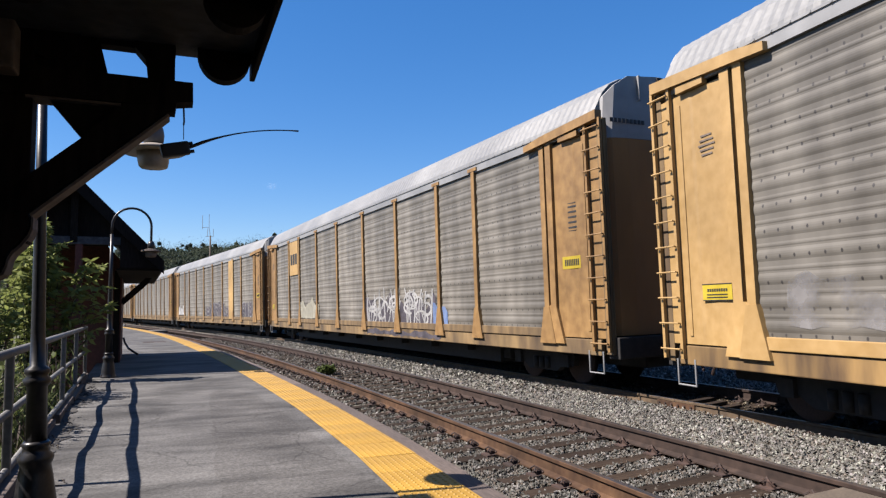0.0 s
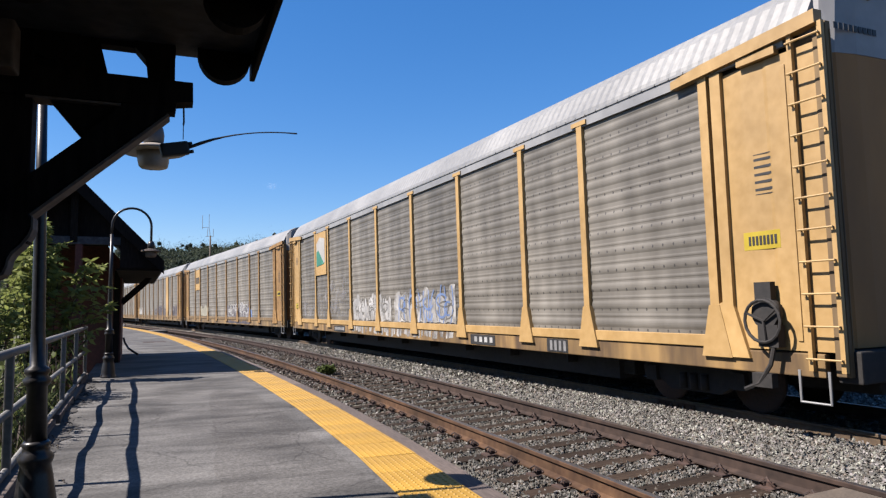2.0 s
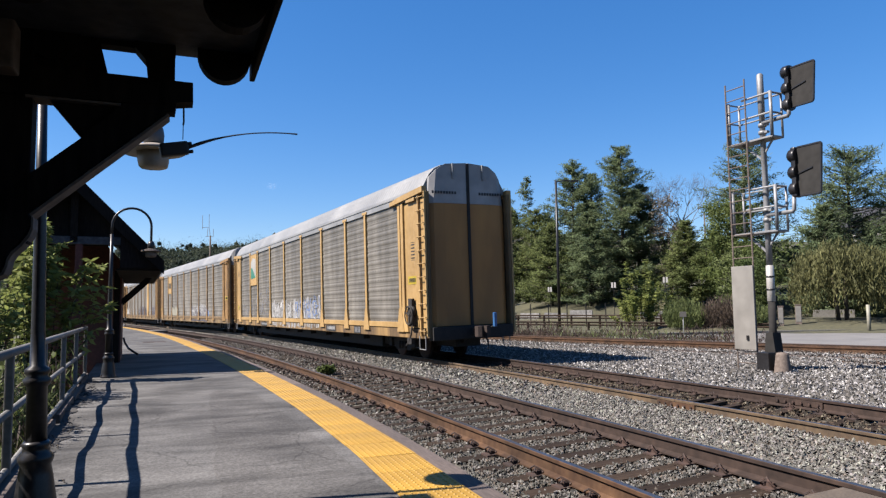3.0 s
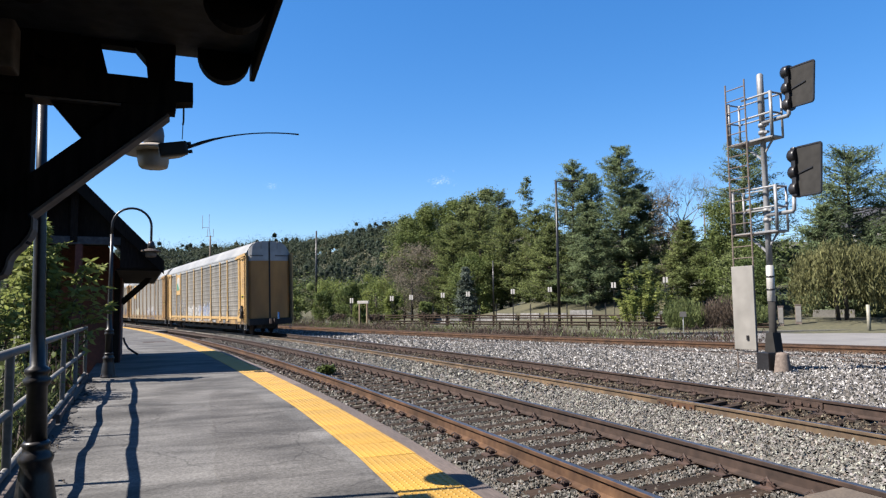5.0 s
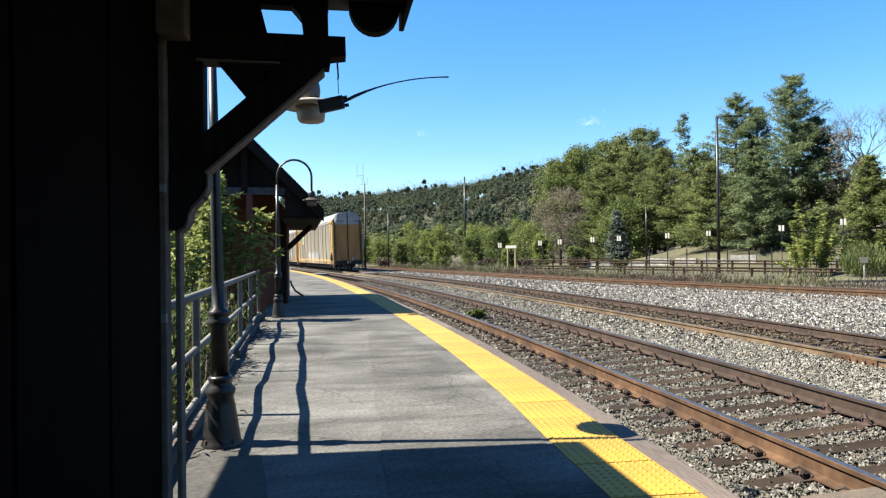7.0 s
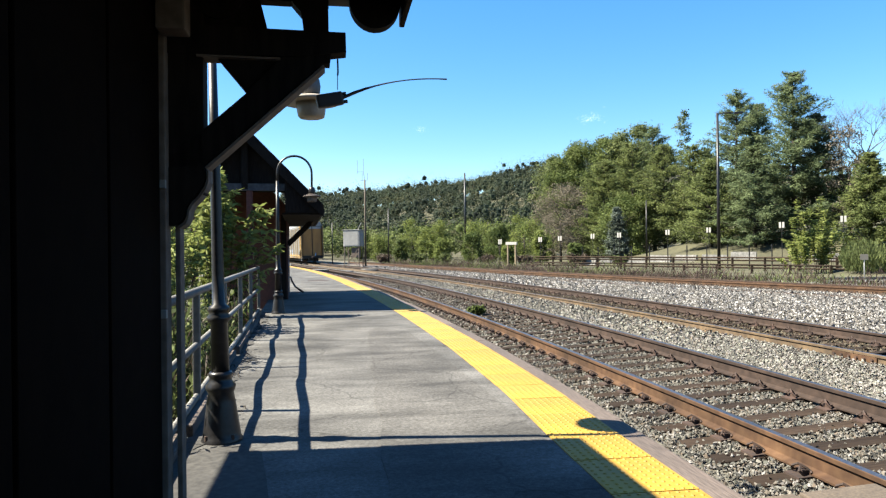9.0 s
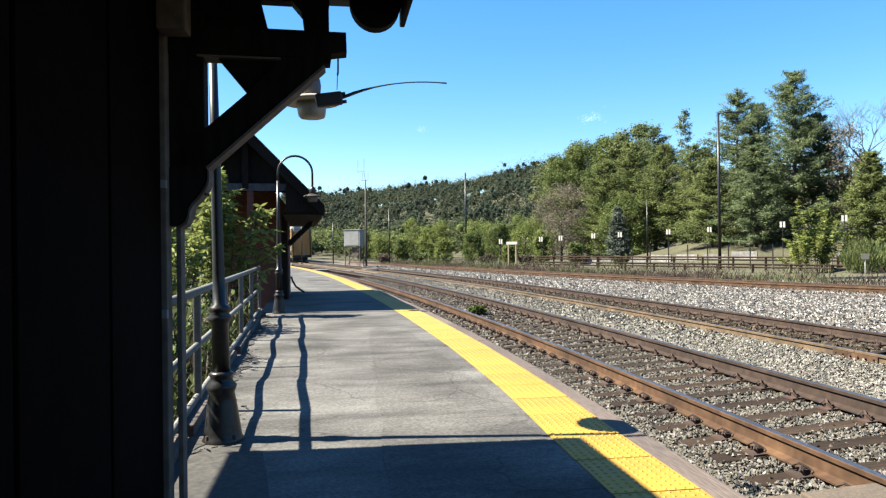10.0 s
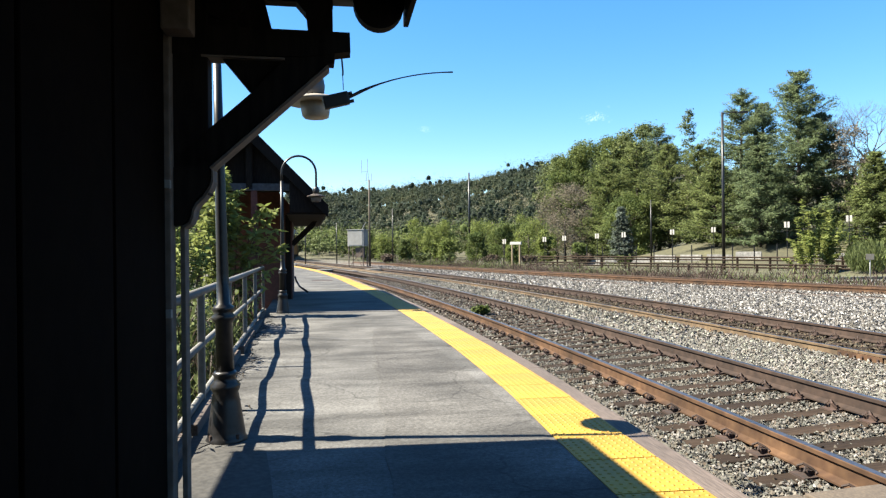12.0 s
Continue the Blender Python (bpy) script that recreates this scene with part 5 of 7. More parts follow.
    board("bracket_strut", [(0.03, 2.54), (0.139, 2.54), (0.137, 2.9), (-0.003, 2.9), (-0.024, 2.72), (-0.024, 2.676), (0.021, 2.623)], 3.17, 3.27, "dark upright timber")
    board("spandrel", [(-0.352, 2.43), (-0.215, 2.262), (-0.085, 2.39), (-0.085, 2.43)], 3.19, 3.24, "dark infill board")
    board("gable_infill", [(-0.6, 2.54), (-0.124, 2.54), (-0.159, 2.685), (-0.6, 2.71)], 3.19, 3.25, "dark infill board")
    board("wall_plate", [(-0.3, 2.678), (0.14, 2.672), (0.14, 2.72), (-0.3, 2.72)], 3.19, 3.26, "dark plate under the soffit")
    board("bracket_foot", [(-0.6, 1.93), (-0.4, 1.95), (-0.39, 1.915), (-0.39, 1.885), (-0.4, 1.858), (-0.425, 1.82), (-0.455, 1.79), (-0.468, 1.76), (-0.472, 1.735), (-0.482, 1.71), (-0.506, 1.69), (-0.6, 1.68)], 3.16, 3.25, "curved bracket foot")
    # thin paler strips paint the light on the bracket's lower edges
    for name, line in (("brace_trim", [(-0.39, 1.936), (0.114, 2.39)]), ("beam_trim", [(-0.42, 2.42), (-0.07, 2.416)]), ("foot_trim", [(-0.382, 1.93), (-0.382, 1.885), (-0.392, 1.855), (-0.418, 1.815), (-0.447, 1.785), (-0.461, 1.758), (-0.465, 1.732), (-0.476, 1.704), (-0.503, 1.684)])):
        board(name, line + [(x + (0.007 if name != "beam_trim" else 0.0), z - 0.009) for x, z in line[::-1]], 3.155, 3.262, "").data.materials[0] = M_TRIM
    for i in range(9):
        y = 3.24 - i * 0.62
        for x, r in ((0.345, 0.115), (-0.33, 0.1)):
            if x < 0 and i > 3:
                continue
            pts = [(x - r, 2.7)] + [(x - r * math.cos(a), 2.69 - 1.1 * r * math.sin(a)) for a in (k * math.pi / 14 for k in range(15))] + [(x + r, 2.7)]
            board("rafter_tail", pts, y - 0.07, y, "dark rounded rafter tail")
    for z in (1.84, 1.3):
        part("pipe_clip", bevel_box(-0.56, -0.535, 3.085, 3.11, z, z + 0.035, 0.003), M_GREY_STEEL, house, "small bright metal clip")
    part("junction_box", bevel_box(-0.545, -0.43, 2.98, 3.1, 2.47, 2.66, 0.01), M_TRIM, house, "grey junction box under the eave")
    return house


def station_far():
    """The next building along the platform: gable end, deep overhang, dark red walls."""
    house = thing("station_building", pm(0, 0, 0), "dark red station building with a steep shingled gable roof", "building")
    part("wall", bevel_box(-2.05, -0.32, 19.8, 23.3, -0.5, 2.9, 0.01), M_WALL_RED, house, "dark red board wall")
    bm = bmesh.new()
    prism(bm, [(-2.05, 2.9), (-0.38, 2.9), (-1.2, 3.85)], "y", 19.82, 23.3)
    part("gable_wall", bm, M_WALL_RED, house, "dark red gable")
    for sx, lb in ((1, "dark shingled roof slope"), (-1, "dark shingled roof slope")):
        bm = bmesh.new()
        e, r = 0.53 if sx > 0 else -2.93, -1.2
        ez, rz = 2.5, 4.42
        prism(bm, [(e, ez - 0.1), (e, ez + 0.12), (r, rz), (r, rz - 0.24)], "y", 16.1, 24.0)
        part("roof", bm, M_ROOF, house, lb)
        bm = bmesh.new()
        prism(bm, [(e + 0.03 * sx, ez - 0.16), (e + 0.03 * sx, ez + 0.13), (r, rz + 0.01), (r, rz - 0.32)], "y", 16.04, 16.12)
        part("bargeboard", bm, M_DARK_WOOD, house, "dark bargeboard")
    bm = bmesh.new()
    beam(bm, (-2.3, 16.3, 3.05), (-0.12, 16.3, 3.05), 0.14, 0.16)
    part("tie_beam", bm, M_ROOF, house, "dark tie beam")
    bm = bmesh.new()
    beam(bm, (-1.2, 16.3, 3.0), (-1.2, 16.3, 4.15), 0.14, 0.14, up=(0, 1, 0))
    bm2 = bmesh.new()
    prism(bm2, [(-2.5, 2.95), (0.1, 2.95), (-1.2, 4.2)], "y", 16.4, 16.46)
    part("gable_infill", bm2, M_DARK_WOOD, house, "dark boarded gable")
    part("king_post", bm, M_DARK_WOOD, house)
    for x in (-2.3, -1.1):
        bm = bevel_box(x - 0.07, x + 0.07, 16.25, 16.4, -1.2, 3.1, 0.01)
        part("porch_post", bm, M_WALL_RED, house, "dark red porch post")
    for y in (19.9, 21.6, 23.2):
        bm = bmesh.new()
        beam(bm, (-0.38, y, 1.75), (0.35, y, 2.45), 0.1, 0.12, up=(0, 1, 0))
        beam(bm, (-0.38, y, 2.5), (0.45, y, 2.5), 0.1, 0.12)
        part("eave_bracket", bm, M_DARK_WOOD, house, "dark eave bracket")
    part("corner_board", bevel_box(-0.5, -0.36, 19.76, 19.9, DECK, 2.6, 0.008), M_DARK_WOOD, house)
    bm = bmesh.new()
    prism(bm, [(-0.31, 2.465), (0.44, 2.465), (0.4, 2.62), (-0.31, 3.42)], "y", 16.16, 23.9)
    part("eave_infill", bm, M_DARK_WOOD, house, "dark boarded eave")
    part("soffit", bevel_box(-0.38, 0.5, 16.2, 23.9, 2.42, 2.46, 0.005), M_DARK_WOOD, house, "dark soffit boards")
    return house


station_near()
station_far()


# ---- platform lamps ----
def build_lamp(n, t, turn, lean, r, drop, slim, wide):
    """A cast-iron lamp: lean tips the post, r is the crook's radius, drop lowers the head, slim and wide scale the post and the shade."""
    foot = pf(n, t, DECK - 0.02)
    lamp = thing("platform_lamp", pose(foot.x, foot.y, foot.z, 0, lean, 12) @ pose(0, 0, 0, 0, 0, TURN + turn - 12), "black cast-iron platform lamp with a shepherd's crook", "street lamp", "platform lamps")
    k = (slim + 1) / 2
    bm = bmesh.new()
    lathe(bm, [(q * k, z) for q, z in ((0.16, 0.0), (0.165, 0.03), (0.15, 0.05), (0.145, 0.09), (0.128, 0.2), (0.112, 0.3), (0.1, 0.36), (0.115, 0.385), (0.12, 0.41), (0.09, 0.44), (0.085, 0.47), (0.1, 0.49), (0.08, 0.51))], 24)
    base = part("base", bm, M_BLACK_PAINT, lamp, "flared fluted base")
    for a in range(4):
        bm = bmesh.new()
        x, y = 0.145 * k * math.cos(a * 1.571 + 0.5), 0.145 * k * math.sin(a * 1.571 + 0.5)
        tube(bm, [(x, y, 0.04), (x, y, 0.075)], 0.014, 6)
        part("anchor_nut", bm, M_RUST, base)
    bm = bmesh.new()
    lathe(bm, [(q * slim, z) for q, z in ((0.082, 0.5), (0.078, 0.85), (0.104, 0.87), (0.108, 0.9), (0.08, 0.92), (0.1, 0.94), (0.096, 0.965), (0.06, 0.985), (0.055, 1.2), (0.046, 2.0), (0.036, 2.9))], 18)
    part("post", bm, M_BLACK_PAINT, lamp, "turned black post with collars")
    bm = bmesh.new()
    path = [(0, 0, 2.88), (0, 0, 3.08)] + [(r - r * math.cos(a), 0, 3.08 + r * math.sin(a)) for a in (q * math.pi / 14 for q in range(1, 15))] + [(2 * r, 0, 2.76 - drop)]
    tube(bm, path, 0.024, 10)
    part("crook", bm, M_BLACK_PAINT, lamp, "curved black crook")
    bm = bmesh.new()
    lathe(bm, [(0.028, 2.81 - drop), (0.05, 2.795 - drop), (0.068, 2.76 - drop), (0.075, 2.71 - drop), (0.07, 2.665 - drop), (0.055, 2.645 - drop)], 16, (2 * r, 0))
    part("cap", bm, M_BLACK_PAINT if t > 10 else M_LAMP_CAP, lamp, "domed cap")
    bm = bmesh.new()
    lathe(bm, [(0.055, 2.65 - drop), (0.1, 2.638 - drop), (0.16 * wide, 2.625 - drop), (0.23 * wide, 2.605 - drop), (0.237 * wide, 2.59 - drop), (0.225 * wide, 2.583 - drop), (0.12, 2.59 - drop)], 28, (2 * r, 0))
    part("shade", bm, M_LAMP_BEIGE if t < 10 else M_TRIM, lamp, "wide enamel shade")
    bm = bmesh.new()
    lathe(bm, [(0.115, 2.596 - drop), (0.108, 2.52 - drop), (0.1, 2.482 - drop), (0.085, 2.472 - drop), (0.01, 2.47 - drop)], 8, (2 * r, 0))
    part("lens", bm, M_LAMP_BEIGE if t < 10 else M_TRIM, lamp, "dull lens")
    return lamp


M_LAMP_CAP = material("dull_grey_cap", (0.1, 0.1, 0.105), (0.17, 0.17, 0.175), 14, 0.55, stain=0.3)
build_lamp(-0.55, 5.17, 12, -0.9, 0.35, 0.13, 0.76, 0.95)
build_lamp(-0.46, 15.5, 0, 0.0, 0.37, 0.03, 0.85, 0.82)


# ---- handheld radio hung from the bracket ----
def build_radio():
    m = pm(0.178, 3.2, 2.44)
    radio = thing("hanging_radio", m, "black handheld radio hanging by its strap from the bracket", "radio")
    bm = bmesh.new()
    tube(bm, [(0, 0, 0), (0.002, 0, -0.06), (0, 0, -0.075)], 0.004, 6)
    tube(bm, [(0, 0, -0.07), (0, 0, -0.14)], 0.002, 5)
    part("strap", bm, M_BLACK_DECAL, radio, "thin wrist strap")
    tilt = pose(0.0, 0, -0.18, 0, 0, 0) @ pose(0, 0, 0, 0, -12, 0)
    bm = bevel_box(-0.095, 0.025, -0.02, 0.02, -0.03, 0.03, 0.01, tilt)
    part("radio_body", bm, M_BLACK_DECAL, radio, "black radio body")
    bm = bmesh.new()
    for z in (-0.018, 0.018):
        tube(bm, [tilt @ Vector((0.025, 0, z)), tilt @ Vector((0.042, 0, z))], 0.008, 8)
    part("knob", bm, M_BLACK_DECAL, radio)
    bm = bmesh.new()
    path = [tilt @ Vector((0.02, 0, 0))] + [Vector((0.03 + 0.48 * k / 10, 0, -0.176 + 0.115 * math.sin(0.5 * math.pi * min(1, (k / 10) ** 0.8)))) for k in range(1, 11)]
    tube(bm, path, [0.008, 0.008, 0.006, 0.004, 0.0035, 0.003, 0.003, 0.003, 0.003, 0.003, 0.004], 6)
    part("whip_antenna", bm, M_BLACK_DECAL, radio, "long flexible whip antenna")
    return radio, m


RADIO, RADIO_AT = build_radio()


# ---- railing ----
def build_railing():
    rail = thing("platform_railing", pm(-0.86, 0, DECK), "grey painted steel pipe railing along the platform", "railing")
    ts = [4.0, 6.2, 8.4, 10.6, 12.8, 15.2]
    for t in ts:
        part("railing_post", bevel_box(-0.03, 0.03, t - 0.03, t + 0.03, -0.5, 1.0, 0.012), M_RAILING, rail)
    for z in (0.12, 0.55, 1.0):
        bm = bmesh.new()
        tube(bm, [(0, ts[0] - 0.02, z), (0, ts[-1] + 0.02, z)], 0.028 if z < 0.9 else 0.034, 10)
        part("rail_bar", bm, M_RAILING, rail, "horizontal pipe rail")
    kerb = thing("platform_kerb", pm(-0.84, 0, DECK), "dirty uneven timber kerb under the railing", "kerb", kind="structure")
    for i in range(6):
        q = part("kerb_board", bevel_box(-0.06, 0.05 + 0.03 * math.sin(i * 2.2), 3.2 + i * 2.1, 5.2 + i * 2.1, -0.3, 0.06 + 0.03 * (i % 2), 0.015), M_TIMBER, kerb)


build_railing()


# ---- plants ----
def twig_tree(bm, base, direction, length, radius, depth, tips, r):
    end = base + direction * length
    mid = (base + end) / 2 + Vector((r.uniform(-1, 1), r.uniform(-1, 1), r.uniform(-0.3, 0.5))) * length * 0.08
    tube(bm, [base, mid, end], [radius, radius * 0.8, radius * 0.6], 6 if radius > 0.05 else 4, cap=False)
    if depth == 0:
        tips.append(end)
        return
    for _ in range(r.randint(2, 4)):
        d = (direction + Vector((r.uniform(-1, 1), r.uniform(-1, 1), r.uniform(-0.3, 0.7))) * 0.75).normalized()
        twig_tree(bm, end, d, length * r.uniform(0.55, 0.8), radius * 0.55, depth - 1, tips, r)


def ground_z(x, y):
    return float(height(np.array(x), np.array(y)))


def build_bush(x, y, tall, wide, mat, seed, leaf, count, label, z=None, depth=2, group=""):
    r = random.Random(seed)
    z = ground_z(x, y) if z is None else z
    bush = thing("bush", pose(x, y, z), label, "bush", group)
    bm, tips = bmesh.new(), []
    for k in range(5):
        a = k * 1.26 + r.uniform(-0.4, 0.4)
        d = Vector((math.cos(a) * wide / tall * 0.8, math.sin(a) * wide / tall * 0.8, 1)).normalized()
        twig_tree(bm, Vector((0, 0, -0.1)), d, tall * 0.42, 0.03, depth, tips, r)
    part("stem", bm, M_BARK, bush, "thin brown branching stem")
    tip = np.array([tuple(q) for q in tips])
    pick = tip[rng.integers(0, len(tip), count)]
    c = pick * rng.uniform(0.55, 1.05, (count, 1)) + rng.normal(0, 0.13 * tall / 2.5, (count, 3))
    c[:, 2] = np.clip(c[:, 2], 0.05, tall * 1.1)
    v, f = leaves(c, leaf, long=1.9)
    part("foliage", raw_mesh("foliage", v, f), mat, bush, "dense leaves")
    return bush


def leafy_shoots(name, x, y, z, shoots, leaf, whorls, mat, label, seed, droop=0.75, base=0.12):
    """A shrub of long arching shoots; narrow leaves hang in whorls along them, closest at the tips. shoots: (dx, dy, height) of each tip."""
    g = np.random.default_rng(seed)
    shrub = thing(name, pose(x, y, z), label, "bush")
    bm, cs, ax, sz = bmesh.new(), [], [], []
    for dx, dy, top in shoots:
        start = np.array([dx * base, dy * base, 0.0]) + g.normal(0, 0.04, 3)
        tip = np.array([dx, dy, top])
        mid = start * 0.45 + tip * 0.55 + np.array([-dx * 0.18, -dy * 0.18, top * 0.12])
        pts = [(1 - u) ** 2 * start + 2 * u * (1 - u) * mid + u * u * tip for u in np.linspace(0, 1, 9)]
        tube(bm, [tuple(p) for p in pts], [0.016 - 0.0015 * k for k in range(9)], 5, cap=False)
        for k in range(whorls):
            u = 1 - 0.72 * (k / whorls) ** 1.25
            p0 = (1 - u) ** 2 * start + 2 * u * (1 - u) * mid + u * u * tip + g.normal(0, 0.025, 3)
            turn = g.uniform(0, 6.3)
            for q in range(5):
                a = turn + q * 1.26 + g.uniform(-0.3, 0.3)
                d = np.array([math.cos(a), math.sin(a), g.uniform(-droop, 0.45)])
                d /= np.linalg.norm(d)
                size = leaf * g.uniform(0.7, 1.25) * (0.75 + 0.25 * u)
                cs.append(p0 + d * size * 1.5)
                ax.append(d)
                sz.append(size)
    part("stem", bm, M_BARK, shrub, "thin brown arching stem")
    v, f = leaves(np.array(cs), np.array(sz), 3.2, None, 0.22, np.array(ax))
    part("foliage", raw_mesh("foliage", v, f), mat, shrub, "narrow hanging leaves")
    return shrub


def shoot_tips(seed, n, wide, low, high):
    g = np.random.default_rng(seed)
    a, r = g.uniform(0, 6.3, n), np.sqrt(g.random(n)) * wide
    return [(r[k] * math.cos(a[k]), r[k] * math.sin(a[k]), high - (high - low) * (r[k] / wide) ** 1.5 * g.uniform(0.5, 1.1) + g.normal(0, 0.1)) for k in range(n)]


for bn, bt, bz, n, wide, low, high, leaf, sd in ((-1.72, 14.7, -0.8, 30, 0.45, 2.7, 4.25, 0.058, 1), (-2.2, 12.2, -0.8, 34, 0.75, 1.8, 3.5, 0.042, 2), (-2.5, 10.2, -0.8, 26, 0.6, 1.6, 3.0, 0.038, 4), (-1.9, 11.0, -0.8, 18, 0.45, 1.2, 2.4, 0.036, 7), (-2.9, 13.4, -0.8, 30, 0.8, 2.2, 3.7, 0.042, 9)):
    p0 = pf(bn, bt)
    leafy_shoots("bush", p0.x, p0.y, bz, shoot_tips(sd, n, wide, low, high), leaf, 24, M_LEAF_SHRUB, "leafy light-green shrub growing behind the railing", sd)
# arms of the shrub that reach over the railing
p0 = pf(-1.5, 14.7)
reach = [pf(n, t) for n, t in ((0.7, 0.0), (0.87, 0.1), (0.94, -0.1), (0.5, 0.15), (0.56, -0.2), (0.34, 0.0), (1.06, 0.05), (0.22, 0.1))]
leafy_shoots("bush", p0.x, p0.y, -0.8, [(q.x, q.y, zz) for q, zz in zip(reach, (3.3, 3.25, 2.84, 3.1, 2.78, 2.53, 2.5, 3.64))], 0.062, 20, M_LEAF_SHRUB, "slim arching shrub whose branches lean over the railing", 15, 0.9)
for bn, bt, tall, wide, sd, leaf, count, bz in ((-2.0, 9.0, 2.3, 0.7, 5, 0.05, 2300, -0.9), (-2.4, 6.6, 2.7, 0.8, 6, 0.045, 2600, -1.0)):
    p0 = pf(bn, bt)
    build_bush(p0.x, p0.y, tall, wide, M_LEAF_OLIVE, sd, leaf, count, "sparse olive shrub behind the railing", z=bz)


def build_weeds():
    """Dry stalks and low leaves along the foot of the railing."""
    for n, mat, size, long, label in ((5200, M_LEAF_OLIVE, 0.03, 7.0, "dry weeds and vines under the railing"), (3600, M_LEAF_DRY, 0.018, 14.0, "brown dead stalks under the railing"), (2200, M_LEAF_MID, 0.05, 1.8, "low green weeds under the railing")):
        t, nn = rng.uniform(3.6, 16.5, n), rng.uniform(-2.3, -0.95, n)
        x, y = nn * CA - t * SA, nn * SA + t * CA
        z = -0.6 + 1.6 * rng.random(n) ** 1.3 * (0.6 + 0.4 * np.sin(t * 2.1 + nn * 3))
        v, f = leaves(np.stack([x, y, z], 1), size, long, None, 0.8, np.array([[0.0, 0.0, 1.0]]))
        tagged(part("weeds", raw_mesh("weeds", v, f), mat), label, "weeds", kind="stuff")


build_weeds()


def deciduous(x, y, tall, wide, mat, seed, count=2600, leaf=0.5, label="broad green deciduous tree", low=0.03):
    r = random.Random(seed)
    g = np.random.default_rng(seed)
    z = ground_z(x, y)
    tree = thing("tree", pose(x, y, z), label, "tree", "trees beyond the tracks")
    bm, tips = bmesh.new(), []
    tube(bm, [(0, 0, -0.3), (0.1, 0, tall * 0.3), (0, 0.1, tall * 0.55)], [tall * 0.018, tall * 0.014, tall * 0.009], 8)
    for k in range(7):
        a = k * 0.9
        twig_tree(bm, Vector((0, 0, tall * (0.25 + 0.05 * k))), Vector((math.cos(a), math.sin(a), 0.7)).normalized(), wide * 0.5, tall * 0.006, 1, tips, r)
    part("trunk", bm, M_BARK, tree, "brown trunk and limbs")
    lobes = 40
    leaf = leaf * 0.5
    count = int(count * 2.6)
    cz = g.uniform(low + 0.08, 0.93, lobes)
    rad = wide * np.sqrt(np.clip(1 - ((cz - 0.48) / 0.52) ** 2, 0.05, 1))
    a = g.uniform(0, 2 * math.pi, lobes)
    rr = rad * g.uniform(0.35, 0.85, lobes)
    lc = np.stack([rr * np.cos(a), rr * np.sin(a), cz * tall], 1)
    lr = wide * g.uniform(0.24, 0.42, lobes)
    pick = g.integers(0, lobes, count)
    d = g.normal(size=(count, 3))
    d /= np.linalg.norm(d, axis=1)[:, None]
    c = lc[pick] + d * (lr[pick] * g.uniform(0.25, 1.1, count))[:, None] * np.array([1, 1, 0.85])
    ok = c[:, 2] > tall * low
    c, d = c[ok], d[ok]
    v, f = leaves(np.concatenate([c, c + g.normal(0, leaf, c.shape)]), leaf * 0.85, 1.5, np.concatenate([d, d]) + np.array([-0.2, 0, 0.4]), 0.9, None, True)
    part("crown", raw_mesh("crown", v, f), mat, tree, "leafy crown")
    return tree


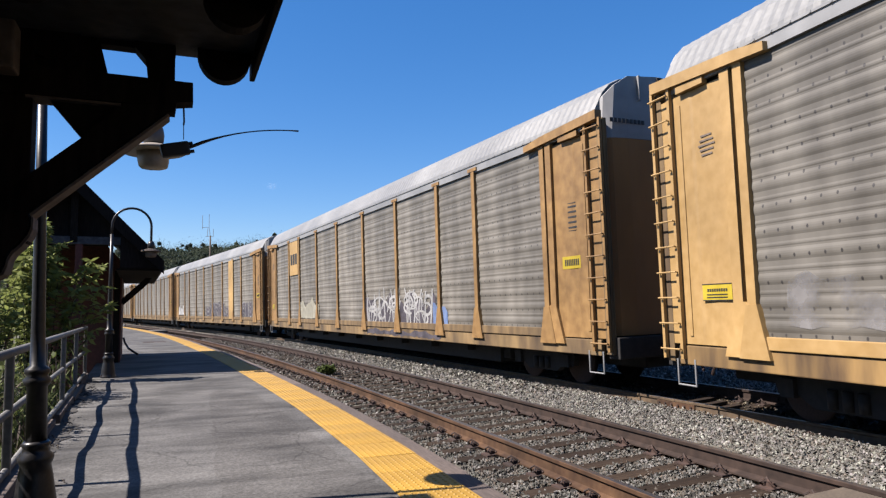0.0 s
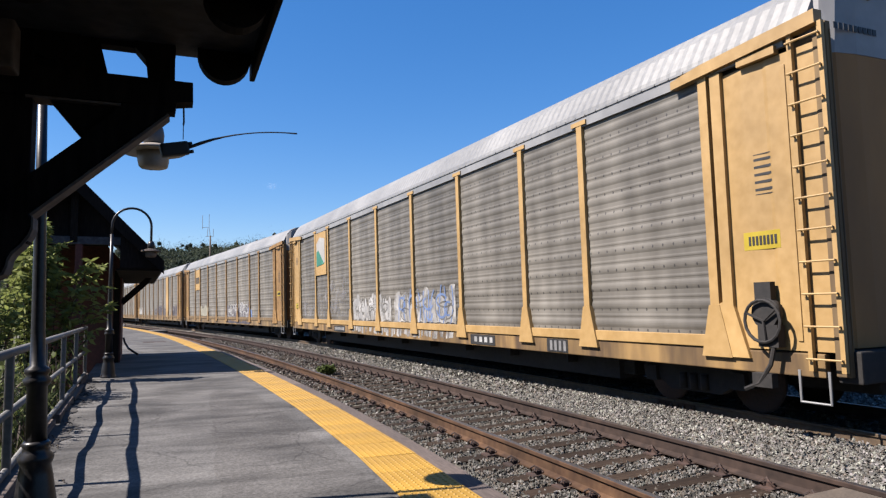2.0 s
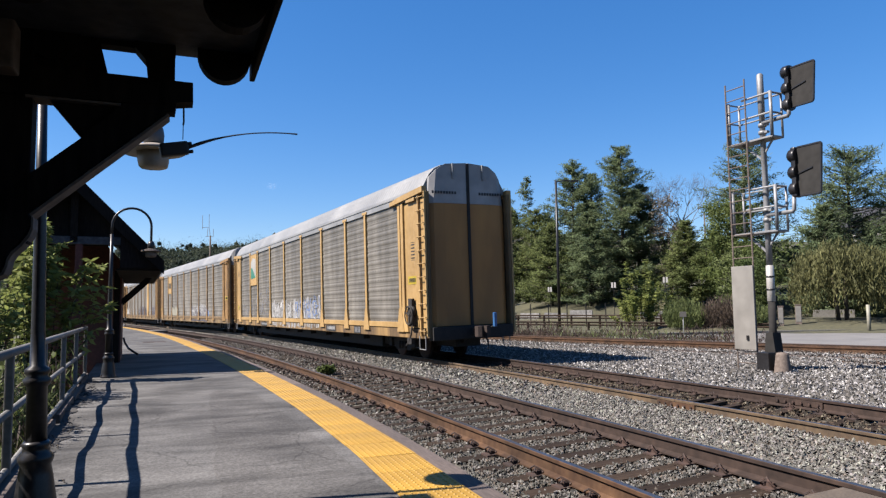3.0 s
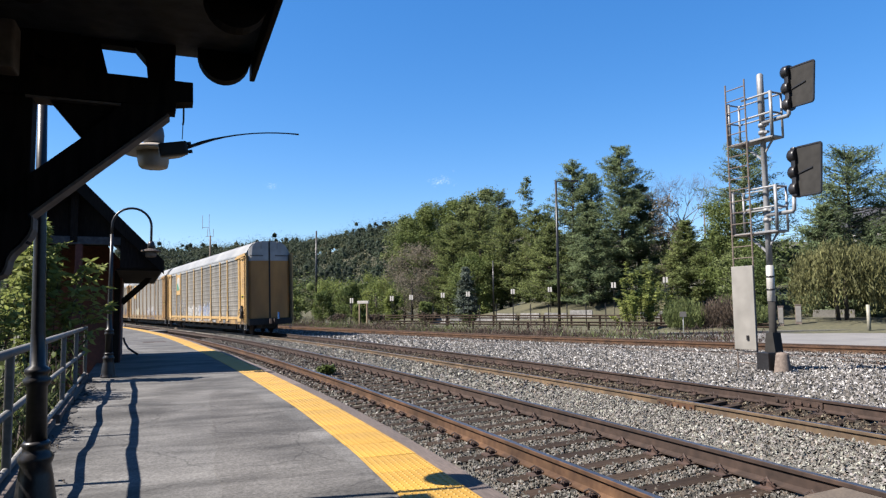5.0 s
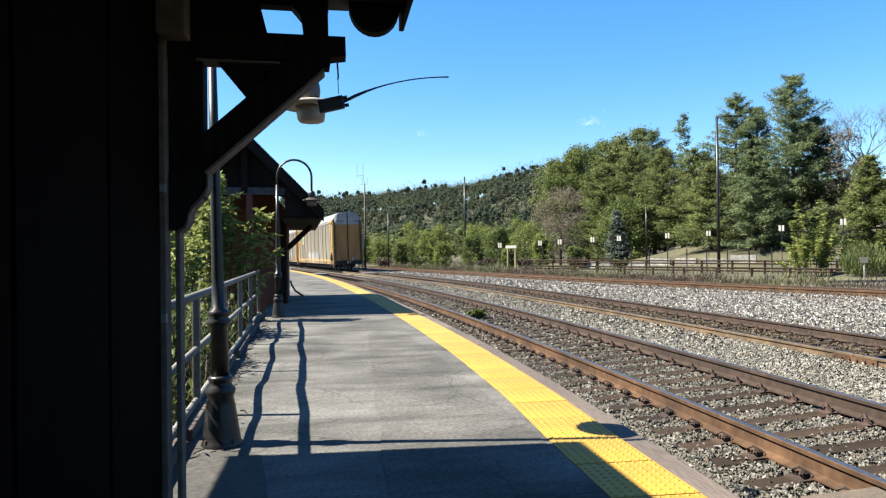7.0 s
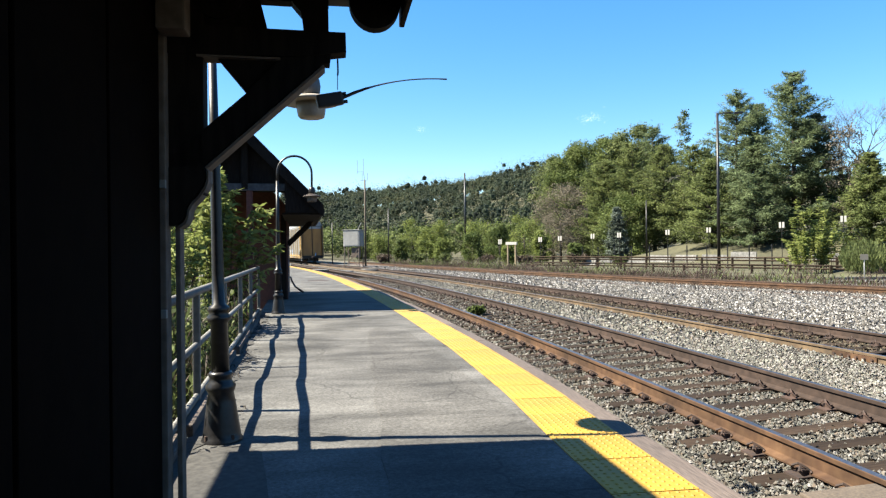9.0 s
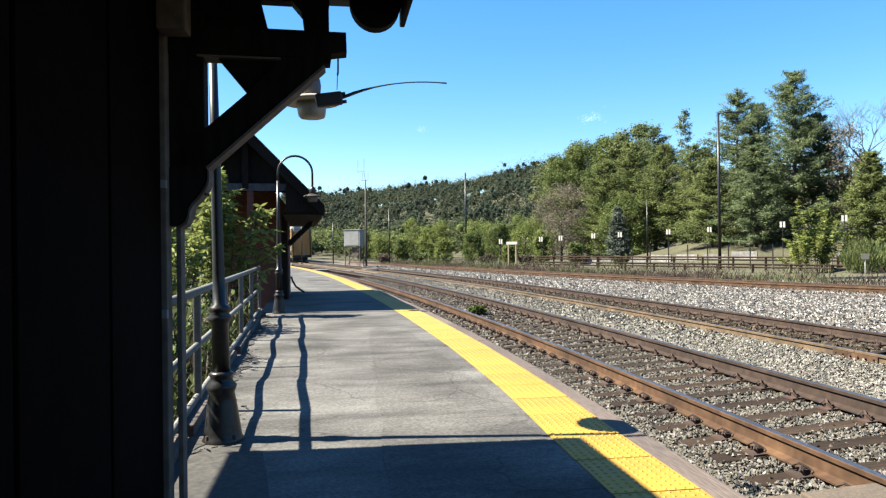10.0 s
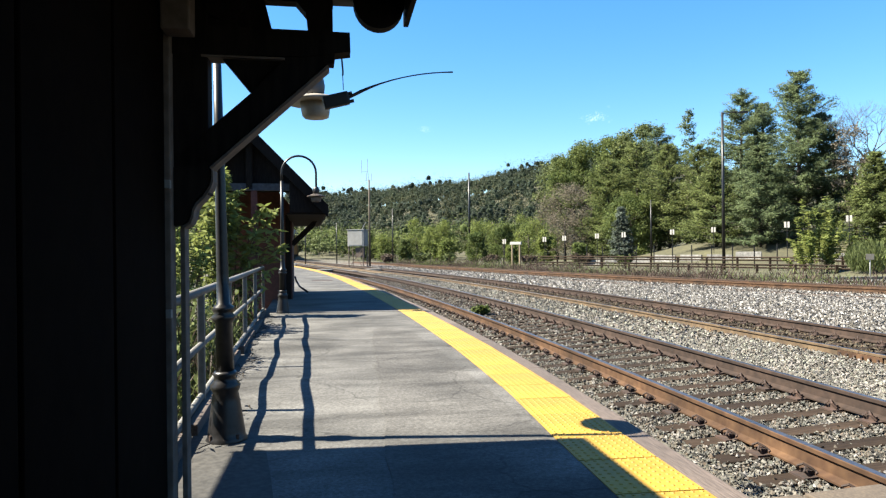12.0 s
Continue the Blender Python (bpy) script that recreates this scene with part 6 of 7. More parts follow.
def conifer(x, y, tall, wide, seed, count=14000, label="tall white pine with layered boughs", mat=None, full=0.7):
    """A soft pine: uneven whorls of boughs that sweep out and up, each carrying flat sprays of needles."""
    g = np.random.default_rng(seed)
    z = ground_z(x, y)
    tree = thing("tree", pose(x, y, z), label, "tree", "trees beyond the tracks")
    bm = bmesh.new()
    lean = g.normal(0, 0.012, 2) * tall
    tube(bm, [(0, 0, -0.3), (lean[0] * 0.4, lean[1] * 0.4, tall * 0.5), (lean[0], lean[1], tall * 0.99)], [tall * 0.016, tall * 0.011, 0.025], 8)
    boughs, h = [], tall * 0.05
    lump = g.uniform(0, 6.3, 4)
    while h < tall * 0.985:
        frac = h / tall
        ring = wide * 1.12 * (1 - frac) ** full * min(1.0, 0.62 + frac * 2.2)
        for j in range(5):
            a = g.uniform(0, 2 * math.pi)
            hb = h + g.uniform(-0.02, 0.02) * tall
            swell = 0.86 + 0.16 * math.sin(2 * a + lump[0] + frac * 9) + 0.13 * math.sin(3 * a + lump[1] - frac * 15)
            ln = ring * swell * g.uniform(0.62, 1.12) + 0.12
            rise = 0.08 + 0.55 * frac ** 2 + g.uniform(-0.08, 0.14)
            root = np.array([lean[0] * hb / tall, lean[1] * hb / tall, min(hb, tall * 0.97)])
            tip = root + np.array([ln * math.cos(a), ln * math.sin(a), ln * rise])
            boughs.append((root, tip))
            tube(bm, [tuple(root), tuple((root + tip) / 2 - np.array([0, 0, ln * 0.05])), tuple(tip)], [0.05, 0.035, 0.015], 4, cap=False)
        h += tall * 0.021
    part("trunk", bm, M_BARK, tree, "straight trunk and boughs")
    roots, tips = np.array([b[0] for b in boughs]), np.array([b[1] for b in boughs])
    ln = np.linalg.norm(tips - roots, axis=1)
    count = int(count * 1.9)
    pick = g.choice(len(boughs), count, p=(ln + 0.35) / (ln + 0.35).sum())
    fr = g.uniform(0.18, 1.06, count) ** 0.75
    spread = (0.16 + 0.1 * ln[pick]) * (0.45 + 0.75 * fr * (1.15 - fr))
    c = roots[pick] + (tips[pick] - roots[pick]) * fr[:, None] + g.normal(0, 1, (count, 3)) * np.array([1.0, 1.0, 0.42]) * spread[:, None]
    c[:, 2] -= 0.16 * ln[pick] * fr * (1 - fr)
    half = count // 2
    d = (tips[pick] - roots[pick]) / ln[pick][:, None]
    v1, f1 = leaves(c[:half], 0.1, 3.8, d[:half] * 0.5 + np.array([0, 0, 1.0]), 0.55, None, True)
    v2, f2 = leaves(c[half:], 0.075, 5.4, None, 0.8, d[half:] + np.array([0, 0, 0.25]), True)
    part("crown", raw_mesh("crown", np.concatenate([v1, v2]), np.concatenate([f1, f2 + len(v1)])), mat or M_NEEDLE, tree, "soft green needle boughs")
    return tree


def bare_tree(x, y, tall, seed):
    """A leafless crown: limbs that fork again and again into a wide fan of fine twigs."""
    r = random.Random(seed)
    tree = thing("tree", pose(x, y, ground_z(x, y)), "bare grey leafless tree", "tree", "trees beyond the tracks")
    bm, tips = bmesh.new(), []
    tube(bm, [(0, 0, -0.3), (0.1, 0, tall * 0.3), (0, 0.05, tall * 0.58)], [0.2, 0.15, 0.1], 8)
    for k in range(8):
        a = k * 0.85 + r.uniform(-0.2, 0.2)
        out = 0.7 + 0.5 * (k % 3)
        twig_tree(bm, Vector((0, 0, tall * (0.44 + 0.018 * k))), Vector((math.cos(a) * out, math.sin(a) * out, 1)).normalized(), tall * 0.165, 0.06, 5, tips, r)
    part("trunk", bm, M_BARK_GREY, tree, "grey trunk with bare branches")


def willow(x, y, tall, wide, seed):
    g = np.random.default_rng(seed)
    tree = thing("tree", pose(x, y, ground_z(x, y)), "weeping tree with drooping olive branches", "tree", "trees beyond the tracks")
    bm = bmesh.new()
    for dx in (-0.3, 0.25):
        tube(bm, [(dx, 0, -0.3), (dx * 1.3, 0.1, tall * 0.4), (dx * 2.2, 0, tall * 0.7)], [0.16, 0.12, 0.07], 7)
    part("trunk", bm, M_BARK, tree, "dark split trunk")
    n = 15000
    strands = 240
    strand = g.integers(0, strands, n)
    a, rr = g.uniform(0, 2 * math.pi, strands), np.sqrt(g.uniform(0.02, 1, strands)) * wide
    top = tall * (0.98 - 0.3 * (rr / wide) ** 2) + g.normal(0, 0.25, strands)
    drop = g.uniform(0.25, 0.72, strands) * tall
    u = g.random(n)
    c = np.stack([rr[strand] * np.cos(a[strand]) * (1 + 0.06 * u), rr[strand] * np.sin(a[strand]) * (1 + 0.06 * u), np.maximum(0.5, top[strand] - u * drop[strand])], 1) + g.normal(0, 0.13, (n, 3))
    v, f = leaves(c, 0.07, 4.0, None, 0.5, np.array([[0.0, 0.0, -1.0]]))
    part("crown", raw_mesh("crown", v, f), M_LEAF_WILLOW, tree, "drooping olive foliage")


deciduous(-6.9, 124.9, 18.0, 4.5, M_LEAF_OLIVE, 68, 3000, 0.45)
deciduous(-3.8, 119.0, 19.7, 4.6, M_LEAF_MID, 69, 3000, 0.45)
deciduous(-0.8, 115.1, 20.6, 4.6, M_LEAF_MID, 12, 3600, 0.45)
deciduous(2.7, 112.0, 20.7, 4.4, M_LEAF_MID, 71, 3600, 0.45)
deciduous(6.0, 110.0, 20.6, 4.6, M_LEAF_OLIVE, 13, 3600, 0.45)
deciduous(-4.6, 103.0, 11.6, 4.9, M_LEAF_DULL, 11, 3600, 0.26, "dull brownish thinly leaved tree")
conifer(9.0, 105.7, 18.2, 4.8, 72, 13000, "broad soft pine among the trees", full=0.5)
conifer(1.6, 101.0, 14.2, 4.6, 63, 11000, "broad soft pine among the trees", M_NEEDLE_OLIVE, full=0.5)
conifer(5.6, 99.0, 15.6, 4.8, 64, 12000, "broad soft pine among the trees", M_NEEDLE_OLIVE, full=0.5)
conifer(9.4, 95.0, 13.6, 4.8, 65, 11000, "broad soft pine among the trees", M_NEEDLE_OLIVE, full=0.55)
conifer(2.9, 84.5, 6.6, 1.7, 67, 4200, "small blue-grey spruce among the pines", M_SPRUCE)
deciduous(12.7, 103.3, 20.4, 1.5, M_LEAF_OLIVE, 14, 420, 0.36, "thin upright tree with sparse leaves", low=0.4)
deciduous(4.5, 95.0, 8.6, 3.8, M_LEAF_MID, 15, 2600, 0.4)
conifer(12.6, 92.0, 12.0, 4.4, 16, 10000, "broad soft pine among the trees", M_NEEDLE_OLIVE, full=0.55)
conifer(15.2, 96.9, 12.0, 3.4, 73, 8000, "slender soft pine among the trees")
conifer(17.3, 90.4, 17.0, 4.9, 17, 16000, full=0.45)
conifer(20.4, 92.8, 16.0, 4.4, 74, 13000, "broad soft pine among the trees", full=0.5)
conifer(21.5, 81.3, 18.1, 5.6, 18, 20000, full=0.62)
conifer(13.4, 84.0, 10.2, 4.4, 19, 9500, "young pine with drooping boughs", M_NEEDLE_OLIVE)
conifer(17.0, 79.0, 11.0, 4.4, 20, 9800, "young pine with drooping boughs")
conifer(24.2, 82.6, 13.2, 4.0, 66, 11000, "broad soft pine among the trees", full=0.6)
deciduous(26.2, 79.0, 12.0, 2.8, M_LEAF_DULL, 21, 1500, 0.3, "thin grey-brown tree with few leaves")
deciduous(24.6, 86.0, 13.0, 2.2, M_LEAF_DULL, 75, 700, 0.3, "thin grey-brown tree with few leaves")
bare_tree(28.0, 80.0, 14.9, 22)
conifer(26.4, 74.5, 9.4, 3.6, 23, 9000, "young pine with drooping boughs", M_NEEDLE_OLIVE)
conifer(32.7, 74.0, 17.2, 5.8, 24, full=0.45)
deciduous(29.8, 71.0, 12.4, 3.6, M_LEAF_MID, 78, 2600, 0.36, "broad dark green tree")
deciduous(30.0, 68.0, 7.2, 3.0, M_LEAF_MID, 25, 2400, 0.32, "bright green young tree")
conifer(38.8, 65.0, 15.4, 6.6, 26, full=0.5)
conifer(43.0, 63.0, 13.0, 6.0, 27, full=0.5)
conifer(34.8, 62.0, 10.5, 4.2, 34, 8606, "young pine with drooping boughs")
willow(27.2, 47.0, 5.4, 3.1, 29)
willow(32.5, 48.5, 5.2, 3.0, 30)
deciduous(22.6, 50.5, 4.4, 1.9, M_LEAF_MID, 76, 1300, 0.26, "low green tree beside the weeping trees")
deciduous(24.0, 55.0, 5.6, 2.4, M_LEAF_OLIVE, 77, 1300, 0.3, "low green tree beside the weeping trees")
leafy_shoots("bush", 14.6, 52.4, -0.35, shoot_tips(31, 30, 1.75, 0.9, 3.1) + [(-0.55, 0.2, 5.1), (-0.2, 0.0, 4.3), (0.25, 0.1, 4.5), (0.7, 0.2, 4.2), (0.95, 0.1, 5.3), (1.2, -0.1, 4.4), (-0.95, 0.0, 3.9)], 0.085, 26, M_LEAF_SHRUB, "tall light-green bush with upright shoots beside the road", 31, 0.1, 0.75)
leafy_shoots("bush", 16.1, 53.0, -0.35, shoot_tips(36, 24, 1.4, 1.4, 4.0), 0.085, 20, M_LEAF_SHRUB, "light-green bush beside the road", 36, 0.1, 0.6)


def grass_clump(x, y, tall, wide, mat, seed, count, label):
    """Tall fuzzy blades rising and leaning outwards from one root."""
    g = np.random.default_rng(seed)
    clump = thing("grass_clump", pose(x, y, ground_z(x, y)), label, "tall grass")
    a, rr = g.uniform(0, 2 * math.pi, count), np.sqrt(g.random(count)) * wide
    u = g.random(count) ** 0.8
    top = tall * (1 - 0.45 * (rr / wide) ** 2) * g.uniform(0.7, 1.1, count)
    c = np.stack([rr * np.cos(a) * (0.75 + 0.3 * u), rr * np.sin(a) * (0.75 + 0.3 * u), 0.08 + u * top], 1)
    v, f = leaves(c, 0.035, 9.0, None, 0.35, np.stack([np.cos(a) * 0.3 * rr / wide, np.sin(a) * 0.3 * rr / wide, np.ones(count)], 1))
    part("foliage", raw_mesh("foliage", v, f), mat, clump, "dense fine blades")
    tagged(clump.children[0], "dense fine blades", kind="stuff")


grass_clump(16.6, 47.5, 2.0, 1.5, M_LEAF_OLIVE, 32, 5200, "tall olive grass clump beside the road")
grass_clump(19.0, 46.8, 2.0, 1.7, M_LEAF_DRY, 33, 5200, "tall dry brown grass clump beside the road")
grass_clump(20.6, 46.2, 1.6, 1.2, M_LEAF_OLIVE, 35, 3600, "olive grass clump beside the road")
# young growth along the left side of the line
YOUNG = ((-9.5, 80, 3.4), (-14.5, 84, 5.2), (-19, 88, 4.2), (-22.5, 94, 6.4), (-27, 96, 4.4), (-31, 99, 5.6), (-6.0, 85, 5.4), (-2.0, 82, 3.2), (-16, 99, 8.0), (-24, 106, 8.5), (-36, 106, 6.5), (-9.5, 98, 8.6), (-29, 110, 9.0), (-12, 90, 6.6))
for k, (bx, by, bh) in enumerate(YOUNG):
    deciduous(bx, by, bh * 0.8, bh * (0.26 + 0.05 * (k % 3)), (M_LEAF_LIGHT, M_LEAF_MID, M_LEAF_LIGHT)[k % 3], 40 + k, 1000, 0.3, "young green tree beside the line", low=0.05)
for k, (bx, by, bh) in enumerate(((-11.5, 76, 1.6), (-17, 80, 1.9), (-7.2, 74, 1.5), (-21, 82, 2.0), (-1.5, 70, 1.7), (2.6, 68, 1.5), (-26, 84, 1.8))):
    build_bush(bx, by, bh, bh * 0.8, (M_LEAF_DRY, M_LEAF_OLIVE)[k % 2], 70 + k, 0.12, 900, "low dry scrub bush beside the line", depth=2)


def crown_core(sides, rings):
    """Points and faces of a coarse round crown, open below."""
    pts = [(0.0, 0.0, 1.0)]
    for i in range(1, rings + 1):
        th = i / rings * 2.2
        for j in range(sides):
            ph = (j + 0.5 * (i % 2)) / sides * 2 * math.pi
            pts.append((math.sin(th) * math.cos(ph), math.sin(th) * math.sin(ph), math.cos(th)))
    quads = [(0, 0, 1 + j, 1 + (j + 1) % sides) for j in range(sides)]
    for i in range(rings - 1):
        for j in range(sides):
            p, q = 1 + i * sides + j, 1 + i * sides + (j + 1) % sides
            quads.append((p, p + sides, q + sides, q))
    return np.array(pts), quads


def far_woods():
    """The wooded ridge and its foot: each tree a few rounded lobes of foliage set with loose leaves."""
    pts, quads = crown_core(5, 2)
    tris = np.array([(p, q, r) for o, p, q, r in quads if o == p] + [t for o, p, q, r in quads if o != p for t in ((o, p, q), (o, q, r))])

    def stand(n, d0, d1, a0, a1, tall, leaf, per, mat, label, loose=1.1, wide=0.9, lobes=4, fat=(0.13, 0.28)):
        d = np.sqrt(rng.uniform(d0 ** 2, d1 ** 2, n))
        a = np.radians(rng.uniform(a0, a1, n))
        x, y = d * np.sin(a), d * np.cos(a)
        z = height(x, y)
        hh = tall * rng.uniform(0.6, 1.3, n)
        m = n * lobes
        off = rng.normal(0, 1, (n, lobes, 3)) * np.array([0.17, 0.17, 0.08])
        off[:, 0, :2] *= 0.3
        off[:, 0, 2] = 0.1
        mid = (np.stack([x, y, z + hh * 0.43], 1)[:, None] + off * hh[:, None, None]).reshape(m, 3)
        size = (hh[:, None] * rng.uniform(*fat, (n, lobes))).reshape(m)
        size3 = size[:, None] * np.array([wide, wide, 1.15])
        bump = 1 + rng.normal(0, 0.07, (m, len(pts), 1))
        cv = (pts[None] * 0.28 * bump * size3[:, None] + mid[:, None]).reshape(-1, 3)
        cf = (tris[None] + (np.arange(m) * len(pts))[:, None, None]).reshape(-1, 3)
        c = unit(m * per).reshape(m, per, 3)
        c[:, :, 2] = abs(c[:, :, 2]) * 1.2 - 0.3
        face = c.reshape(-1, 3) + np.array([0, 0, 0.35])
        c = c * rng.uniform(0.35, 1.35, (m, per, 1)) * size3[:, None] + mid[:, None]
        v, f = leaves(c.reshape(-1, 3), leaf * 1.35, 1.2, face, loose, None, True)
        tagged(part("far_woods", raw_mesh("far_woods", np.concatenate([v, cv]), np.concatenate([f, cf + len(v)])), mat), label, "woods", kind="stuff")
    stand(1700, 190, 405, -40, 6, 11.5, 0.29, 36, M_FAR_WOOD, "dense green woods on the far ridge", 0.45, 1.0)
    stand(460, 190, 430, -40, 6, 11.0, 0.29, 36, M_FAR_OLIVE, "olive tinged trees on the far ridge", 0.45, 1.0)
    stand(560, 375, 430, -40, 6, 15.5, 0.29, 36, M_FAR_WOOD, "green trees along the ridge top", 0.5, 1.0)
    stand(110, 330, 428, -40, -8, 8.0, 0.34, 40, M_LEAF_DULL, "greyish trees along the ridge top", 0.7, 0.9)
    stand(260, 125, 195, -36, 2, 8.4, 0.21, 64, M_LEAF_MID, "green trees at the foot of the ridge", 0.6, 0.95, 5)
    stand(130, 125, 190, -36, 2, 8.0, 0.21, 64, M_FAR_OLIVE, "olive trees at the foot of the ridge", 0.6, 0.95, 5)
    stand(80, 112, 150, -34, -4, 5.6, 0.17, 70, M_LEAF_OLIVE, "lighter green young woods", 0.6, 0.85, 5)
    stand(150, 104, 170, 0, 48, 9.0, 0.4, 34, M_LEAF_MID, "green woods behind the pines", 0.7, lobes=5)
    stand(110, 72, 100, 28, 52, 7.0, 0.3, 46, M_FAR_WOOD, "dark green woods behind the car park", 0.6, lobes=5)


far_woods()


def verge():
    """Rough plants between the siding and the car park."""
    n = 34000
    s, o = rng.uniform(8, 85, n), rng.uniform(3.4, 9.0, n)
    h = np.interp(s, SIDING[0], SIDING[3])
    x = np.interp(s, SIDING[0], SIDING[1]) + o * np.cos(h)
    y = np.interp(s, SIDING[0], SIDING[2]) + o * np.sin(h)
    clump = 0.25 + 0.75 * np.clip(np.sin(x * 0.9 + 0.5 * np.sin(y * 0.3)) * np.cos(y * 0.7) + 0.3, 0, 1)
    z = height(x, y) + rng.uniform(0, 1.25, n) * clump * (0.4 + 0.6 * rng.random(n))
    kind_of = (np.sin(x * 0.31 + 1.0) * np.cos(y * 0.23) + rng.normal(0, 0.5, n)) > 0.5
    for pick, mat, label in ((kind_of, M_LEAF_OLIVE, "rough brown-green weeds along the siding"), (~kind_of, M_LEAF_RUSSET, "dry russet weeds along the siding")):
        v, f = leaves(np.stack([x, y, z], 1)[pick], 0.028, 10.0, None, 0.6, np.array([[0.0, 0.0, 1.0]]))
        tagged(part("verge_weeds", raw_mesh("verge_weeds", v, f), mat), label, "weeds", kind="stuff")


verge()

build_bush(-3.05, 18.23, 0.55, 0.4, M_LEAF_MID, 61, 0.05, 700, "small green weed between the rails", z=-0.2, depth=1)


# ---- signal mast ----
M_GREY_BACK = material("signal_grey", (0.034, 0.033, 0.031), (0.052, 0.05, 0.047), 5, 0.85, stain=0.25, spec=0.15)


def build_signal():
    x0, y0 = 8.45, 17.74
    sig = thing("railway_signal", pose(x0, y0, -0.25, 0, 0, -64), "silver railway signal mast with two black signal heads", "railway signal")
    bm = bmesh.new()
    lathe(bm, [(0.08, 2.7), (0.075, 4.0), (0.07, 6.75), (0.085, 6.76), (0.085, 7.8), (0.05, 7.84), (0.01, 7.85)], 16)
    part("mast", bm, M_SILVER, sig, "silver steel mast")
    bm = bmesh.new()
    lathe(bm, [(0.095, 0.35), (0.09, 1.86)], 16)
    part("mast_lower", bm, M_GREY_BACK, sig, "dull grey lower mast")
    bm = bmesh.new()
    lathe(bm, [(0.088, 1.84), (0.1, 1.85), (0.096, 2.76), (0.078, 2.77)], 16)
    sleeve = part("mast_sleeve", bm, M_LAMP_WHITE, sig, "white reflective sleeve with dark bands")
    for z in (2.12, 2.45):
        bm = bmesh.new()
        lathe(bm, [(0.09, z), (0.104, z + 0.005), (0.104, z + 0.045), (0.09, z + 0.05)], 16)
        part("band", bm, M_BLACK_PAINT, sleeve)
    for z in (3.9, 4.15, 6.2, 6.4):
        bm = bmesh.new()
        lathe(bm, [(0.06, z), (0.105, z + 0.01), (0.105, z + 0.09), (0.06, z + 0.1)], 14)
        box(bm, 0.08, 0.17, -0.05, 0.05, z + 0.02, z + 0.08)
        part("mast_clamp", bm, M_SILVER, sig, "bolted silver clamp")
    bm = bmesh.new()
    prism(bm, [(-0.24, 0.0), (0.24, 0.0), (0.17, 0.45), (0.1, 1.05), (-0.1, 1.05), (-0.17, 0.45)], "y", -0.15, 0.15)
    part("mast_base", bm, M_GREY_BACK, sig, "dark flared mast base")
    part("base_box", bevel_box(-0.2, 0.16, -0.42, -0.16, -0.05, 0.56, 0.02), M_BLACK_PAINT, sig, "black junction box")
    bm = bmesh.new()
    lathe(bm, [(0.22, -0.05), (0.21, 0.06), (0.15, 0.5), (0.13, 0.56), (0.03, 0.58)], 18, (0.4, -0.22))
    part("bell_cover", bm, M_TRIM, sig, "grey bell-shaped cover")
    for z in (6.08, 3.65):
        plat = part("service_platform", bevel_box(-0.9, 0.46, -0.22, 0.22, z - 0.05, z, 0.008), M_SILVER, sig, "silver grated platform with guard rails")
        for xx, yy, rr in ((-0.88, -0.2, 0.042), (-0.88, 0.2, 0.03), (0.44, -0.2, 0.042), (0.44, 0.2, 0.03)):
            bm = bmesh.new()
            tube(bm, [(xx, yy, z), (xx, yy, z + 1.15)], rr, 8)
            part("guard_post", bm, M_SILVER, plat)
        for dz in (0.6, 1.12):
            bm = bmesh.new()
            tube(bm, [(-0.45, -0.2, z + dz), (0.44, -0.2, z + dz), (0.44, 0.2, z + dz)], 0.028, 6)
            tube(bm, [(-0.88, -0.2, z + dz), (-0.88, 0.2, z + dz), (0.44, 0.2, z + dz)], 0.022, 6)
            part("guard_rail", bm, M_SILVER, plat)
        bm = bmesh.new()
        tube(bm, [(0.05, -0.05, z + 0.42), (0.8, -0.05, z + 0.42), (0.83, -0.05, z + 0.45), (0.84, -0.03, z + 0.9)], 0.052, 10)
        part("head_arm", bm, M_SILVER, sig, "silver bent arm")
        bm = bmesh.new()
        beam(bm, (-0.62, 0, z - 0.05), (-0.02, 0, z - 0.55), 0.05, 0.05, up=(0, 1, 0))
        beam(bm, (0.3, 0, z - 0.05), (0.02, 0, z - 0.4), 0.04, 0.04, up=(0, 1, 0))
        part("platform_brace", bm, M_SILVER, sig)
    ladder = part("ladder", ladder_obj(), M_TRIM, sig, "tall grey ladder")
    ladder.matrix_basis = pose(-0.9, -0.27, 0.0, 0, 0, 0)
    part("anti_climb_plate", bevel_box(-0.93, -0.25, -0.34, -0.3, 0.6, 2.78, 0.01), M_GUARD, sig, "grey locked sheet-metal ladder guard")
    part("guard_lock", bevel_box(-0.52, -0.45, -0.37, -0.34, 0.85, 0.97, 0.004), M_BLACK_PAINT, sig)
    for x, z, w, hh in ((1.2, 7.2, 0.33, 0.5), (1.26, 5.04, 0.33, 0.61)):
        head = signal_head(w, hh)
        head.parent = sig
        head.matrix_basis = pose(x, 0.0, z, 0, 0, 0)
    return sig


def ladder_obj():
    bm = bmesh.new()
    for x in (0, 0.62):
        tube(bm, [(x, 0, 0.0), (x, 0, 7.75)], 0.022, 6)
    for i in range(25):
        tube(bm, [(0, 0, 0.25 + i * 0.305), (0.62, 0, 0.25 + i * 0.305)], 0.014, 6)
    return bm


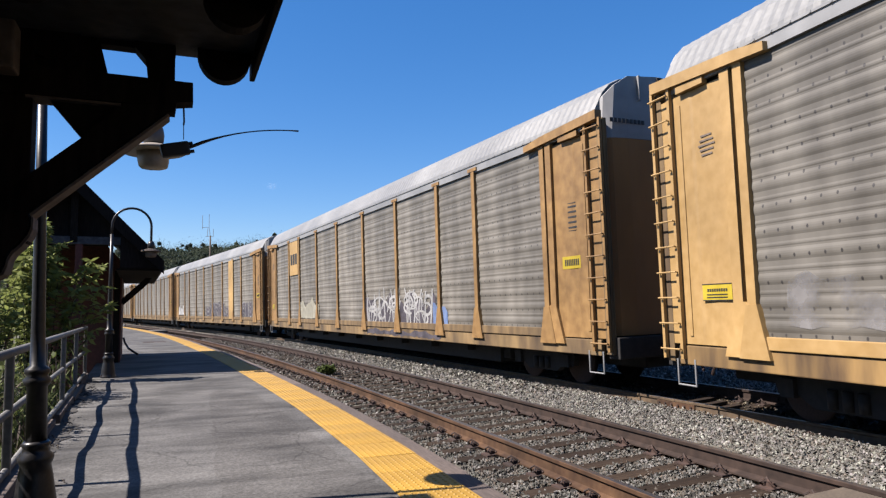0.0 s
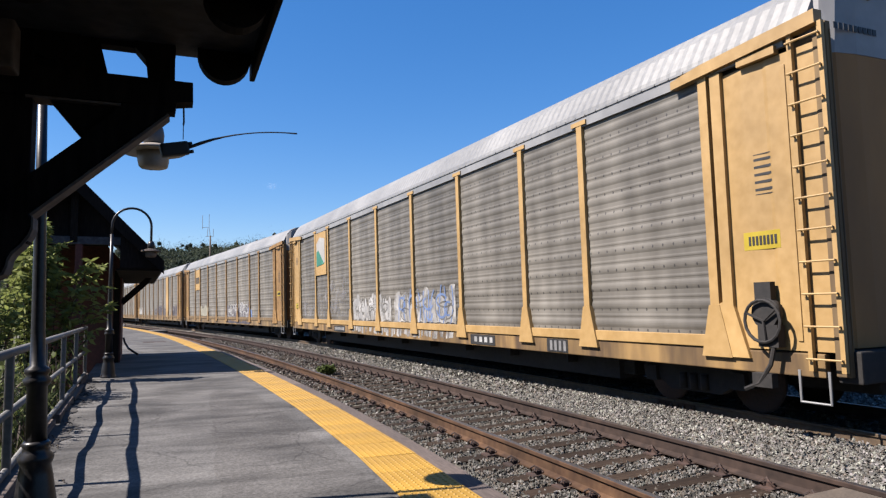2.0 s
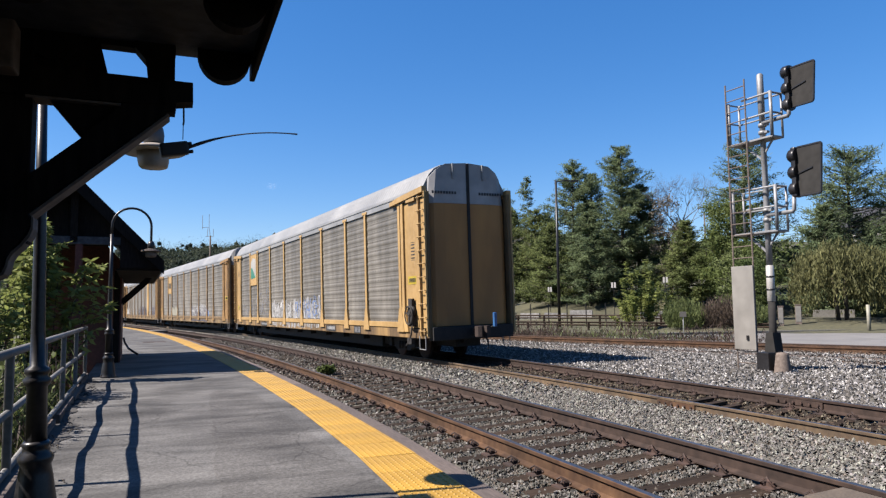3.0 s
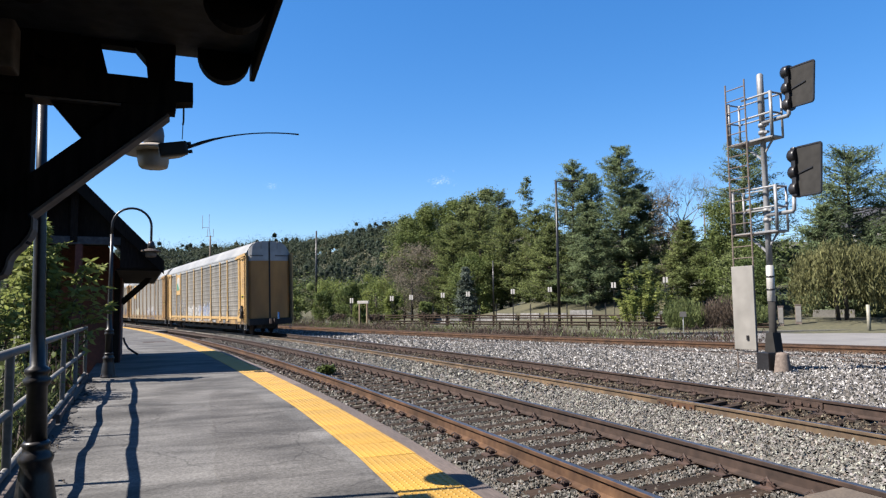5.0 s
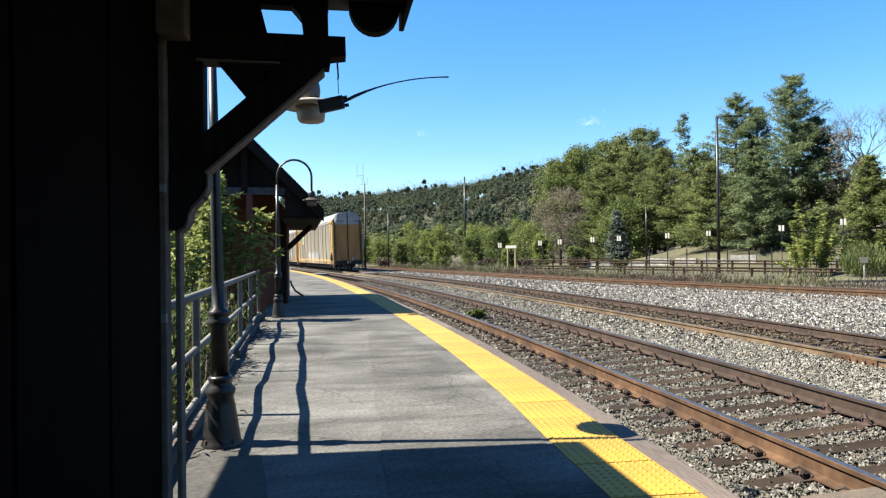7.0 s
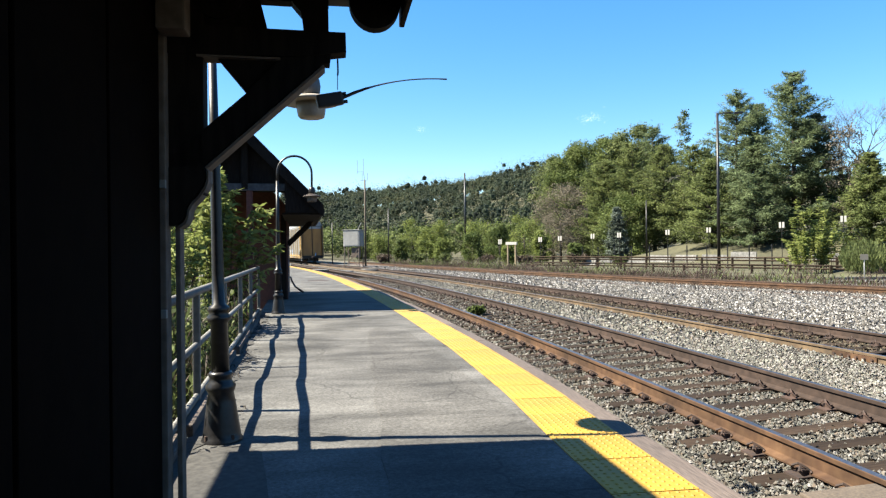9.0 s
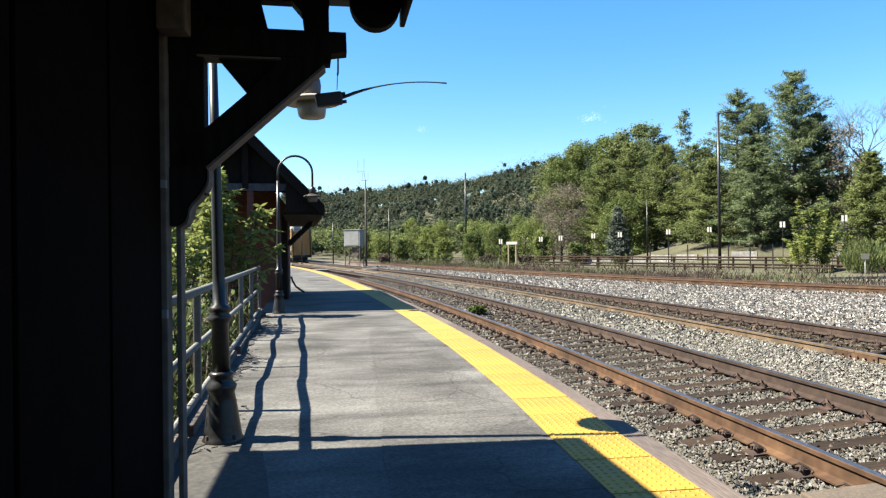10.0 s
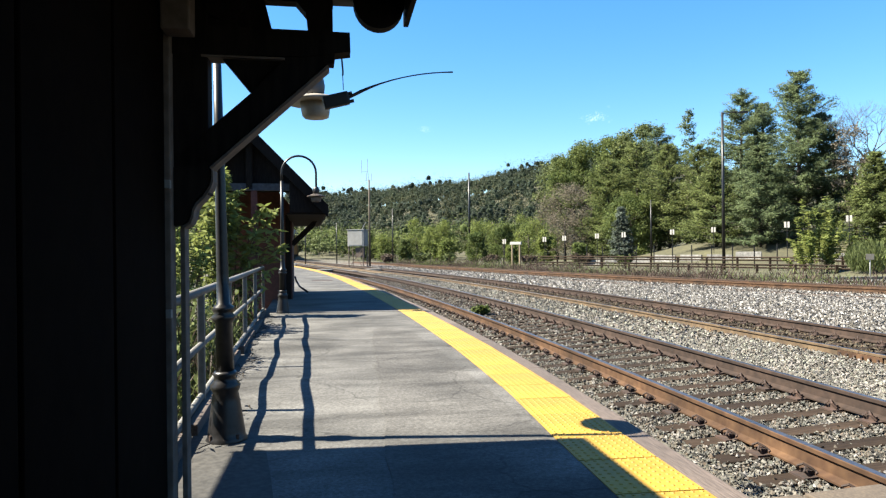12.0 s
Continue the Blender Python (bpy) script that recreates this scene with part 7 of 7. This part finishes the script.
def signal_head(w, hh):
    """A tall grey plate with a black rim; the black lamp housings stand along its far edge."""
    bm = bmesh.new()
    out = []
    r = 0.05
    for cx, cz, a0 in ((w - r, hh - r, 0), (-w + r, hh - r, 90), (-w + r, -hh + r, 180), (w - r, -hh + r, 270)):
        out += [(cx + r * math.cos(radians(a0 + k * 30)), cz + r * math.sin(radians(a0 + k * 30))) for k in range(4)]
    out = [(x * (0.97 + 0.12 * z / hh) if x > 0 else x, z) for x, z in out]
    prism(bm, out, "y", -0.015, 0.015)
    head = part("signal_head", bm, M_GREY_BACK, None, "grey-backed signal plate with a black rim")
    bm = bmesh.new()
    tube(bm, [(x, 0, z) for x, z in out] + [(out[0][0], 0, out[0][1])], 0.03, 6)
    part("rim", bm, M_BLACK_PAINT, head, "black rim")
    part("housing", bevel_box(-w - 0.1, -w + 0.03, -0.1, 0.14, -hh - 0.02, hh + 0.02, 0.04), M_BLACK_PAINT, head, "black lamp housing column")
    for z in (-0.42, 0.0, 0.42):
        bm = bmesh.new()
        lathe(bm, [(0.16, -0.1), (0.17, -0.06), (0.17, 0.06), (0.12, 0.12)], 16)
        for v in bm.verts:
            v.co = Vector((-w - 0.07 - v.co.z, v.co.y, z + v.co.x))
        part("hood", bm, M_BLACK_PAINT, head, "black lamp hood")
    bm = bmesh.new()
    beam(bm, (-w, -0.03, -0.06), (w * 0.35, -0.03, 0.05), 0.02, 0.03)
    part("plate_stay", bm, M_BLACK_PAINT, head)
    return head


build_signal()


# ---- beyond the tracks: road, barriers, poles, signs, hut ----
def slab(name, pts, z0, z1, mat, label, cat):
    bm = bmesh.new()
    prism(bm, pts, "z", z0, z1)
    return tagged(part(name, bm, mat), label, cat, kind="structure")


slab("road", [(8.0, 41.8), (10.9, 37.4), (14.4, 31.4), (17.0, 26.6), (26.0, 18.0), (60, 4), (60, 44), (26.5, 42.0), (19.4, 41.9), (11.7, 40.6), (8.0, 42.4)], -0.45, -0.26, M_ROAD, "pale asphalt access road", "road")
slab("kerb", [(11.7, 40.75), (19.4, 42.05), (26.5, 42.15), (60, 44.15), (60, 44.5), (26.5, 42.5), (19.4, 42.4), (11.7, 41.05)], -0.4, -0.12, M_CONCRETE, "pale concrete kerb", "kerb")


def pole(x, y, tall, r, mat, label, arm=0.0, name="utility_pole"):
    z = ground_z(x, y)
    ob = thing(name, pose(x, y, z), label, "pole")
    bm = bmesh.new()
    tube(bm, [(0, 0, -0.3), (0, 0, tall)], [r, r * 0.7], 8)
    part("shaft", bm, mat, ob)
    if arm:
        bm = bmesh.new()
        tube(bm, [(0, 0, tall - 0.1), (arm * 0.6, 0, tall), (arm, 0, tall - 0.05)], 0.05, 6)
        part("arm", bm, mat, ob)
        part("lamp_head", bevel_box(arm - 0.1, arm + 0.6, -0.14, 0.14, tall - 0.14, tall + 0.02, 0.02), mat, ob)
    return ob


pole(10.3, 61.1, 13.1, 0.14, M_BLACK_PAINT, "tall dark car-park lighting pole", 1.4, "lamp_pole")
pole(-21.6, 118.0, 15.3, 0.19, M_BLACK_PAINT, "tall dark lighting pole far along the line", 0.0, "lamp_pole")
pole(-24.33, 72.06, 9.7, 0.12, M_WOOD_POLE, "brown wooden utility pole beside the equipment cabinet")
pole(-25.1, 83.4, 7.2, 0.09, M_BLACK_PAINT, "thin dark pole beside the line")
pole(-34.6, 88.5, 5.8, 0.09, M_BLACK_PAINT, "thin dark pole beside the line")
pole(-40.5, 91.5, 5.6, 0.09, M_BLACK_PAINT, "thin dark pole beside the line")
pole(6.2, 83.8, 6.9, 0.1, M_BLACK_PAINT, "slim dark car-park lighting pole", 0.0, "lamp_pole")
pole(30.0, 78.0, 9.5, 0.12, M_WOOD_POLE, "brown wooden utility pole among the trees")
for z in (7.6, 8.2, 8.9):
    bm = bmesh.new()
    tube(bm, [(30.0 + 30 * u, 78.0 - 16 * u, z - 1.4 * u * (1 - u) + 1.2 * u) for u in (0, 0.2, 0.4, 0.6, 0.8, 1.0)], 0.02, 4)
    tagged(part("power_line", bm, M_BLACK_PAINT), "thin dark overhead wire strung from the wooden pole", "wire", "overhead wires")
bm = bmesh.new()
for dx, z0, z1 in ((-0.85, 0.8, 2.3), (-0.15, 0.9, 2.4), (-0.3, 0.0, 0.9), (0.3, 0.0, 0.8)):
    tube(bm, [(dx, 0, z0), (dx, 0, z1)], 0.025, 5)
beam(bm, (-0.85, 0, 1.0), (-0.15, 0, 1.0), 0.04, 0.04)
tube(bm, [(-0.15, 0, 0.9), (0, 0, 0.0)], 0.03, 5)
beam(bm, (-0.5, 0, 0.05), (0.3, 0, 0.05), 0.04, 0.04)
aerial = part("antenna", bm, M_GREY_STEEL)
aerial.location = (-24.33, 72.06, ground_z(-24.33, 72.06) + 9.6)
tagged(aerial, "thin twin-rod antenna on the pole top", "antenna")


M_HUT = material("pale_grey_cabinet", (0.36, 0.36, 0.345), (0.45, 0.45, 0.43), 3, 0.6, stain=0.2)


def hut():
    x, y = -25.2, 70.7
    z = ground_z(x, y)
    ob = thing("equipment_cabinet", pose(x, y, z, 0, 0, -6), "light grey equipment cabinet raised on steel legs", "cabinet")
    part("housing", bevel_box(-0.95, 0.95, -0.6, 0.6, 2.4, 4.15, 0.03), M_HUT, ob, "light grey housing")
    part("roof", bevel_box(-1.02, 1.02, -0.67, 0.67, 4.15, 4.22, 0.02), M_HUT, ob)
    for sx in (-0.85, 0.85):
        for sy in (-0.5, 0.5):
            bm = bmesh.new()
            tube(bm, [(sx, sy, -0.2), (sx, sy, 2.4)], 0.06, 6)
            part("leg", bm, M_TRIM, ob)
    bm = bmesh.new()
    beam(bm, (-0.85, -0.5, 0.1), (0.85, -0.5, 2.3), 0.05, 0.05)
    beam(bm, (0.85, -0.5, 0.1), (-0.85, -0.5, 2.3), 0.05, 0.05)
    part("cross_brace", bm, M_TRIM, ob)
    part("switch_box", bevel_box(-0.1, 0.7, -0.4, 0.3, 1.2, 2.3, 0.02), M_TRIM, ob, "dark box under the cabinet")
    part("door", bevel_box(-0.8, 0.8, -0.625, -0.6, 2.5, 4.05, 0.01), M_HUT, ob, "pale grey hinged door")
    bm = bmesh.new()
    tube(bm, [(0.5, 0, 4.2), (0.95, 0, 5.0)], 0.04, 6)
    part("vent_pipe", bm, M_SILVER, ob)


hut()

for sx, sy, sz in ((-10.42, 79.38, 2.46), (-5.84, 79.84, 2.66), (-3.61, 79.97, 2.76), (0.05, 80.05, 2.96), (2.97, 80.0, 3.05), (8.24, 80.63, 3.29), (12.49, 80.08, 3.46), (17.86, 71.86, 3.64), (22.51, 69.49, 4.04)):
    z = ground_z(sx, sy)
    sign = thing("parking_sign", pose(sx, sy, z, 0, 0, -32), "pair of small white signs on a thin dark post", "sign", "car park signs")
    bm = bmesh.new()
    tube(bm, [(0, 0, -0.2), (0, 0, sz - z + 0.25)], 0.035, 6)
    part("post", bm, M_BLACK_PAINT, sign)
    for dx in (-0.15, 0.15):
        part("plate", bevel_box(dx - 0.1, dx + 0.1, -0.07, -0.05, sz - z - 0.28, sz - z + 0.28, 0.01), M_LAMP_WHITE, sign, "white plate")

M_BARRIER = material("chalky_concrete", (0.22, 0.215, 0.2), (0.36, 0.35, 0.33), 5, 0.9, stain=0.5, stain_scale=1.3)
for k in (0, 1, 2, 3, 4, 5, 6, 8, 9, 11):
    bx = -0.5 + k * 2.55
    by = 82.0 - k * 1.35
    z = ground_z(bx, by)
    b = thing("concrete_barrier", pose(bx, by, z - 0.1 * (k % 3), 0, 1.5 * (k % 2), -28 + 7 * ((k * 3) % 4 - 1.5)), "pale concrete car-park barrier", "barrier", "car park barriers")
    bm = bmesh.new()
    prism(bm, [(-0.3, 0.0), (0.3, 0.0), (0.22, 0.2), (0.12, 0.75), (-0.12, 0.75), (-0.22, 0.2)], "x", -1.2, 1.2)
    part("barrier_block", bm, M_BARRIER, b)

for back, zs, label in ((0.0, (0.3, 0.5), "low weathered two-rail fence along the verge"), (7.0, (0.72, 0.94), "weathered guard rail before the car park")):
    fence = thing("guard_rail", Matrix(), label, "fence")
    for z in zs:
        bm = bmesh.new()
        tube(bm, [(-6, 64 + back, z - 0.15), (4, 58 + back, z - 0.2), (12.5, 52.5 + back, z - 0.25), (17.5, 48.5 + back, z - 0.28), (21.5, 44.5 + back, z - 0.3)], 0.075, 6)
        part("rail_bar", bm, M_TIE, fence)
    for k in range(12):
        u = k / 11
        x, y = -6 + 23.5 * u, 64 + back - 15.5 * u
        part("fence_post", bevel_box(x - 0.08, x + 0.08, y - 0.08, y + 0.08, -0.6, zs[1] - 0.2, 0.01), M_TIE, fence)

fence = thing("post_fence", Matrix(), "row of thin dark steel fence posts", "fence")
for k in range(14):
    x, y = -1 + k * 1.55, 71 - k * 0.95
    bm = bmesh.new()
    tube(bm, [(x, y, ground_z(x, y) - 0.2), (x, y, ground_z(x, y) + 2.1)], 0.05, 6)
    part("fence_post", bm, M_BLACK_PAINT, fence)

post = thing("bollard", pose(25.42, 41.31, ground_z(25.42, 41.31)), "pale yellow marker post on the verge", "bollard")
bm = bmesh.new()
tube(bm, [(0, 0, -0.2), (0, 0, 1.55)], 0.1, 10)
part("post", bm, M_CREAM, post)

M_CREAM_WOOD = material("pale_new_timber", (0.24, 0.18, 0.11), (0.34, 0.27, 0.17), 8, 0.85, stretch=(5, 5, 0.6))
# small track-side frame and a wooden crossing far along the platform
frame_stand = thing("marker_stand", pose(-7.65, 66.62, ground_z(-7.65, 66.62), 0, 0, -30), "white crossbar on two wooden posts beside the line", "marker")
for x in (-0.45, 0.45):
    part("post", bevel_box(x - 0.07, x + 0.07, -0.07, 0.07, -0.2, 2.4, 0.01), M_CREAM_WOOD, frame_stand)
part("crossbar", bevel_box(-0.65, 0.65, -0.1, 0.1, 2.35, 2.62, 0.02), M_LAMP_WHITE, frame_stand, "white crossbar")

crossing = thing("track_crossing", Matrix(), "grey plank crossing laid between the rails", "crossing", kind="structure")
for off in (-1.6, 0.0, 2.1, TRACK2):
    for k in range(3):
        q, h = along(MAIN, 61.5 + k * 0.55, off, track_z(off) - 0.02)
        pl = part("plank", bevel_box(-0.6, 0.6, -0.26, 0.26, -0.12, 0.0, 0.01), M_CONCRETE, crossing)
        pl.matrix_basis = Matrix.LocRotScale(q, Euler((0, 0, h)), None)


hose = thing("downpipe", pm(0, 0, 0), "black curved drain pipe at the building's corner", "pipe")
bm = bmesh.new()
tube(bm, [pf(-0.3, 23.5, 0.75), pf(-0.26, 23.5, 0.6), pf(-0.15, 23.3, 0.42), pf(0.1, 22.7, 0.27)], 0.032, 8)
hose.matrix_basis = Matrix()
part("pipe", bm, M_BLACK_PAINT, hose)
cover = thing("drain_cover", pm(0.8, 31.9, DECK + 0.004), "dark cast-iron drain cover in the platform", "drain cover")
part("lid", bevel_box(-0.45, 0.45, -0.45, 0.45, -0.02, 0.004, 0.003), M_RUST, cover)


M_DARK_ASPHALT = material("dark_asphalt", (0.03, 0.028, 0.025), (0.085, 0.08, 0.072), 26, 0.9, bump=0.003, stain=0.35, stain_scale=2.0)
M_PINK = material("faded_pink_paint", (0.32, 0.16, 0.136), (0.416, 0.24, 0.208), 12, 0.8)
PLANK_END, JOINT_1, JOINT_2 = 5.85, 11.1, 10.0

# darker asphalt along the building's foot
foot_patch = bmesh.new()
prism(foot_patch, [tuple(pf(n, t).xy) for n, t in ((-0.84, 2.2), (-0.05, 2.2), (-0.12, 3.2), (-0.2, 4.2), (-0.26, 4.8), (-0.4, 4.98), (-0.84, 4.93))], "z", DECK - 0.02, DECK + 0.004)
tagged(part("asphalt_patch", foot_patch, M_DARK_ASPHALT), "darker asphalt beside the building's foot", "pavement", kind="structure")

# strip of dirt and broken asphalt along the kerb
dirt = bmesh.new()
rows = []
for k in range(104):
    t = 4.9 + k * 0.1
    edge = -0.64 + 0.05 * math.sin(t * 2.3) + 0.035 * math.sin(t * 6.1 + 1.0) + 0.03 * math.sin(t * 13.7)
    rows.append([dirt.verts.new(pf(n, t, DECK + heave(n, t) + 0.006)) for n in (-0.855, -0.75, edge)])
for a, b in zip(rows, rows[1:]):
    for q in range(2):
        dirt.faces.new((a[q], a[q + 1], b[q + 1], b[q]))
tagged(part("dirt_strip", dirt, M_DARK_ASPHALT), "dark dirt and broken asphalt along the railing kerb", "pavement", kind="structure")
for k in range(46):
    t, n = random.uniform(5.4, 14.8), -0.8 + abs(random.gauss(0, 0.13))
    bm = bmesh.new()
    ln, a = random.uniform(0.05, 0.16), random.uniform(0, 3.1)
    c = pf(n, t, DECK + heave(n, t) + 0.012)
    tube(bm, [c + Vector((math.cos(a) * ln * u, math.sin(a) * ln * u, 0.02 * u * (1 - u) * 4)) for u in (0, 0.35, 0.7, 1)], [0.005, 0.006, 0.005, 0.003], 4)
    tagged(part("twig", bm, M_BARK), "dry brown twig lying on the platform edge", "twig", "fallen twigs")

# timber road crossing beside the near rails
deck_planks = thing("timber_crossing", Matrix(), "weathered tan timber planks laid beside the near rails", "crossing", kind="structure")
for o0, o1 in ((-2.0, -1.44), (-1.4, -0.84), (-0.66, -0.23), (-0.21, 0.22), (0.24, 0.67)):
    for s0, s1 in ((1.9, 4.2), (4.22, PLANK_END)):
        mid = (s0 + s1) / 2
        q, h = along(MAIN, mid, (o0 + o1) / 2, track_z((o0 + o1) / 2) - 0.02)
        pl = part("plank", bevel_box(-(o1 - o0) / 2, (o1 - o0) / 2, -(s1 - s0) / 2, (s1 - s0) / 2, -0.16, 0.0, 0.012), M_WOOD_POLE, deck_planks)
        pl.matrix_basis = Matrix.LocRotScale(q, Euler((0, -CANT, h)), None)


def joint_bar(s, off, mat, side):
    """Bolted fishplates on a rail joint."""
    q, h = along(MAIN, s, off, track_z(off))
    jb = thing("rail_joint", Matrix.LocRotScale(q, Euler((0, 0, h)), None), "rusty bolted joint bar clamping two rail ends", "rail joint", "rail joints")
    part("fishplate", bevel_box(-0.035, 0.035, -0.45, 0.45, -0.14, -0.045, 0.008), mat, jb)
    for k in range(6):
        bm = bmesh.new()
        y = -0.38 + k * 0.152
        tube(bm, [(-0.065, y, -0.092), (0.065, y, -0.092)], 0.02, 6)
        part("bolt", bm, M_RUST, jb)
    part("joint_gap", bevel_box(-0.039, 0.039, -0.006, 0.006, -0.045, 0.002, 0.001), M_RUST, jb, "dark gap between the rail ends")
    return jb


joint_bar(JOINT_1, TRACK2 - GAUGE / 2, M_RAIL, -1)
joint_bar(JOINT_2, TRACK2 + GAUGE / 2, M_RAIL_DARK, -1)
for k in range(3):
    q, h = along(MAIN, JOINT_1 - 0.55 + k * 0.42, TRACK2 - 0.2 + 0.12 * k, track_z(TRACK2) - 0.17)
    bd = thing("bond_cable_box", Matrix.LocRotScale(q, Euler((0, 0, h + 0.3)), None), "flat dark insulated joint plank between the rails", "track fitting")
    part("plank", bevel_box(-0.45, 0.35, -0.07, 0.07, 0.0, 0.05, 0.01), M_TIE, bd)
q, h = along(MAIN, JOINT_1 + 0.45, TRACK2 - GAUGE / 2 + 0.2, track_z(TRACK2) - 0.1)
plate = thing("bond_plate", Matrix.LocRotScale(q, Euler((0, 0, h)), None), "faded pink-painted plate beside the rail joint", "track fitting")
part("plate", bevel_box(-0.12, 0.12, -0.42, 0.42, -0.05, 0.0, 0.01), M_PINK, plate)

# low pale wall, two meter boxes and a trackside marker by the road
bm = bmesh.new()
beam(bm, (28.30, 52.91, 0.61), (30.70, 51.55, 0.67), 0.3, 0.5)
beam(bm, (28.30, 52.91, 0.0), (30.70, 51.55, 0.0), 0.28, 2.0)
tagged(part("retaining_wall", bm, M_CONCRETE), "low pale concrete wall behind the weeping trees", "wall", kind="structure")
for bx, by, bw in ((22.39, 45.82, 0.34), (23.78, 46.25, 0.38)):
    z = ground_z(bx, by)
    mb = thing("meter_box", pose(bx, by, z, 0, 0, -25), "electrical box standing on the grass, darkened for tree shade", "utility box", "meter boxes")
    # pale boxes coloured in dark trim grey to paint the tree's shade
    part("cabinet_body", bevel_box(-bw / 2, bw / 2, -0.15, 0.15, -0.05, 1.25, 0.02), M_TRIM, mb)
    part("lid", bevel_box(-bw / 2 - 0.02, bw / 2 + 0.02, -0.17, 0.17, 1.25, 1.3, 0.01), M_TRIM, mb)
    part("door_leaf", bevel_box(-bw / 2 + 0.03, bw / 2 - 0.03, -0.165, -0.15, 0.15, 1.18, 0.005), M_GUARD, mb)
marker = thing("trackside_marker", pose(12.73, 36.66, ground_z(12.73, 36.66), 0, 0, -15), "small grey plate on a white post beside the road", "sign")
bm = bmesh.new()
tube(bm, [(0, 0, -0.2), (0, 0, 1.45)], 0.025, 8)
part("post", bm, M_GREY_STEEL, marker)
part("plate", bevel_box(-0.17, 0.17, -0.07, -0.05, 1.22, 1.5, 0.01), M_PANEL_GREY, marker, "grey plate")

# a pale house glimpsed through the pines
def far_house(x, y, turn):
    z = ground_z(x, y)
    ob = thing("house", pose(x, y, z, 0, 0, turn), "white house half hidden behind the pines", "house")
    part("wall", bevel_box(-4.5, 4.5, -3.5, 3.5, -0.5, 6.4, 0.03), M_LAMP_WHITE, ob, "white painted wall")
    bm = bmesh.new()
    prism(bm, [(-4.0, 6.35), (4.0, 6.35), (0.0, 9.0)], "x", -4.9, 4.9)
    part("roof", bm, M_ROOF, ob, "dark gabled roof")
    for wx in (-2.8, 0.0, 2.8):
        for wz in (1.2, 4.0):
            win = part("window", bevel_box(wx - 0.55, wx + 0.55, -3.56, -3.48, wz, wz + 1.5, 0.02), M_BLACK_DECAL, ob)
            part("sill", bevel_box(wx - 0.65, wx + 0.65, -3.64, -3.49, wz - 0.1, wz - 0.01, 0.01), M_LAMP_WHITE, win)


far_house(50.0, 80.0, -32)


# ---- small clouds, far behind the ridge ----
M_CLOUD = material("cloud_wisp", (0.8, 0.8, 0.8), (0.9, 0.9, 0.9), 0.05, 1.0, stain=0.0, spec=0.0, tone=1.0)
M_CLOUD.node_tree.nodes["Principled BSDF"].inputs["Alpha"].default_value = 0.022
for cx, cy, cz, wide, tall in ((-1, 1500, 280, 30, 15), (-362, 1456, 264, 14, 8)):
    c = rng.normal(0, 1, (150, 3)) * np.array([wide * 0.42, 8.0, tall * 0.36])
    c[:, 2] += 0.12 * tall * np.sin(c[:, 0] * 0.2)
    v, f = leaves(c, tall * 0.28, 1.6, np.tile([-0.3, -1.0, 0.6], (150, 1)), 0.8)
    wisp = part("cloud", raw_mesh("cloud", v, f), M_CLOUD)
    wisp.location = (cx, cy, cz)
    tagged(wisp, "small white wisp of cloud", "cloud", kind="stuff")


# ---- movement ----
def motions():
    times = [k * 0.25 for k in range(49)]
    for i, car in enumerate(CARS):
        walk(car, [(t, car_pose(rear_of_train(t) + i * PITCH)) for t in times])
    for car in CARS[:2]:
        for w in car.children:
            if w.name.startswith("wheelset"):
                here = Vector(w.location)
                walk(w, [(k / 30, Matrix.Translation(here) @ pose(0, 0, 0, -57.6 * k)) for k in range(361)])
    # the radio turns a little on its strap
    walk(RADIO, [(k * 0.5, RADIO_AT @ pose(0, 0, 0, 0, -2.0 * math.sin(k * 0.55 + 0.4) - math.sin(k * 1.15), 3.0 * math.sin(k * 0.4))) for k in range(25)])


motions()
